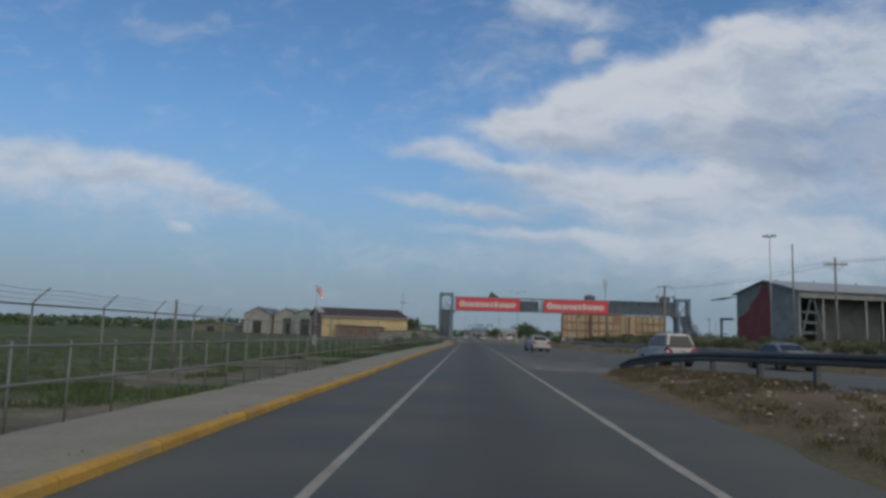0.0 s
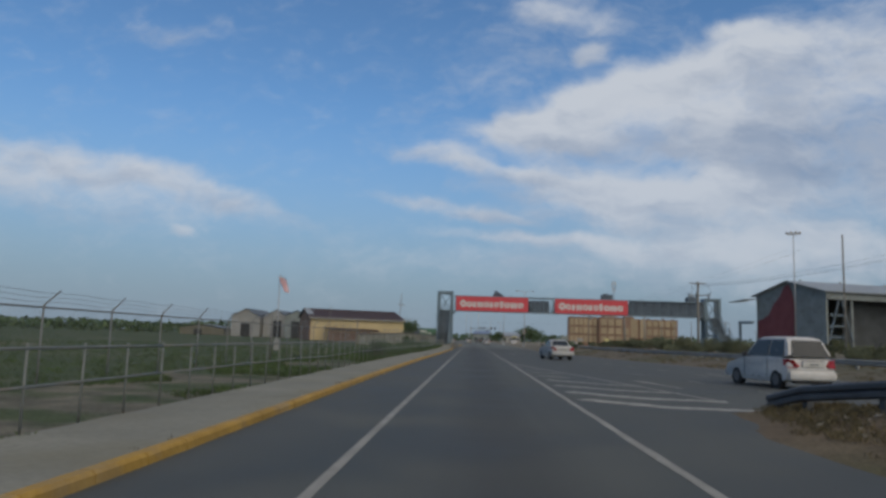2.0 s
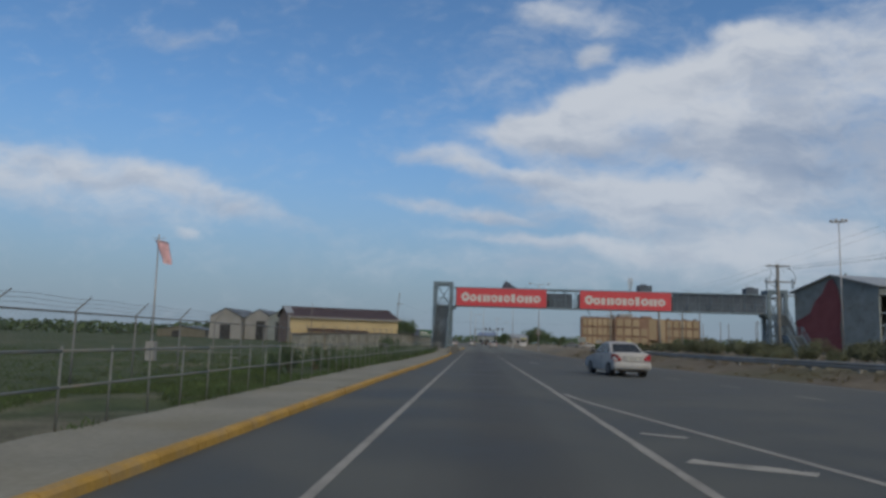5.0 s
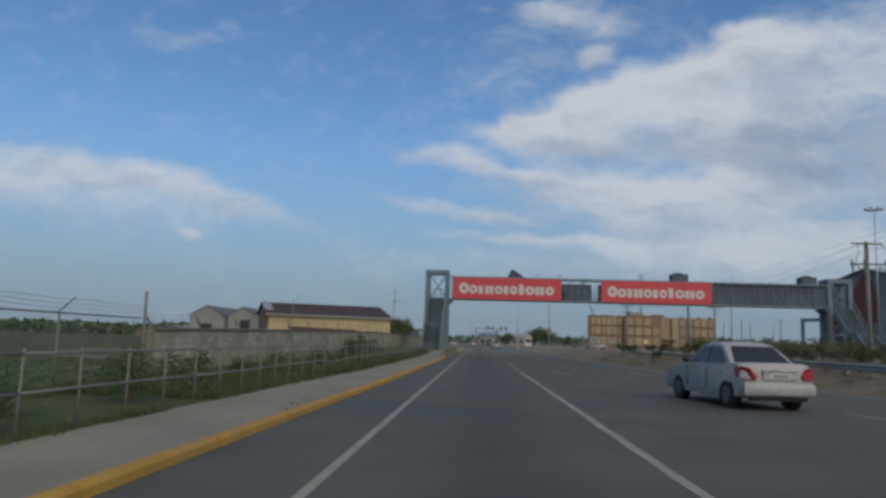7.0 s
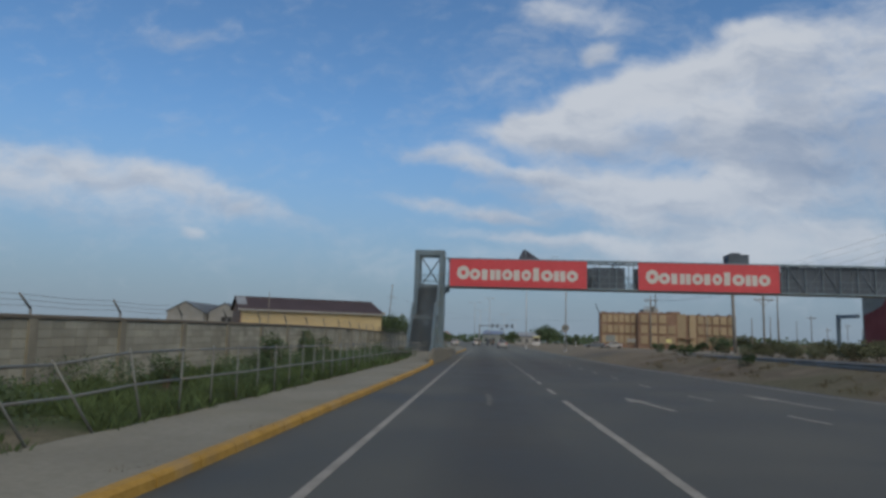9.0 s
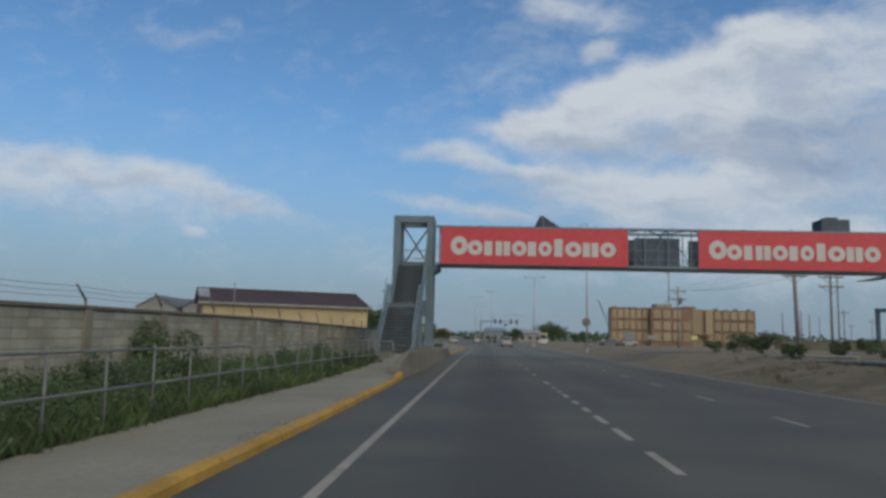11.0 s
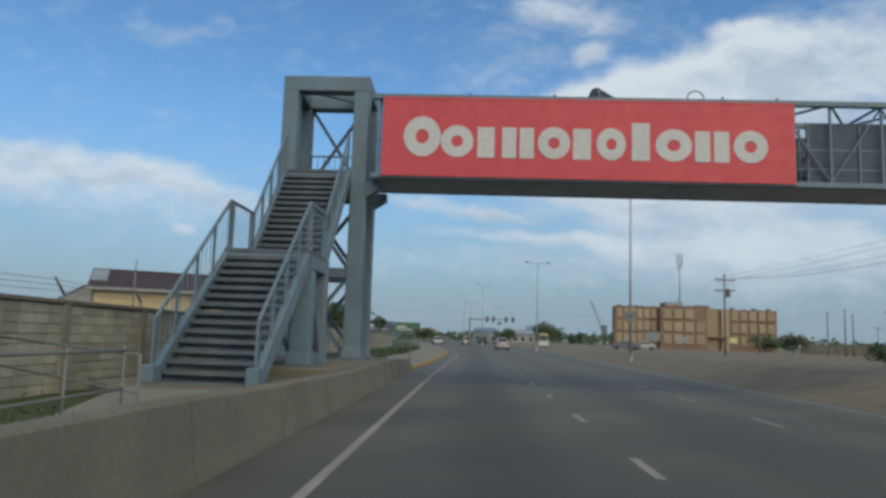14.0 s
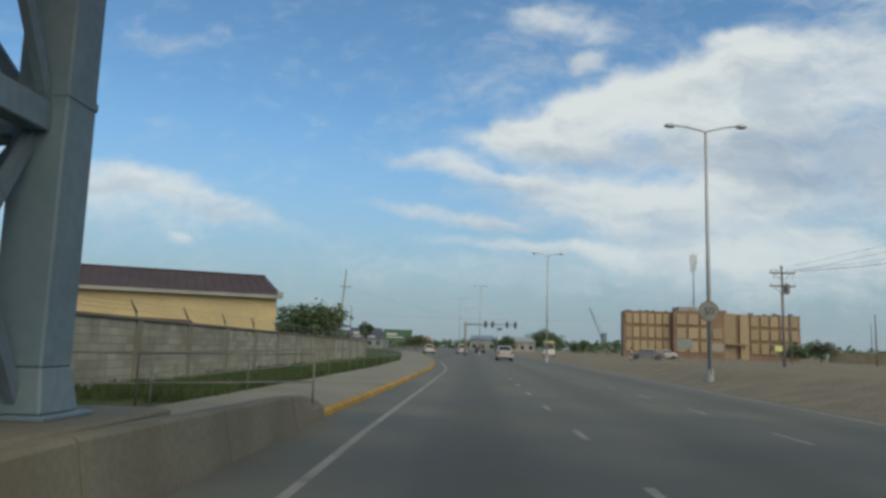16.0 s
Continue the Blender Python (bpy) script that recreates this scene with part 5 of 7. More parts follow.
bm.faces.new([bm.verts.new(v) for v in ((0, -3.2, 2.35), (12.4, -3.2, 2.2), (12.4, -0.45, 2.8), (0, -0.45, 3.05))])
bmesh.ops.solidify(bm, geom=list(bm.faces), thickness=0.06)
part("roof", bm, M_RUST, lean_to)
part("front_sheet", box(B(), 0.1, 12.3, -3.05, -2.98, 0, 2.12), M_RUST, lean_to)
for x in (0.1, 4.1, 8.2, 12.2):
    part("post", box(B(), x - 0.07, x + 0.07, -3.2, -3.06, 0, 2.15), M_STEELDARK, lean_to)
lean_to.matrix_basis = pose(-36.85, 178.9, 0, 0, 0, 24.5) @ pose(3.4, 0, 0)

# smaller gabled sheds beside it


def gable_shed(name, label, x0, x1, y0, y1, eave, ridge, wmat, rmat, doors):
    s = thing(name, (x0 + x1) / 2, (y0 + y1) / 2, 0, label, "shed", "gabled sheds in the field")
    mid = (x0 + x1) / 2
    part("wall", solid_side([(x0, 0), (x1, 0), (x1, eave), (mid, ridge), (x0, eave)], y0, y0 + 0.25), wmat, s)
    part("wall", solid_side([(x0, 0), (x1, 0), (x1, eave), (mid, ridge), (x0, eave)], y1 - 0.25, y1), wmat, s)
    for x in (x0, x1 - 0.25):
        part("wall", box(B(), x, x + 0.25, y0 + 0.25, y1 - 0.25, 0, eave), wmat, s)
    for a, c in ((x0 - 0.4, mid), (x1 + 0.4, mid)):
        bm = B()
        za = eave - 0.4 * (ridge - eave) / (mid - x0)
        v = [bm.verts.new(p) for p in ((a, y0 - 0.4, za + 0.06), (c, y0 - 0.4, ridge + 0.06), (c, y1 + 0.4, ridge + 0.06), (a, y1 + 0.4, za + 0.06))]
        bm.faces.new(v)
        bmesh.ops.solidify(bm, geom=list(bm.faces), thickness=0.08)
        part("roof", bm, rmat, s)
    for dx0, dx1, dz in doors:
        part("door", box(B(), dx0, dx1, y0 - 0.05, y0 - 0.005, 0, dz), M_DARK, s)
    return s


gable_shed("gabled_shed", "white gabled shed with a pale metal roof", -75.5, -66.5, 240, 262, 6.3, 8.7, M_WHITEWALL, M_GREYROOF, [(-72.5, -69.5, 4.0)])
gable_shed("gabled_shed", "white gabled shed with a dark doorway", -66.0, -58.0, 242, 262, 6.4, 8.6, M_WHITEWALL, M_GREYROOF, [(-62.8, -60.2, 5.2)])
gable_shed("gabled_shed", "grey shed with a pale metal roof beside the warehouse", -57.5, -50.5, 236, 260, 6.6, 8.4, M_SHED, M_GREYROOF, [(-55.5, -52.5, 5.0)])
gable_shed("gabled_shed", "low pale shed far across the field", -104, -88, 270, 284, 2.4, 3.6, M_CONC, M_GREYROOF, [(-99, -96, 2.0)])

# three-storey office block with rows of tan sun panels
off_ = thing("office_block", 61, 320, 0, "three-storey brown office block with rows of tan panels", "building")
FY = 312.0
PAN = mesh_of(box(B(), -0.74, 0.74, -0.10, 0.10, -1.3, 1.3, 0.03), "panel", M_PANEL)
PANW = mesh_of(box(B(), -1.16, 1.16, -0.10, 0.10, -1.3, 1.3, 0.03), "panel", M_PANEL)
PANM = mesh_of(box(B(), -0.95, 0.95, -0.10, 0.10, -1.3, 1.3, 0.03), "panel", M_PANEL)
rows_z = (2.9, 6.35, 9.8)


def block(x0, x1, y0, y1, h, count, mesh, pw, skip=()):
    """One wing: facade with deep openings behind the panels, side walls, parapet."""
    holes = []
    step = (x1 - x0 - 0.8) / count
    for r, z in enumerate(rows_z):
        for i in range(count):
            if (r, i) not in skip:
                cx = x0 + 0.4 + (i + 0.5) * step
                holes.append((cx - pw * 0.8, cx + pw * 0.8, z - 1.1, z + 1.1))
                ob = new("panel", mesh)
                ob.parent, ob.location = off_, (cx - 61, y0 - 0.22 - 320, z)
    part("wall", wall_with_openings(B(), x0, x1, 0, h, y0, 0.35, holes), M_BRICK, off_)
    part("wall", box(B(), x0, x0 + 0.35, y0 + 0.35, y1, 0, h), M_BRICK, off_)
    part("wall", box(B(), x1 - 0.35, x1, y0 + 0.35, y1, 0, h), M_BRICK, off_)
    part("inner_wall", box(B(), x0 + 0.35, x1 - 0.35, y0 + 1.6, y0 + 1.8, 0, h - 0.3), M_DARK, off_)
    part("roof", box(B(), x0 + 0.35, x1 - 0.35, y0 + 0.35, y1, h - 0.3, h - 0.1), M_CONC, off_)
    part("parapet", box(B(), x0 - 0.1, x1 + 0.1, y0 - 0.12, y0 + 0.45, h, h + 0.22, 0.02), M_BRICK, off_)
    for x in np.arange(x0 + 1.0, x1, 3.3):
        part("parapet_block", box(B(), x - 0.3, x + 0.3, y0 - 0.05, y0 + 0.4, h + 0.22, h + 0.5, 0.02), M_BRICK, off_)


block(39.4, 51.5, FY + 2, 317, 11.5, 6, PAN, 0.72)
block(51.5, 64.2, FY, 330, 11.7, 4, PANW, 1.1, skip={(2, 3)})
block(70.3, 83.3, FY + 1, 330, 11.2, 5, PANM, 0.95)
part("stair_wall", box(B(), 64.2, 67.0, FY + 0.2, 330, 0, 11.6), M_PANEL, off_, "plain tan stair wall")
part("recess", box(B(), 67.0, 68.2, FY + 1.0, 330, 0, 11.4), M_BRICK, off_)
part("stair_wall", box(B(), 68.2, 70.3, FY + 0.4, 330, 0, 11.5), M_PANEL, off_, "plain tan stair wall")
part("entrance_canopy", box(B(), 64.5, 69.5, FY - 1.2, FY + 0.2, 3.6, 3.9, 0.03), M_BRICK, off_)
part("roof_room", box(B(), 54.5, 59.5, 318, 324, 11.4, 13.3, 0.05), M_WHITEWALL, off_)
part("roof_room", box(B(), 63.0, 66.5, 317, 322, 11.4, 12.6, 0.05), M_BRICK, off_)
for x in (41, 45.5, 72, 78, 82):
    part("roof_unit", box(B(), x, x + 0.9, 316, 317, 11.3, 12.1, 0.03), M_STEELDARK, off_)
mastr = thing("antenna_mast", 58.8, 316, 12.9, "slender antenna mast with panel antennas on the office roof", "antenna")
part("pole", tube(B(), (58.8, 319, 12.9), (58.8, 319, 27.6), 0.16, 0.08, 8), M_GALV, mastr, smooth=True)
for i, (dx, z) in enumerate(((-0.7, 25.2), (0.7, 25.2), (0.0, 25.6), (-0.5, 22.9), (0.5, 23.4))):
    part("antenna", box(B(), 58.8 + dx - 0.16, 58.8 + dx + 0.16, 318.8, 319.1, z - 0.4, z + 1.9, 0.03), M_LAMP, mastr)
    part("bracket", beam(B(), (58.8, 319, z + 0.4), (58.8 + dx, 319, z + 0.4), 0.06, 0.06), M_GALV, mastr)
for dz in (13.6, 15.0):
    part("stay", beam(B(), (57.3, 319, 12.9), (58.8, 319, dz + 1), 0.05, 0.05), M_GALV, mastr)

# big open storage shed on the right
SH = Matrix.Rotation(math.atan2(0.3, 1.0), 4, "Z")


def shed_pt(s, d, z):
    """s along the ridge, d to the near side of it, z up."""
    v = SH @ Vector((s, -d, 0))
    return (91 + v.x, 227 + v.y, z)


shed = thing("storage_shed", 110, 232, 0, "big grey-green open-sided storage shed with a faded red mural", "shed")
LEN, HALF, EAV, RID = 95.0, 14.0, 17.2, 20.6


def quad_slab(pts, t):
    bm = B()
    bm.faces.new([bm.verts.new(p) for p in pts])
    bmesh.ops.recalc_face_normals(bm, faces=bm.faces)
    bmesh.ops.solidify(bm, geom=list(bm.faces), thickness=t)
    return bm


part("gable_wall", quad_slab([shed_pt(0, HALF, 0), shed_pt(0, -HALF, 0), shed_pt(0, -HALF, EAV), shed_pt(0, 0, RID), shed_pt(0, HALF, EAV)], 0.3), M_SHED, shed)
part("gable_wall", quad_slab([shed_pt(LEN, HALF, 0), shed_pt(LEN, -HALF, 0), shed_pt(LEN, -HALF, EAV), shed_pt(LEN, 0, RID), shed_pt(LEN, HALF, EAV)], 0.3), M_SHED, shed)
mur = [shed_pt(-0.35, d, z) for d, z in ((-13.2, 1.2), (2.6, 1.2), (2.2, 7.5), (2.9, 12.5), (1.7, 17.6), (0.2, 20.0), (-1.6, 19.2), (-3.4, 16.4), (-6.2, 14.2), (-8.0, 11.4), (-10.6, 10.2), (-13.2, 9.4))]
part("mural", quad_slab(mur, 0.04), M_MURAL, shed, "large faded red painted patch")
for sgn in (1, -1):
    part("roof", quad_slab([shed_pt(-1.0, sgn * (HALF + 1.2), EAV - 0.25), shed_pt(LEN + 1, sgn * (HALF + 1.2), EAV - 0.25), shed_pt(LEN + 1, 0, RID + 0.15), shed_pt(-1.0, 0, RID + 0.15)], 0.25), M_GREYROOF, shed)
ribs = B()
for s in np.arange(0, LEN, 2.4):
    beam(ribs, shed_pt(s, HALF + 1.1, EAV - 0.05), shed_pt(s, 0, RID + 0.3), 0.12, 0.1)
part("roof_rib", ribs, M_GREYROOF, shed)
part("eave_beam", beam(B(), shed_pt(0, HALF, EAV - 1.2), shed_pt(LEN, HALF, EAV - 1.2), 0.5, 1.8), M_SHED, shed)
part("far_wall", quad_slab([shed_pt(24, -HALF, 0), shed_pt(LEN, -HALF, 0), shed_pt(LEN, -HALF, EAV), shed_pt(24, -HALF, EAV)], 0.3), M_SHED, shed)
part("far_wall", quad_slab([shed_pt(0, -HALF, 0), shed_pt(24, -HALF, 0), shed_pt(24, -HALF, 5.0), shed_pt(0, -HALF, 5.0)], 0.3), M_SHED, shed)
# near-black walls: the shade under the open eave is put into their colour
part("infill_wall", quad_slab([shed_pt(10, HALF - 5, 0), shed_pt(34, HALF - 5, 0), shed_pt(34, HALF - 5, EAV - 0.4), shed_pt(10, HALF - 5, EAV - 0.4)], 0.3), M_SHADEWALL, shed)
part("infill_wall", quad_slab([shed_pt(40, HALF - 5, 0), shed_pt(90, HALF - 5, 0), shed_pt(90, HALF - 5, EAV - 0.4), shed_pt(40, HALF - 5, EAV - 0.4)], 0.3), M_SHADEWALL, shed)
for s in (0.5, 8.7, 24, 30, 36, 62, 70, 78, 86, 94):
    part("column", beam(B(), shed_pt(s, HALF - 0.4, 0), shed_pt(s, HALF - 0.4, EAV - 2), 0.5, 0.5), M_SHED, shed)
part("opening_brace", beam(B(), shed_pt(0.8, HALF, 4), shed_pt(4.2, HALF, EAV - 2), 0.3, 0.3), M_STEELDARK, shed)
part("opening_brace", beam(B(), shed_pt(8.4, HALF, 4), shed_pt(5.0, HALF, EAV - 2), 0.3, 0.3), M_STEELDARK, shed)
for z in (5, 8, 11):
    part("inner_beam", beam(B(), shed_pt(3.5, HALF - 3, z), shed_pt(8.5, HALF - 3, z), 0.7, 0.6), M_STEELDARK, shed)
# lean-to frame at the left of the gable
part("canopy", quad_slab([shed_pt(-0.3, -HALF + 1, EAV - 1.0), shed_pt(-0.3, -HALF - 7, EAV - 1.6), shed_pt(-5, -HALF - 7, EAV - 2.0), shed_pt(-5, -HALF + 1, EAV - 1.4)], 0.2), M_GREYROOF, shed)
part("canopy_post", beam(B(), shed_pt(-3, -HALF - 4, 0), shed_pt(-3, -HALF - 4, 9.5), 0.7, 0.7), M_STEEL, shed)
part("canopy_beam", beam(B(), shed_pt(-3, -HALF - 4.2, 9.0), shed_pt(-3, -HALF + 2, 9.0), 0.7, 0.8), M_STEEL, shed)
for i, s in enumerate((4, 18, 34, 52, 70)):
    part("roof_vent", tube(B(), shed_pt(s, 0, RID), shed_pt(s, 0, RID + 0.9), 0.4, 0.3, 8), M_GREYROOF, shed)
part("dock", beam(B(), shed_pt(-6, HALF + 5, 0.7), shed_pt(LEN, HALF + 5, 0.7), 4.0, 1.6), M_CONC, shed)

# far buildings down the road
for nm, lab, x0, x1, y0, y1, h, m1, m2 in (("far_building", "low pale building with a dull blue roof band", 0.5, 12.0, 450, 470, 4.6, M_SHED, M_BLUEROOF), ("far_building", "low white roadside building far down the road", 17, 27.5, 430, 445, 3.9, M_WHITEWALL, M_GREYROOF),
                                           ("far_building", "small far building with a pinkish roof", -25, -15.5, 420, 436, 3.2, M_CONC, M_PINK), ("far_building", "low dull building beyond the bend", -48, -30, 380, 400, 4.0, M_SHED, M_MAROON)):
    f = thing(nm, (x0 + x1) / 2, (y0 + y1) / 2, 0, lab, "building", "far buildings")
    n_ = max(2, int((x1 - x0) / 3))
    hs = [(x0 + (i + 0.3) * (x1 - x0) / n_, x0 + (i + 0.7) * (x1 - x0) / n_, 0.9, min(2.4, h - 0.8)) for i in range(n_)]
    part("wall", wall_with_openings(B(), x0, x1, 0, h, y0, 0.3, hs), m1, f)
    part("window", box(B(), x0 + 0.3, x1 - 0.3, y0 + 0.5, y0 + 0.6, 0.2, h - 0.3), M_CARGLASS, f)
    part("side_wall", box(B(), x0, x0 + 0.3, y0 + 0.3, y1, 0, h), m1, f)
    part("side_wall", box(B(), x1 - 0.3, x1, y0 + 0.3, y1, 0, h), m1, f)
    bm = B()
    v = [bm.verts.new(p) for p in ((x0 - 0.5, y0 - 0.5, h), (x1 + 0.5, y0 - 0.5, h), (x1 + 0.5, y1, h), (x0 - 0.5, y1, h), (x0 + 1, (y0 + y1) / 2, h + 2), (x1 - 1, (y0 + y1) / 2, h + 2))]
    for fc in ((0, 1, 5, 4), (2, 3, 4, 5), (1, 2, 5), (3, 0, 4), (3, 2, 1, 0)):
        bm.faces.new([v[i] for i in fc])
    bmesh.ops.recalc_face_normals(bm, faces=bm.faces)
    part("roof", bm, m2, f)

# ---- poles, lamps, wires, signs ----


def street_lamp(x, y, h, arm, label):
    """A tapered pole with two drooping arms and lanterns."""
    s = thing("street_lamp", x, y, 0, label, "street lamp", "double-armed street lamps")
    part("pole", tube(B(), (x, y, 0), (x, y, h - 0.15), 0.10, 0.055, 10), M_LAMP, s, smooth=True)
    part("base", tube(B(), (x, y, 0), (x, y, 0.7), 0.17, 0.15, 10), M_LAMP, s)
    for d in (-1, 1):
        pts = [(x + d * arm * f, y, h - 0.15 + 0.28 * math.sin(f * 1.5)) for f in (0, 0.25, 0.5, 0.75, 0.9)]
        a = part("arm", pipe(B(), pts, 0.035, 7), M_LAMP, s, smooth=True)
        e_ = pts[-1]
        bm = B()
        bmesh.ops.create_icosphere(bm, subdivisions=2, radius=1, matrix=Matrix.Translation((e_[0] + d * 0.18, y, e_[2] - 0.02)) @ Matrix.Diagonal((0.26, 0.13, 0.11, 1)))
        part("lantern", bm, M_LAMP, a, smooth=True)
    return s


street_lamp(10.2, 157.7, 11.0, 1.5, "tall pale grey street lamp with two drooping arms")
street_lamp(8.1, 201.5, 11.0, 1.35, "tall pale grey street lamp with two drooping arms")
street_lamp(2.05, 258.0, 12.2, 0.9, "tall slim street lamp near the signals")
street_lamp(-2.4, 320.0, 14.1, 2.0, "far street lamp with two arms")
street_lamp(-0.5, 330.0, 12.0, 1.7, "far street lamp with two arms")
street_lamp(8.0, 330.0, 10.7, 1.4, "far street lamp with two arms")
street_lamp(14.5, 385.0, 10.4, 1.7, "far street lamp with two arms")

# speed sign on the near lamp post
sg = thing("speed_sign", 10.05, 157.4, 3.1, "round dirty dark grey speed sign with a dull red rim", "road sign")
part("post", tube(B(), (10.2, 157.55, 0.5), (10.2, 157.55, 3.4), 0.03, 0.03, 8), M_GALV, sg)
part("rim", tube(B(), (10.12, 157.5, 3.08), (10.12, 157.47, 3.08), 0.43, 0.43, 28), M_BRICK, sg, "worn red rim")
part("disc", tube(B(), (10.12, 157.475, 3.08), (10.12, 157.46, 3.08), 0.36, 0.36, 28), M_SHED, sg, "dirty grey disc")
cu = bpy.data.curves.new("figures", "FONT")
cu.body, cu.size, cu.align_x, cu.align_y, cu.extrude = "50", 0.42, "CENTER", "CENTER", 0.004
tmp = new("figures", cu)
bpy.context.view_layer.update()
fm = bpy.data.meshes.new_from_object(tmp.evaluated_get(bpy.context.evaluated_depsgraph_get()))
bpy.data.objects.remove(tmp)
fm.materials.append(M_WIRE)
fo = new("figures", fm)
fo.parent, fo.matrix_basis = sg, pose(10.12 - 10.05, 157.452 - 157.4, 3.08 - 3.1, 90, 0, 0)


def power_pole(x, y, h, label, arms=(0.0,), tilt=0.0, drum=False, r=0.14):
    p = thing("power_pole", x, y, 0, label, "utility pole", "utility poles")
    top = (x + tilt, y, h)
    part("pole", tube(B(), (x, y, -0.3), top, r, r * 0.7, 9), M_WOOD, p, smooth=True)
    for a in arms:
        c = part("cross_arm", box(B(), top[0] - 1.15, top[0] + 1.15, y - 0.19, y - 0.08, h - 0.75 - a, h - 0.62 - a, 0.01), M_WOOD, p)
        for dx in (-1.05, -0.45, 0.45, 1.05):
            part("insulator", tube(B(), (top[0] + dx, y - 0.13, h - 0.62 - a), (top[0] + dx, y - 0.13, h - 0.42 - a), 0.05, 0.03, 8), M_LAMP, c)
        part("stay", beam(B(), (top[0], y - 0.13, h - 1.4 - a), (top[0] + 0.8, y - 0.13, h - 0.74 - a), 0.04, 0.04), M_GALV, p)
        part("stay", beam(B(), (top[0], y - 0.13, h - 1.4 - a), (top[0] - 0.8, y - 0.13, h - 0.74 - a), 0.04, 0.04), M_GALV, p)
    if drum:
        d = part("transformer", tube(B(), (top[0] + 0.4, y, h - 2.6), (top[0] + 0.4, y, h - 1.7), 0.26, 0.26, 12), M_GALV, p)
        part("bushing", tube(B(), (top[0] + 0.4, y, h - 1.7), (top[0] + 0.4, y, h - 1.4), 0.05, 0.03, 8), M_LAMP, d)
        for dx in (-0.7, 0.85):
            part("fuse", beam(B(), (top[0] + dx, y - 0.1, h - 1.25), (top[0] + dx * 1.15, y - 0.1, h - 0.85), 0.06, 0.06), M_LAMP, p)
    return top


def fuse_pole(x, y, h, label):
    """A pole with a line arm at its head and a lower arm that carries hanging fuses."""
    p = thing("power_pole", x, y, 0, label, "utility pole", "utility poles")
    part("pole", tube(B(), (x, y, -0.3), (x, y, h), 0.17, 0.14, 10), M_WOOD, p, smooth=True)
    for z, x0, x1 in ((h - 0.25, x - 1.15, x + 1.0), (h - 1.75, x - 1.3, x + 1.45)):
        part("cross_arm", box(B(), x0, x1, y - 0.25, y - 0.13, z, z + 0.12, 0.01), M_WOOD, p)
    for dx in (-1.15, -0.3, 1.25):
        k = part("fuse", tube(B(), (x + dx, y - 0.3, h - 2.35), (x + dx - 0.05, y - 0.3, h - 1.4), 0.07, 0.07, 8), M_STEELDARK, p)
        part("bracket", beam(B(), (x + dx + 0.12, y - 0.3, h - 2.0), (x + dx + 0.3, y - 0.3, h - 1.2), 0.05, 0.05), M_GALV, k)
        part("jumper", wire_bm((x + dx + 0.3, y - 0.3, h - 1.2), (x + dx * 0.7, y - 0.3, h - 0.2)), M_WIRE, p)
    part("stay", beam(B(), (x - 0.1, y - 0.2, h - 2.5), (x - 0.9, y - 0.2, h - 1.7), 0.05, 0.05), M_GALV, p)
    return (x, y, h)


def wire_bm(a, c):
    m = ((a[0] + c[0]) / 2 + 0.12, (a[1] + c[1]) / 2, (a[2] + c[2]) / 2 - 0.1)
    return pipe(B(), [a, m, c], 0.02, 5)


fuse_pole(28.3, 107.0, 9.4, "weathered utility pole with cross-arms and hanging fuses")
power_pole(36.1, 73.0, 10.1, "weathered utility pole with a cross-arm")
power_pole(28.45, 193.5, 9.5, "weathered utility pole with cross-arms behind the verge", arms=(0.0, 1.2), drum=True)
power_pole(29.25, 155.0, 8.45, "thick leaning concrete utility pole", tilt=-0.25, r=0.22)
power_pole(33.4, 157.4, 8.6, "grey utility pole with spread cross-arm stays", arms=(0.0, 0.9))
power_pole(40.0, 169.9, 9.6, "slim utility pole by the road", arms=(), r=0.1)
power_pole(-27.0, 276.0, 16.6, "tall thin leaning utility pole", arms=(3.0,), tilt=1.3, r=0.16)
power_pole(-20.0, 250.0, 7.6, "short utility pole behind the wall", arms=(), r=0.11)
power_pole(-32.2, 178.0, 7.75, "thin pole standing before the warehouse", arms=(), r=0.08)
power_pole(50.0, 114.2, 17.0, "plain tall slim pole behind the guard rail", arms=(), r=0.15)
for x, y, h in ((58, 260, 9.0), (62, 240, 8.0), (70, 250, 9.0), (74, 255, 8.5), (85, 262, 10), (110, 330, 11), (125, 340, 9), (137, 350, 11), (150, 365, 10)):
    power_pole(x, y, h, "far thin utility pole beyond the open ground", arms=(0.0,) if x % 2 else ())


def wire(name_pts, sag, lab="thin sagging overhead cables between the poles"):
    t = thing("overhead_cable", *name_pts[0][0], lab, "cable", "overhead cables")
    for p, q in name_pts:
        p, q = Vector(p), Vector(q)
        pts = [tuple(p.lerp(q, f) - Vector((0, 0, sag * 4 * f * (1 - f)))) for f in np.linspace(0, 1, 13)]
        part("cable", pipe(B(), pts, 0.009, 4), M_WIRE, t)


wire([((28.3 + d, 107, 8.95), (36.1 + d, 73, 9.65)) for d in (-1.05, 0.45, 1.05)], 0.5)
wire([((36.1 + d, 73, 9.65), (47 + d, 30, 10.5)) for d in (-1.05, 0.45, 1.05)], 0.7)
wire([((28.3 + d, 107, 8.95), (29.0 + d, 155, 7.95)) for d in (-1.05, 0.45, 1.05)], 0.6)
wire([((29.0 + d, 155, 7.95), (28.45 + d, 193.5, 9.0)) for d in (-1.05, 0.45, 1.05)], 0.6)
wire([((28.45 + d, 193.5, 9.0), (46 + d, 120, 15.5)) for d in (-1.05, 1.05)], 0.9)
wire([((-25.7, 276, 13.0), (6, 330, 8.0)), ((-20, 250, 7.3), (-25.8, 276, 12.0))], 0.8)
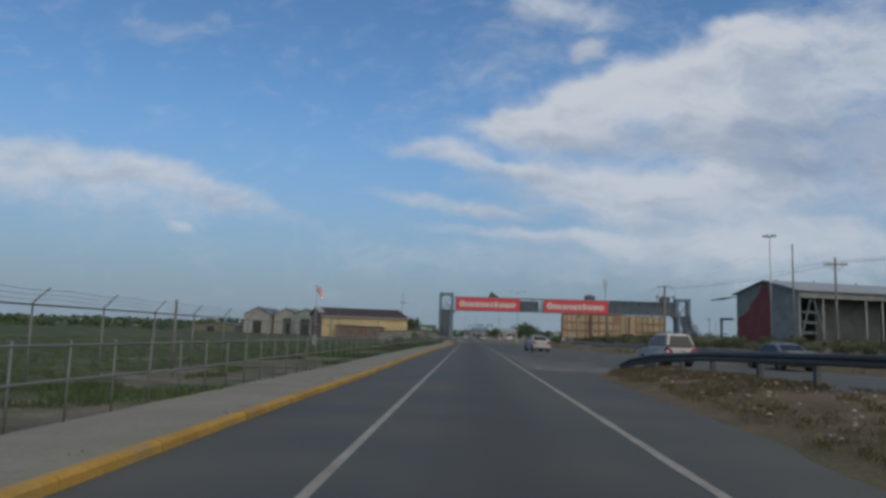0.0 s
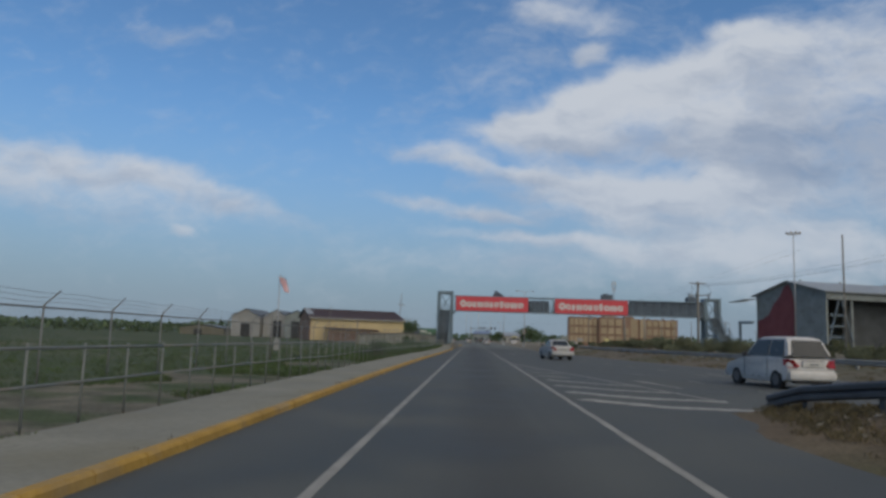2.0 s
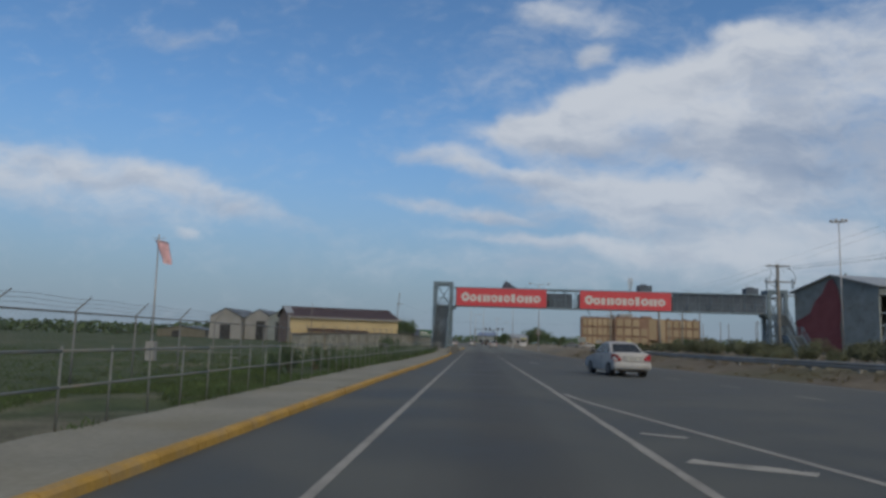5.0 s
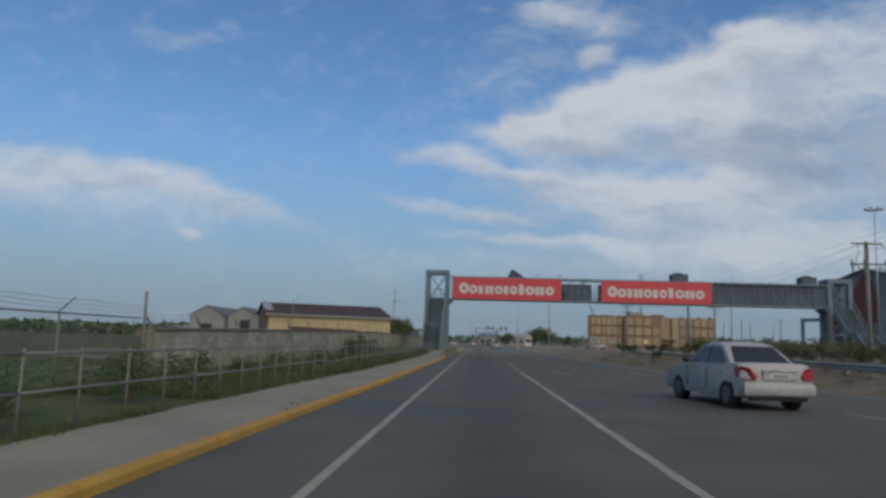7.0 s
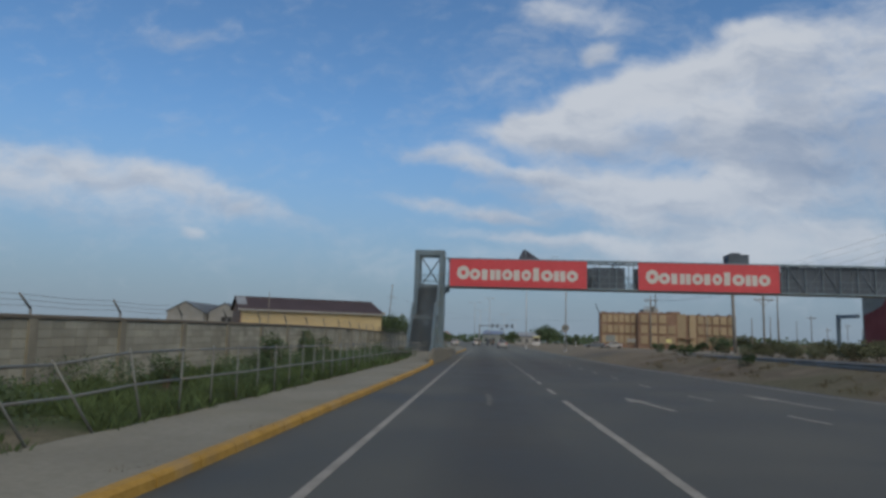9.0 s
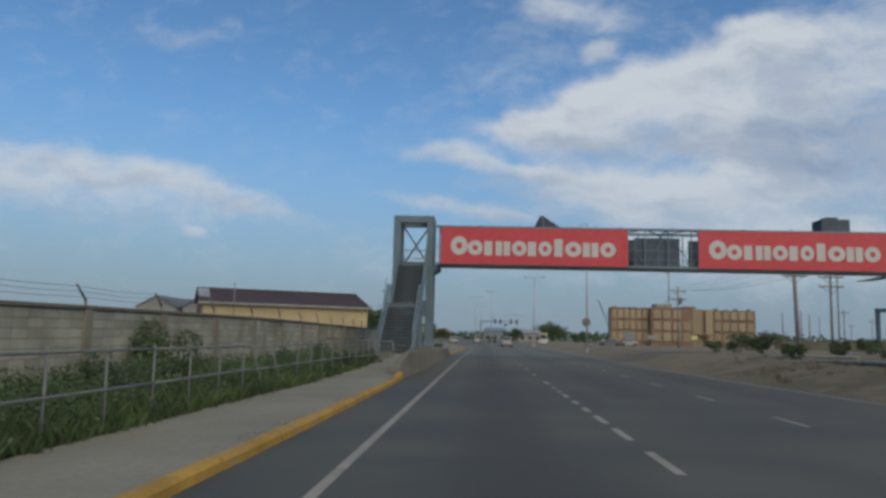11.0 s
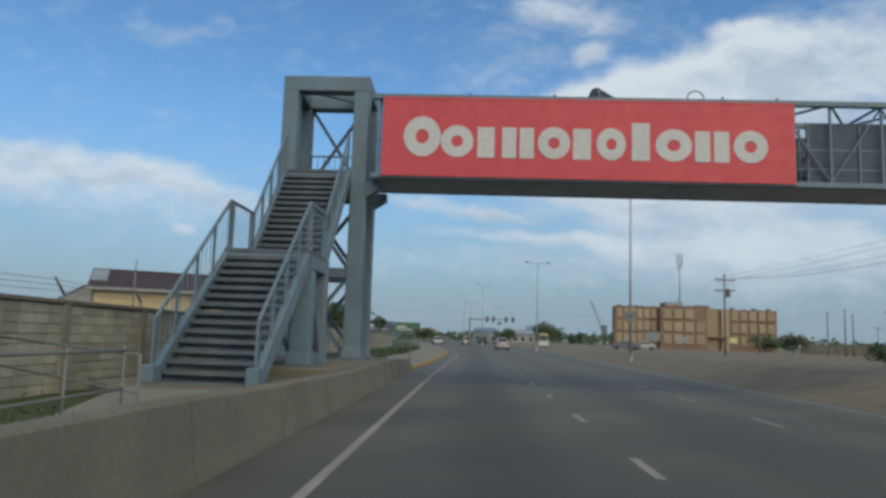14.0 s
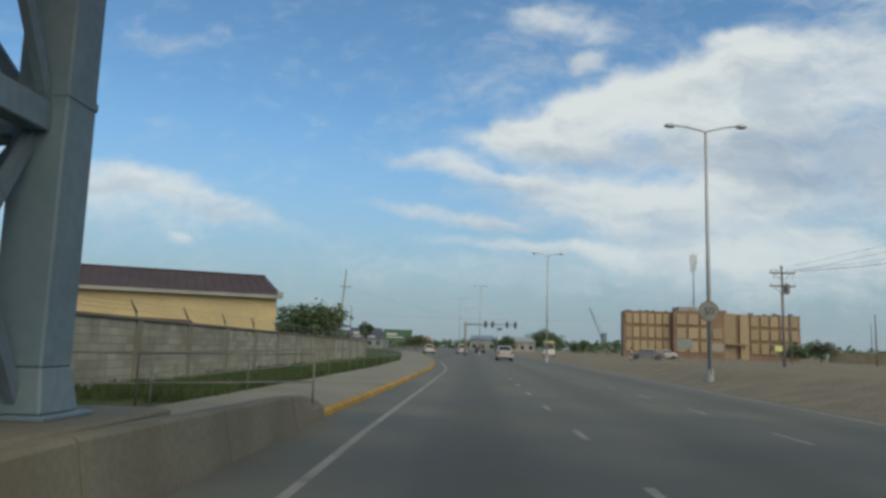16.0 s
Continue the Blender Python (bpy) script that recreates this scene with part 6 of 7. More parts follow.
wire([((-60, 300, 9.0), (40, 300, 8.5))], 0.8, "long thin cable crossing far down the road")

# tall floodlight mast before the shed
fl = thing("floodlight_mast", 90.3, 221.4, 0, "very tall slim mast with a ring of floodlights", "light mast")
part("pole", tube(B(), (90.3, 221.4, 0), (90.3, 221.4, 34.1), 0.24, 0.12, 10), M_LAMP, fl, smooth=True)
part("ring", pipe(B(), [(90.3 + 1.8 * math.cos(u), 221.4 + 1.8 * math.sin(u), 33.8) for u in np.linspace(0, 2 * math.pi, 17)], 0.08, 6), M_LAMP, fl)
for u in np.linspace(0, 2 * math.pi, 9)[:-1]:
    cx, cy = 90.3 + 1.8 * math.cos(u), 221.4 + 1.8 * math.sin(u)
    part("floodlight", box(B(), cx - 0.28, cx + 0.28, cy - 0.25, cy + 0.25, 33.8, 34.25, 0.04), M_LAMP, fl)
    part("spoke", beam(B(), (90.3, 221.4, 33.8), (cx, cy, 33.8), 0.07, 0.07), M_LAMP, fl)

# windsock
ws = thing("windsock", -15.3, 71.3, 0, "pale pink windsock drooping from a thin white pole", "windsock")
part("pole", tube(B(), (-15.3, 71.3, 0), (-15.35, 71.3, 6.0), 0.06, 0.03, 8), M_LAMP, ws, smooth=True)
part("base", box(B(), -15.5, -15.1, 71.1, 71.5, 0, 0.9, 0.02), M_WHITEWALL, ws)
part("crossbar", tube(B(), (-15.65, 71.3, 5.82), (-15.0, 71.3, 5.82), 0.015, 0.015, 6), M_LAMP, ws)
bm = B()
loops = []
for i, f in enumerate(np.linspace(0, 1, 9)):
    c = Vector((-15.12 + 0.62 * f - 0.12 * f * f, 71.15 - 0.35 * f, 5.62 - 1.05 * f))
    rr = 0.29 - 0.09 * f
    loops.append([bm.verts.new(c + Vector((math.cos(u), 0.8 * math.sin(u), 0.25 * math.sin(u) - 0.25 * math.cos(u))) * rr * (1 + 0.08 * math.sin(3 * u + i))) for u in np.linspace(0, 2 * math.pi, 15)[:-1]])
for p, q in zip(loops, loops[1:]):
    for j in range(14):
        bm.faces.new((p[j], p[(j + 1) % 14], q[(j + 1) % 14], q[j]))
bmesh.ops.solidify(bm, geom=list(bm.faces), thickness=0.01)
part("sock", bm, M_SOCK, ws, smooth=True)
part("hoop", pipe(B(), [(-15.12 + 0.3 * math.cos(u), 71.15 + 0.24 * math.sin(u), 5.62 + 0.065 * (math.sin(u) - math.cos(u))) for u in np.linspace(0, 2 * math.pi, 17)], 0.012, 5), M_GALV, ws)

# traffic signals on a gantry arm
tg = thing("signal_gantry", -0.45, 235, 0, "grey signal mast with a long arm and hanging signals", "traffic signal")
part("mast", tube(B(), (-0.45, 235, 0), (-0.45, 235, 4.9), 0.15, 0.12, 10), M_GALV, tg, smooth=True)
part("arm", tube(B(), (-0.45, 235, 4.6), (7.3, 235, 4.75), 0.09, 0.06, 8), M_GALV, tg, smooth=True)
for x in (2.55, 3.6, 5.75, 6.95):
    hd = part("signal_head", box(B(), x - 0.17, x + 0.17, 234.75, 234.98, 4.2, 5.15, 0.02), M_WIRE, tg)
    for i in range(3):
        part("visor", tube(B(), (x, 234.75, 4.38 + 0.3 * i), (x, 234.6, 4.38 + 0.3 * i), 0.1, 0.1, 8), M_WIRE, hd)
part("sign_plate", box(B(), 4.3, 5.0, 234.9, 234.94, 3.85, 4.2), M_BLUESIGN, tg)

# billboards
for x0, x1, y, z0, z1, m1, lab in ((-22.6, -15.0, 320, 2.5, 5.25, M_GREENSIGN, "plain green roadside billboard on posts"), (-28.3, -20.6, 300, 2.3, 5.0, M_BLUESIGN, "blue-grey roadside billboard on posts")):
    b_ = thing("billboard", (x0 + x1) / 2, y, 0, lab, "billboard", "roadside billboards")
    part("board", box(B(), x0, x1, y - 0.1, y + 0.1, z0, z1, 0.02), m1, b_)
    part("frame", pipe(B(), [(x0, y - 0.12, z0), (x1, y - 0.12, z0), (x1, y - 0.12, z1), (x0, y - 0.12, z1), (x0, y - 0.12, z0)], 0.06, 5), M_GALV, b_)
    for x in (x0 + 0.8, (x0 + x1) / 2, x1 - 0.8):
        part("post", tube(B(), (x, y + 0.2, 0), (x, y + 0.2, z1 - 0.2), 0.1, 0.1, 8), M_STEELDARK, b_)
    part("print_bar", box(B(), x0 + 0.8, x0 + 3.6, y - 0.13, y - 0.105, z0 + 1.3, z0 + 1.8), M_PALE, b_)
    part("print_bar", box(B(), x0 + 0.8, x1 - 1.6, y - 0.13, y - 0.105, z0 + 0.6, z0 + 0.9), M_PALE, b_)

# small signs before the office block
for x, y, z, w, h, m1, lab in ((25.0, 212, 1.9, 0.9, 1.0, M_SHED, "small grey road sign on two posts"), (29.4, 214, 1.6, 0.8, 0.5, M_WHITEWALL, "small dull white notice board on two posts"), (36.6, 214, 1.7, 0.5, 0.5, M_YELLOWPAINT, "small yellow diamond road sign")):
    n_ = thing("road_sign", x, y, 0, lab, "road sign", "signs on the far verge")
    part("plate", box(B(), x - w, x + w, y - 0.03, y + 0.03, z - h / 2 + 0.4, z + h / 2 + 0.6, 0.01), m1, n_)
    for dx in (-0.7 * w, 0.7 * w):
        part("post", tube(B(), (x + dx, y + 0.06, 0), (x + dx, y + 0.06, z + h / 2 + 0.4), 0.04, 0.04, 6), M_GALV, n_)
mk = thing("marker_post", 17.4, 205, 0.4, "black and white banded marker post", "marker post")
for i in range(5):
    part("band", tube(B(), (17.4, 205, 0.3 + 0.3 * i), (17.4, 205, 0.6 + 0.3 * i), 0.09, 0.09, 8), M_PALE if i % 2 else M_WIRE, mk)

# harbour crane far off
cr = thing("crane", 150, 1000, 0, "far slender lattice crane on the horizon", "crane")
part("tower", box(B(), 157, 163, 997, 1003, 0, 22, 0.2), M_STEELDARK, cr)
for d in (-0.8, 0.8):
    part("jib", beam(B(), (159, 1000 + d, 12), (143, 1000 + d, 52), 0.7, 0.7), M_STEELDARK, cr)
part("jib_tie", beam(B(), (160, 1000, 22), (143, 1000, 52), 0.3, 0.3), M_STEELDARK, cr)

# far boundary wall with coiled wire on the right
bw = thing("boundary_wall", 80, 232, 0, "long low grey boundary wall topped with coiled wire", "wall")
part("wall_panel", box(B(), 84, 190, 300, 300.3, 0, 2.6), M_CONC, bw)
for x0, x1, y in ((84, 190, 300.15),):
    z = 2.9
    pts = [(x0 + (x1 - x0) * i / 400, y + 0.5 * math.cos(i * 0.8), z + 0.5 * math.sin(i * 0.8)) for i in range(401)]
    part("wire_coil", pipe(B(), pts, 0.03, 3), M_GALV, bw)

# ---- vehicles ----


def rounded(outline, times=2):
    """An outline with its corners cut again and again."""
    for _ in range(times):
        k = len(outline)
        outline = [tuple(p[j] * (1 - t) + q[j] * t for j in (0, 1)) for p, q in ((outline[i], outline[(i + 1) % k]) for i in range(k)) for t in (0.22, 0.78)]
    return outline


def slab_x(bm, outline, w, bow=0.06):
    """A side outline of (y, z) carried across from -w to w, bowed in plan and drawn in at both sides."""
    ys_, zs_ = [p[0] for p in outline], [p[1] for p in outline]
    cy, cz = (min(ys_) + max(ys_)) / 2, (min(zs_) + max(zs_)) / 2
    hz = (max(zs_) - min(zs_)) / 2
    half, rings = (max(ys_) - min(ys_)) / 2, []
    for u in (-1, -0.985, -0.94, -0.85, -0.6, 0, 0.6, 0.85, 0.94, 0.985, 1):
        e_ = abs(u)
        ky, kz = 1 - bow * e_ ** 3 / max(half, 0.3) * 1.6 - 0.03 * e_ ** 12, 1 - 0.03 * e_ ** 4 - 0.07 * e_ ** 14
        ring = []
        for y, z in outline:
            side = 1 - 0.035 * ((z - cz) / hz) ** 2
            ring.append(bm.verts.new((u * w * side, cy + (y - cy) * ky, cz + (z - cz) * kz)))
        rings.append(ring)
    n_ = len(outline)
    for p, q in zip(rings, rings[1:]):
        for j in range(n_):
            bm.faces.new((p[j], p[(j + 1) % n_], q[(j + 1) % n_], q[j]))
    bm.faces.new(rings[0])
    bm.faces.new(rings[-1])
    bmesh.ops.recalc_face_normals(bm, faces=bm.faces)
    return bm


def soft(ob, angle=40):
    """Smooth shading, but for edges sharper than the angle."""
    ob.data.polygons.foreach_set("use_smooth", [True] * len(ob.data.polygons))
    ob.data.set_sharp_from_angle(angle=radians(angle))
    return ob


def car(name, label, paint_, L, W, H, belt, rear, boot, tail=0.0):
    """A car at the origin, facing +y. rear: (bottom, top) of the rear window as y from the tail; boot: height of the boot lid."""
    c = thing(name, 0, 0, 0, label, "car")
    h, w = L / 2, W / 2
    gb, gt = rear
    lower = [(-h + 0.03, 0.40), (-h - 0.02, 0.62), (-h + 0.04, boot - 0.10), (-h + 0.14, boot), (-h + gb + 0.02, max(belt, boot - 0.02)), (h - 1.35, belt), (h - 0.30, belt - 0.20), (h - 0.03, 0.74), (h + 0.02, 0.45), (h - 0.12, 0.20), (-h + 0.2, 0.22)]
    soft(part("body", slab_x(B(), rounded(lower), w), paint_, c))
    g = rounded([(-h + gb - 0.1, belt - 0.06), (-h + gt, H - 0.05), (-h + gt + 0.35, H), (h - 2.35, H), (h - 2.0, H - 0.06), (h - 1.25, belt - 0.06)], 1)
    tumble = lambda z: w - 0.06 - max(0.0, (z - belt) / (H - belt)) * 0.18
    bm = B()
    rings = []
    for u in (-1, -0.95, -0.8, -0.4, 0, 0.4, 0.8, 0.95, 1):
        drop = 0.05 * abs(u) ** 6
        rings.append([bm.verts.new((u * tumble(z), y + 0.10 * u * u * (1 if y < 0 else -1) * (H - z + 0.15), z - drop * (z - belt) / (H - belt))) for y, z in g])
    for p, q in zip(rings, rings[1:]):
        for j in range(len(g)):
            bm.faces.new((p[j], p[(j + 1) % len(g)], q[(j + 1) % len(g)], q[j]))
    bm.faces.new(rings[0])
    bm.faces.new(rings[-1])
    bmesh.ops.recalc_face_normals(bm, faces=bm.faces)
    soft(part("cabin", bm, paint_, c))

    def pane(pts, nm="window", out=(0, 0, 0)):
        q = B()
        o = Vector(out)
        lo, hi = [q.verts.new(Vector(p) - o) for p in pts], [q.verts.new(Vector(p) + o) for p in pts]
        k = len(pts)
        q.faces.new(lo)
        q.faces.new(hi)
        for i in range(k):
            q.faces.new((lo[i], lo[(i + 1) % k], hi[(i + 1) % k], hi[i]))
        bmesh.ops.recalc_face_normals(q, faces=q.faces)
        return part(nm, q, M_CARGLASS, c)

    def along(f):
        return -h + gb - 0.1 + (gt - gb + 0.1) * f, belt - 0.06 + (H + 0.01 - belt) * f

    (y0, z0), (y1, z1) = along(0.14), along(0.88)
    bow = lambda x, z: 0.10 * (x / w) ** 2 * (H - z + 0.15)
    low, high = [(x, y0 + bow(x, z0), z0) for x in np.linspace(-w + 0.16, w - 0.16, 7)], [(x, y1 + bow(x, z1), z1) for x in np.linspace(w - 0.34, -w + 0.34, 7)]
    pane(low + high, "rear_window", (0, 0.03, -0.012))
    pane([(-w + 0.2, h - 1.36, belt + 0.06), (w - 0.2, h - 1.36, belt + 0.06), (w - 0.32, h - 1.95, H - 0.1), (-w + 0.32, h - 1.95, H - 0.1)], "windscreen", (0, 0.04, 0.02))
    ym = (-h + gt + h - 2.0) / 2
    zt = boot - 0.10 if tail == 0 else tail
    for sx in (-1, 1):
        x = lambda z: sx * (tumble(z) + 0.004)
        for a0, a1, b0, b1 in ((-h + gb + 0.3, ym - 0.04, -h + gt + 0.18, ym - 0.04), (ym + 0.04, h - 1.55, ym + 0.04, h - 2.12)):
            pane([(x(belt + 0.04), a0, belt + 0.04), (x(belt + 0.04), a1, belt + 0.04), (x(H - 0.12), b1, H - 0.12), (x(H - 0.12), b0, H - 0.12)], "side_window", (0.012, 0, 0))
        # lamp that wraps round the corner, wide at the side and pointed towards the middle
        tl = B()
        edge = [(sx * (w - 0.005), -h + 0.42, zt - 0.02), (sx * (w - 0.03), -h + 0.14, zt + 0.0), (sx * (w - 0.17), -h + 0.05, zt - 0.03), (sx * (w - 0.34), -h - 0.0, zt - 0.2), (sx * (w - 0.30), -h - 0.01, zt - 0.27), (sx * (w - 0.04), -h + 0.10, zt - 0.29), (sx * (w - 0.0), -h + 0.36, zt - 0.2)]
        ins, outs = [tl.verts.new(Vector(p) + Vector((-sx * 0.05, 0.06, 0))) for p in edge], [tl.verts.new(Vector(p) + Vector((sx * 0.02, -0.035, 0))) for p in edge]
        tl.faces.new(ins)
        tl.faces.new(outs)
        for i in range(7):
            tl.faces.new((ins[i], ins[(i + 1) % 7], outs[(i + 1) % 7], outs[i]))
        bmesh.ops.recalc_face_normals(tl, faces=tl.faces)
        part("tail_light", tl, M_TAIL, c)
        mi = B()
        bmesh.ops.create_icosphere(mi, subdivisions=2, radius=1, matrix=Matrix.Translation((sx * (w + 0.08), h - 1.6, belt + 0.08)) @ Matrix.Diagonal((0.11, 0.07, 0.08, 1)))
        part("mirror", mi, M_BLACKPAINT, c, smooth=True)
        part("headlight", box(B(), sx * (w - 0.5), sx * (w - 0.1), h - 0.3, h - 0.06, 0.62, 0.76, 0.03), M_CHROME, c)
        for yy in (-h + 0.85, h - 0.88):
            r = 0.31
            wl = soft(part("wheel", tube(B(), (sx * (w - 0.22), yy, r), (sx * (w - 0.005), yy, r), r, r, 24), M_RUBBER, c))
            rim = part("rim", tube(B(), (sx * (w - 0.03), yy, r), (sx * (w + 0.004), yy, r), r * 0.68, r * 0.62, 18), M_RIM, wl)
            soft(part("wheel_arch", tube(B(), (sx * (w - 0.12), yy, r + 0.03), (sx * (w - 0.02), yy, r + 0.03), r + 0.06, r + 0.06, 24), M_RUBBER, c))
        for k in (ym, h - 1.45):
            part("door_seam", box(B(), sx * (w - 0.02), sx * (w - 0.004), k - 0.008, k + 0.008, 0.36, belt - 0.06), M_RUBBER, c)
        for k in (ym - 0.75, ym + 0.42):
            part("door_handle", box(B(), sx * (w - 0.02), sx * (w + 0.018), k - 0.09, k + 0.09, belt - 0.16, belt - 0.12, 0.008), paint_, c)
        part("side_trim", box(B(), sx * (w - 0.03), sx * (w + 0.0), -h + 1.25, h - 1.28, 0.36, 0.40, 0.006), M_CHROME, c)
    soft(part("bumper", slab_x(B(), rounded([(-h - 0.06, 0.32), (-h - 0.09, 0.5), (-h - 0.05, 0.62), (-h + 0.14, 0.63), (-h + 0.16, 0.3)], 1), w - 0.015, 0.1), paint_, c))
    soft(part("bumper", slab_x(B(), rounded([(h + 0.05, 0.3), (h + 0.06, 0.5), (h - 0.15, 0.55), (h - 0.15, 0.25)], 1), w - 0.02, 0.1), paint_, c))
    part("bumper_underside", box(B(), -w + 0.2, w - 0.2, -h + 0.02, -h + 0.2, 0.22, 0.32), M_RUBBER, c)
    pl = boot - 0.30 if tail == 0 else 0.85
    part("plate_recess", box(B(), -0.40, 0.40, -h - 0.03, -h + 0.02, pl - 0.09, pl + 0.09, 0.008), paint_, c)
    part("number_plate", box(B(), -0.24, 0.24, -h - 0.042, -h - 0.03, pl - 0.06, pl + 0.06), M_PLATE, c)
    part("plate_bar", box(B(), -0.18, 0.18, -h - 0.047, -h - 0.042, pl - 0.028, pl + 0.028), M_GALV, c)
    part("trim_strip", box(B(), -0.42, 0.42, -h - 0.055, -h + 0.01, pl + 0.10, pl + 0.14, 0.01), M_CHROME, c)
    return c


sedan = car("sedan", "silver saloon car with red tail lights and chrome boot strip", M_SILVER, 4.4, 1.7, 1.53, 0.98, (0.62, 1.28), 1.07)
sedan.matrix_basis = pose(6.55, 72.0, 0, 0, 0, 8)
van = car("minivan", "dirty white minivan far down the road", M_WHITEPAINT, 4.3, 1.69, 1.78, 1.05, (0.12, 0.42), 1.04, tail=1.02)
van.matrix_basis = pose(-1.2, 262, 0, 0, 0, 6)
suv = car("suv", "black box-shaped off-road car far down the road", M_BLACKPAINT, 4.5, 1.8, 1.8, 1.12, (0.08, 0.3), 1.1, tail=1.05)
suv.matrix_basis = pose(2.6, 286, 0, 0, 0, 6)
dark = car("sedan", "dark blue-grey saloon car on the joining road", M_BLUEPAINT, 4.6, 1.75, 1.45, 0.95, (0.75, 1.45), 1.05)
dark.matrix_basis = pose(16.9, 40.6, 0, 0, 0, 8)
far_car = car("hatchback", "small white hatchback far down the road", M_WHITEPAINT, 4.0, 1.68, 1.5, 0.98, (0.2, 0.7), 1.0, tail=0.95)
far_car.matrix_basis = pose(-6.6, 250, 0, 0, 0, 8)
o2 = copy_thing(van, pose(11.0, 41.6, 0, 0, 0, 9))
tagged(o2, "dirty white minivan on the joining road")
o2 = copy_thing(sedan, pose(3.9, 204, 0))
tagged(o2, "silver saloon car far ahead on the road")
o2 = copy_thing(dark, pose(24.5, 228, 0.35, 0, 0, 82))
tagged(o2, "dark blue-grey saloon car parked behind the verge")
o2 = copy_thing(sedan, pose(31.5, 246, 0.3, 0, 0, 95))
tagged(o2, "silver saloon car parked behind the verge")
tr = car("delivery_van", "pale van with a yellow top beyond the verge", M_WHITEPAINT, 5.0, 1.9, 2.3, 1.25, (0.1, 0.3), 1.2, tail=1.1)
tr.matrix_basis = pose(13.6, 250, 0.1, 0, 0, 175)
bm = slab_x(B(), rounded([(-2.3, 2.2), (-2.2, 2.55), (0.6, 2.55), (0.9, 2.2)], 1), 0.85)
ob = part("roof_top", bm, M_YELLOWPAINT, None)
ob.parent = tr
tagged(ob, "yellow roof box")

# ---- plants ----
rng = random.Random(7)


def leaf_cloud(verts, faces, centre, radius, count, size, flat=0.8):
    for _ in range(count):
        while True:
            p = Vector((rng.uniform(-1, 1), rng.uniform(-1, 1), rng.uniform(-1, 1)))
            if 0.25 < p.length < 1:
                break
        p = Vector((p.x * radius, p.y * radius, p.z * radius * flat)) + centre
        a = Vector((rng.uniform(-1, 1), rng.uniform(-1, 1), rng.uniform(-0.6, 0.6))).normalized()
        b_ = a.orthogonal().normalized()
        b_ = (b_ + a.cross(b_) * rng.uniform(-1, 1)).normalized()
        s = size * rng.uniform(0.6, 1.4)
        k = len(verts)
        verts += [tuple(p - a * s), tuple(p + b_ * s * 0.45), tuple(p + a * s), tuple(p - b_ * s * 0.45)]
        faces.append((k, k + 1, k + 2, k + 3))


def mesh_from(name, verts, faces, mat):
    me = bpy.data.meshes.new(name)
    me.from_pydata(verts, [], faces)
    me.materials.append(mat)
    return me


def tree(label, x, y, h, spread, leaf, clumps, per, size):
    """A trunk with limbs under a crown of many small leaves, uneven and with gaps."""
    t = thing("tree", x, y, 0, label, "tree", "roadside trees")
    top = h * 0.5
    tube_ = B()
    tube(tube_, (x, y, -0.1), (x + 0.1, y, top), h * 0.035, h * 0.02, 8)
    verts, faces = [], []
    for i in range(clumps):
        u = rng.uniform(0, 2 * math.pi)
        rr = spread * math.sqrt(rng.uniform(0.02, 0.8))
        c = Vector((math.cos(u) * rr, math.sin(u) * rr, h * rng.uniform(0.45, 0.86) - rr * 0.25))
        tube(tube_, (x + 0.1, y, top * rng.uniform(0.7, 1.0)), (x + c.x, y + c.y, c.z), h * 0.014, h * 0.005, 5)
        leaf_cloud(verts, faces, c, spread * rng.uniform(0.28, 0.45), per, size)
    part("trunk", tube_, M_BARK, t)
    cr_ = new("crown", mesh_from("crown", verts, faces, leaf))
    cr_.parent = t
    return t


tree("broad dark green tree beside the far road", 36.0, 470, 10.4, 8.5, M_LEAF, 40, 80, 0.55)
tree("small dark green tree near the signals", 12.4, 380, 5.8, 4.0, M_LEAF, 20, 70, 0.34)
tree("low tree on the far verge", 40.5, 396, 5.4, 3.2, M_LEAF, 16, 60, 0.34)
tree("dark green tree behind the block wall", -19.0, 215, 6.5, 4.2, M_LEAF, 36, 100, 0.27)
tree("tall dark tree by the billboards", -21.8, 282, 6.6, 1.6, M_LEAF, 14, 60, 0.25)
tree("bushy tree beyond the bend", -33, 260, 6.0, 4.0, M_LEAF, 20, 70, 0.32)
tree("bushy tree beyond the wall end", -12.5, 300, 4.2, 3.0, M_LEAF, 16, 60, 0.3)
tree("tree beside the office block", 82, 300, 5.5, 3.5, M_LEAFDRY, 18, 70, 0.3)
tree("bush-like tree before the office block", 71, 290, 4.6, 3.6, M_LEAF, 18, 70, 0.3)


def shrub_mesh(seed, r, h, leaf, count, size):
    rng.seed(seed)
    verts, faces = [], []
    for i in range(7):
        u = rng.uniform(0, 6.28)
        c = Vector((math.cos(u) * r * 0.5, math.sin(u) * r * 0.5, h * rng.uniform(0.25, 0.7)))
        leaf_cloud(verts, faces, c, r * rng.uniform(0.35, 0.6), count // 7, size, 0.9)
    return mesh_from("foliage", verts, faces, leaf)


def stems(r, h, seed):
    rng.seed(seed)
    bm = B()
    for i in range(5):
        tube(bm, (rng.uniform(-0.1, 0.1), rng.uniform(-0.1, 0.1), -0.05), (rng.uniform(-r, r) * 0.5, rng.uniform(-r, r) * 0.5, h * 0.6), 0.025, 0.01, 5)
    return mesh_of(bm, "stem", M_BARK)


def shrub_kind(name, label, seed, r, h, leaf, count, size, group):
    s = thing(name, 0, 0, 0, label, "shrub", group)
    for nm, me_ in (("foliage", shrub_mesh(seed, r, h, leaf, count, size)), ("stem", stems(r, h, seed))):
        o = new(nm, me_)
        o.parent = s
    return s


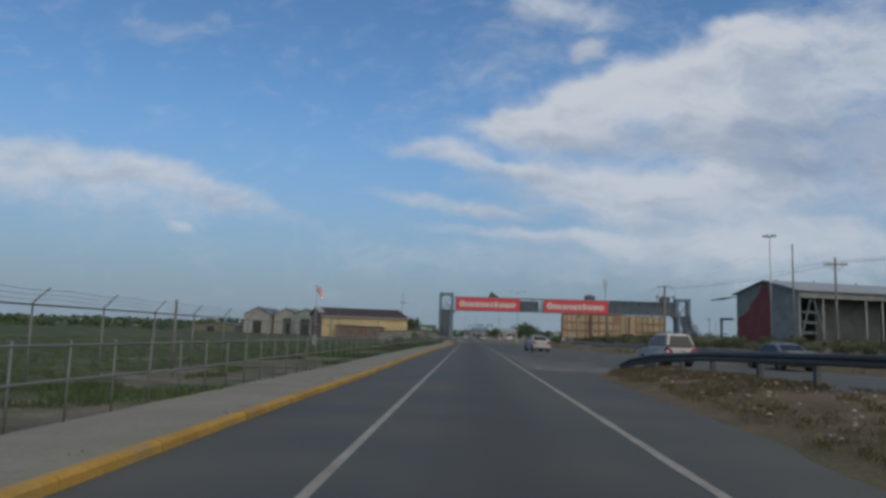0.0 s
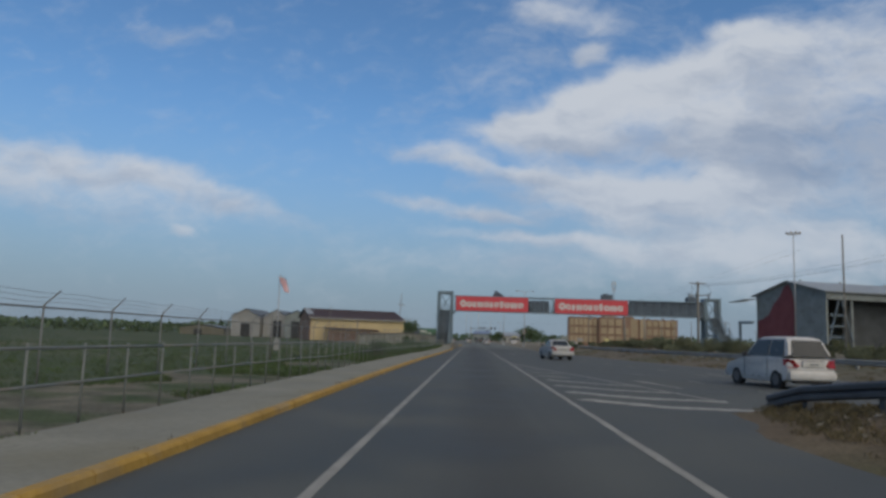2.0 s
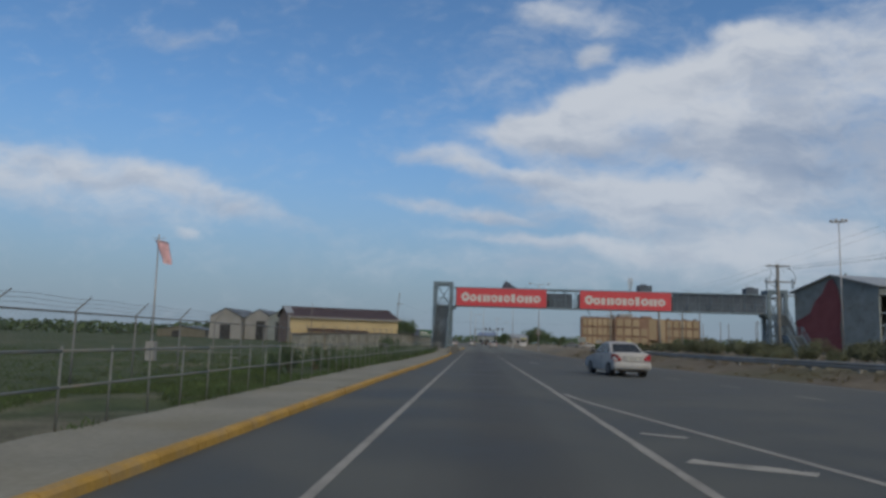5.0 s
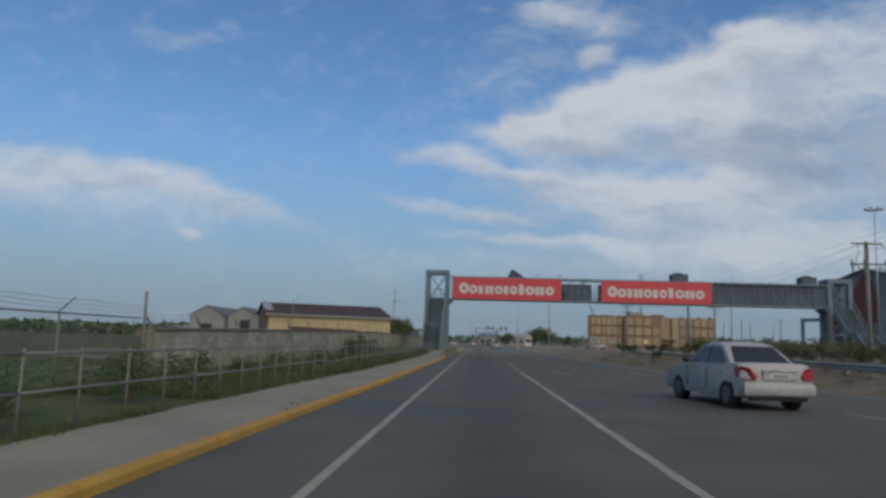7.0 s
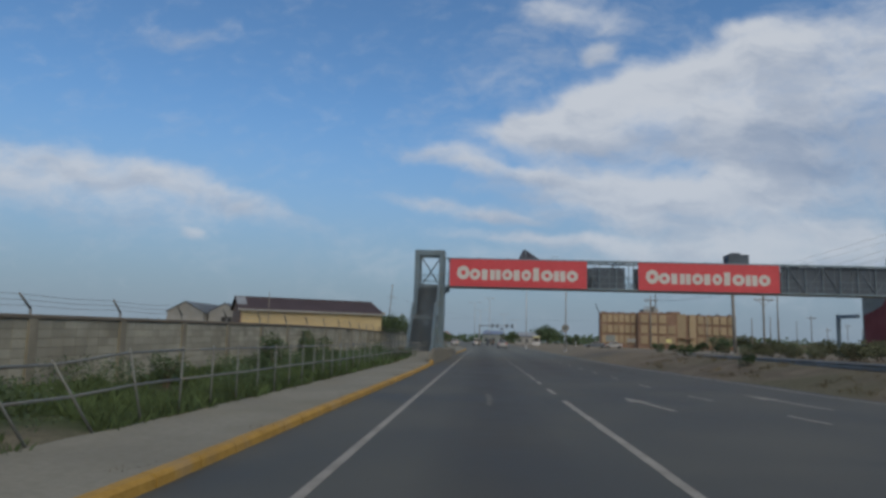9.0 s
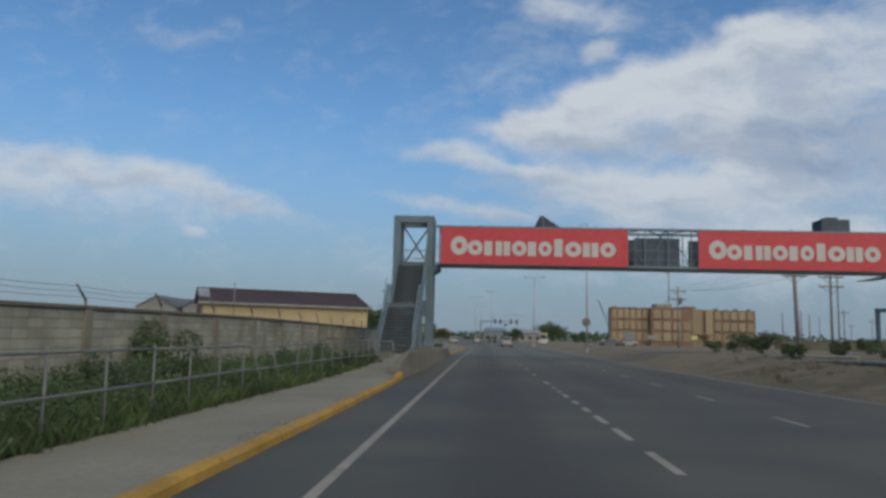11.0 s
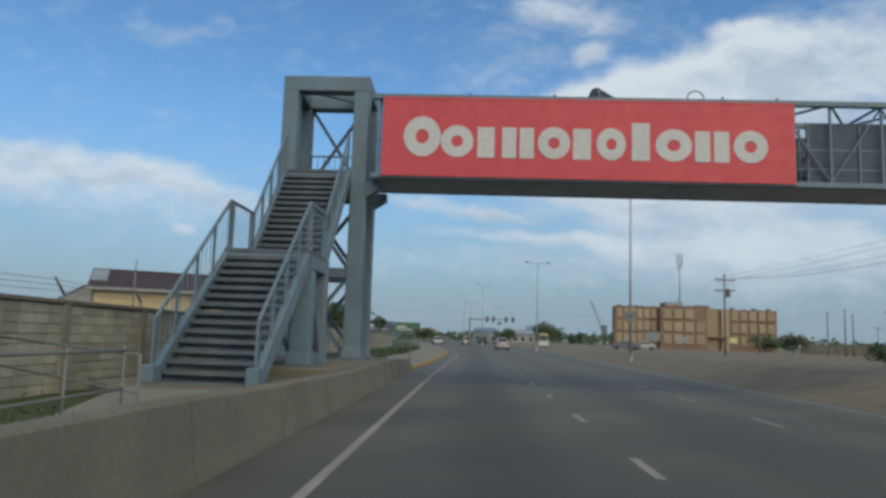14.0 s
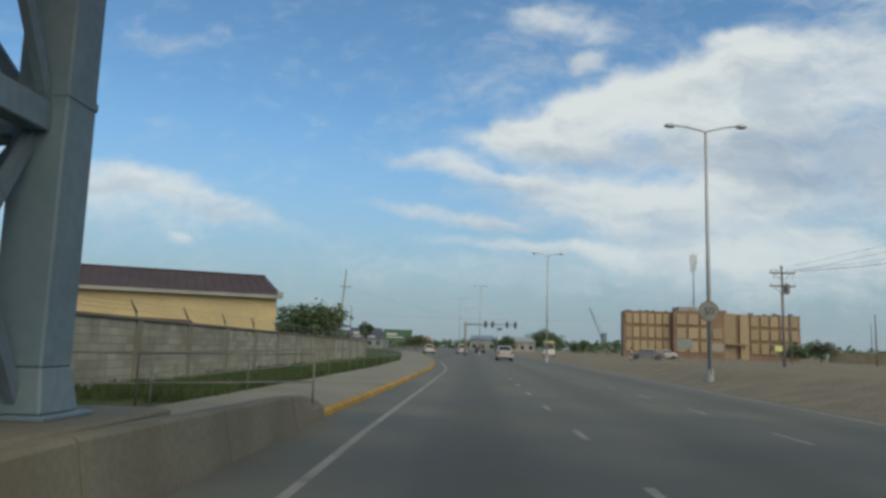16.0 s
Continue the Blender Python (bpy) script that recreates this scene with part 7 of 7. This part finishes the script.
def put(src, spots, first=True):
    for i, (x, y, k) in enumerate(spots):
        z = terrain(x, y) - 0.02
        m = pose(x, y, z, 0, 0, (i * 77) % 360)
        if i == 0 and first:
            src.matrix_basis = m @ Matrix.Diagonal((k, k, k, 1))
        else:
            c = copy_thing(src, m)
            c.scale = (k, k, k * (0.85 + 0.3 * ((i * 37) % 10) / 10))


green = shrub_kind("shrub", "leafy dark green shrub against the block wall", 11, 0.6, 1.1, M_LEAF, 1700, 0.036, "shrubs by the wall")
put(green, [(-6.1, 113.4, 1.0), (-5.6, 107.4, 0.85), (-6.9, 103.5, 0.8), (-4.62, 109.7, 0.85), (-4.42, 113.6, 0.72), (-5.3, 111.3, 0.7), (-6.3, 98.2, 1.0), (-7.4, 95.4, 1.2), (-6.6, 91.2, 0.7), (-5.4, 105.0, 0.75), (-5.9, 115.6, 0.7), (-7.2, 86.5, 0.8), (-7.5, 80.5, 0.7), (-6.8, 70.2, 1.0), (-6.4, 66.5, 0.95), (-7.0, 63.5, 0.8), (-7.4, 76.0, 0.7), (-6.4, 101.0, 0.7)])
tall = shrub_kind("shrub", "tall leafy weed growing through the railing", 12, 0.95, 1.9, M_LEAF, 2600, 0.042, "shrubs by the wall")
put(tall, [(-7.5, 103.0, 1.08), (-6.2, 62.0, 0.75)])
scrub = shrub_kind("scrub_bush", "dull olive scrub bush behind the guard rail", 13, 1.5, 2.4, M_LEAFDRY, 1500, 0.09, "scrub behind the guard rail")
spots = []
rng.seed(5)
for y in np.arange(52, 124, 2.6):
    x = at(y, 45, 24.5, 60, 21.5, 78, 18.2, 95, 17.6, 119, 17.0)
    for j in range(3):
        spots.append((x + 1.0 + j * 3.4 + rng.uniform(-1, 1), y + rng.uniform(-1.2, 1.2), rng.uniform(0.35, 0.7) + 0.06 * j))
put(scrub, spots)
dark_s = shrub_kind("scrub_bush", "dark green bush on the far verge", 14, 1.3, 1.7, M_LEAF, 900, 0.12, "scrub behind the guard rail")
put(dark_s, [(17.2, 141, 0.55), (18.9, 142, 0.5), (20.6, 141, 0.55), (23.4, 143, 0.5), (25.8, 140, 0.6), (24.0, 128, 0.5), (27.5, 131, 0.6), (30.5, 127, 0.65), (27, 160, 0.7), (33, 150, 0.9), (38, 160, 1.0), (13.6, 118.5, 0.45), (12.4, 104.0, 0.35)])
hedge = shrub_kind("hedge_bush", "dense dark bush before the storage shed", 15, 3.2, 5.2, M_LEAFDRY, 2200, 0.2, "hedge before the storage shed")
spots = [(x, y, rng.uniform(0.36, 0.6)) for x, y in [(40 + 5.2 * i + rng.uniform(-1, 1), 118 + 4.4 * i + rng.uniform(-3, 3)) for i in range(12)] + [(46 + 5.2 * i, 88 + 5.0 * i + rng.uniform(-3, 3)) for i in range(12)]]
put(hedge, spots)


def tufts(name, label, spots, mat, blade, lean_):
    """Rough grass: thin bent blades in tufts."""
    verts, faces = [], []
    for x, y, z, k in spots:
        for _ in range(11):
            u = rng.uniform(0, 6.28)
            b_ = Vector((x + rng.uniform(-0.12, 0.12), y + rng.uniform(-0.12, 0.12), z - 0.02))
            hgt = blade * k * rng.uniform(0.5, 1.2)
            d = Vector((math.cos(u), math.sin(u), 0)) * hgt * lean_ * rng.uniform(0.3, 1.2)
            s = Vector((-math.sin(u), math.cos(u), 0)) * (0.004 + 0.010 * hgt)
            i = len(verts)
            verts += [tuple(b_ - s), tuple(b_ + s), tuple(b_ + d * 0.4 + s * 0.7 + Vector((0, 0, hgt * 0.65))), tuple(b_ + d + Vector((0, 0, hgt))), tuple(b_ + d * 0.4 - s * 0.7 + Vector((0, 0, hgt * 0.65)))]
            faces.append((i, i + 1, i + 2, i + 3, i + 4))
    tagged(new(name, mesh_from(name, verts, faces, mat)), label, "grass", kind="stuff")


rng.seed(21)
spots = []
for _ in range(15000):
    y = 2 + 116 * rng.random() ** 0.8
    a, c = wall_x(y) + 0.2, fence_x(y) + 0.06
    x = rng.uniform(a, c)
    if noise.noise((x * 0.4, y * 0.25, 11)) > at(y, 45, 0.05, 70, -0.25):
        spots.append((x, y, terrain(x, y), rng.uniform(0.6, 1.3) * at(y, 60, 0.45, 95, 1.0)))
tufts("grass", "rough green grass between the railing and the wall", spots, M_GRASS, 0.30, 0.6)
verts, faces = [], []
for _ in range(900):
    y = rng.uniform(60, 118)
    a, c = wall_x(y) + 0.25, fence_x(y) - 0.15
    x = a + (c - a) * rng.random() ** 1.2
    k = 0.5 + 0.5 * noise.noise((x * 0.5, y * 0.3, 4))
    if k > 0.35 and (y > 92 or k > 0.6):
        leaf_cloud(verts, faces, Vector((x, y, terrain(x, y) + 0.12 + 0.3 * k)), 0.28 + 0.25 * k, 95, 0.03, 0.9)
tagged(new("weeds", mesh_from("weeds", verts, faces, M_LEAF)), "dense low leafy weeds along the foot of the block wall", "weeds", kind="stuff")
spots = []
for _ in range(5000):
    y = rng.uniform(4, 90)
    x = -9.6 - 34 * rng.random() ** 1.6
    spots.append((x, y, terrain(x, y), rng.uniform(0.7, 1.5)))
tufts("grass", "rough dark green field grass beyond the fence", spots, M_GRASS, 0.11, 0.7)
spots = []
for _ in range(2600):
    y = rng.uniform(-2, 30.5)
    a, c = isl_left(y) + 0.15, island_x(y)
    x = a + (c - a) * rng.random()
    if noise.noise((x * 0.7, y * 0.5, 5)) > -0.2:
        spots.append((x, y, terrain(x, y), rng.uniform(0.5, 1.2)))
tufts("dry_grass", "dry brown grass and weeds on the verge", spots, M_GRASSDRY, 0.12, 0.9)
spots = []
for _ in range(2400):
    y = rng.uniform(35, 122)
    x = edge_x(y) + 0.9 + 16 * rng.random() ** 1.5
    if noise.noise((x * 0.35, y * 0.2, 2)) > 0.0:
        spots.append((x, y, terrain(x, y), rng.uniform(0.4, 1.2)))
tufts("dry_grass", "sparse dry weeds on the sandy verge", spots, M_GRASSDRY, 0.17, 0.8)
spots = [(x, y, terrain(x, y), rng.uniform(0.6, 1.2)) for x, y in [(rng.uniform(-8.0, -5.3), rng.uniform(141, 186)) for _ in range(2500)]]
tufts("grass", "green grass strip along the bend", spots, M_GRASS, 0.26, 0.6)

spots = []
for _ in range(170):
    y = rng.uniform(4, 108)
    if noise.noise((y * 0.3, 9, 1)) > 0.0:
        spots.append((kerb_x(y) - rng.choice((0.17, 0.2, 0.24, 0.4)), y, 0.11, rng.uniform(0.4, 1.1)))
tufts("dry_grass", "small dry weeds in the joint behind the kerb", spots, M_GRASSDRY, 0.045, 1.0)

# litter on the verge
verts, faces = [], []
for _ in range(220):
    y = rng.uniform(6, 27)
    a, c = isl_left(y) + 0.5, island_x(y) - 0.2
    x = a + (c - a) * rng.random()
    p, s, u = Vector((x, y, terrain(x, y) + 0.03)), rng.uniform(0.02, 0.06), rng.uniform(0, 6.28)
    d, e2 = Vector((math.cos(u), math.sin(u), rng.uniform(-0.3, 0.5))) * s, Vector((-math.sin(u), math.cos(u), rng.uniform(-0.3, 0.5))) * s * 0.7
    k = len(verts)
    verts += [tuple(p - d - e2), tuple(p + d - e2), tuple(p + d + e2), tuple(p - d + e2), tuple(p + Vector((0, 0, s * 0.7)))]
    faces += [(k, k + 1, k + 4), (k + 1, k + 2, k + 4), (k + 2, k + 3, k + 4), (k + 3, k, k + 4)]
tagged(new("litter", mesh_from("litter", verts, faces, M_RUBBISH)), "scattered pale litter and rubble on the weedy verge", "litter", kind="stuff")

# far woods along the horizon
verts, faces = [], []
for _ in range(5200):
    x = rng.uniform(-420, -40)
    y = 330 + rng.uniform(-25, 60) - (x + 40) * 0.1
    z = rng.uniform(0.2, 1.0) * (4.6 + 2.0 * noise.noise((x * 0.03, 0, 0)))
    leaf_cloud(verts, faces, Vector((x, y, z)), 1.4, 2, 1.1)
for _ in range(2600):
    x = rng.uniform(45, 420)
    leaf_cloud(verts, faces, Vector((x, 430 + rng.uniform(0, 60), rng.uniform(0.2, 1) * (5.0 + 2.0 * noise.noise((x * 0.03, 3, 0))))), 1.6, 2, 1.3)
for _ in range(1400):
    x = rng.uniform(-150, 60)
    leaf_cloud(verts, faces, Vector((x, 560 + rng.uniform(0, 60), rng.uniform(0.2, 1) * (4.6 + 1.6 * noise.noise((x * 0.04, 6, 0))))), 1.8, 2, 1.4)
tagged(new("far_woods", mesh_from("far_woods", verts, faces, M_LEAF)), "low dark line of far trees along the horizon", "trees", kind="stuff")

# ---- blocks of the wall, laid in courses ----
BLOCK = mesh_of(box(B(), -0.085, 0.085, 0.006, 0.434, 0.006, 0.184, 0.006), "block", M_BLOCK)
rest = []
courses = 10
rng.seed(3)
for b0 in bays:
    for r in range(courses):
        for i in range(7):
            y = b0 + 0.165 + i * 0.44
            if y + 0.44 > W1:
                continue
            if 109.0 < b0 < 125.5 and r >= 2:
                x, a = wall_pose(y)
                ob = new("block", BLOCK)
                ob.parent = wall
                ob.location = (x + 8.5 + rng.uniform(-0.006, 0.006), y - 100, 0.01 + r * 0.19 + sink(y))
                ob.rotation_euler = (0, 0, a)
            else:
                rest.append((y, r))
verts, faces = [], []
for y, r in rest:
    x, a = wall_pose(y)
    d = rng.uniform(-0.006, 0.006)
    k = len(verts)
    c, s = math.sin(-a), math.cos(a)
    for lx, ly in ((-0.085, 0.006), (0.085, 0.006), (0.085, 0.434), (-0.085, 0.434)):
        for lz in (0.016, 0.194):
            verts.append((x + d + lx + ly * c, y + ly * s, r * 0.19 + lz + sink(y)))
    faces += [(k + f[0], k + f[1], k + f[2], k + f[3]) for f in ((0, 1, 3, 2), (2, 3, 5, 4), (4, 5, 7, 6), (6, 7, 1, 0), (1, 7, 5, 3), (0, 2, 4, 6))]
bl_ = new("block_course", mesh_from("block_course", verts, faces, M_BLOCKS))
bl_.parent = wall
bl_.location = (8.5, -100, 0)
tagged(bl_, kind="stuff")
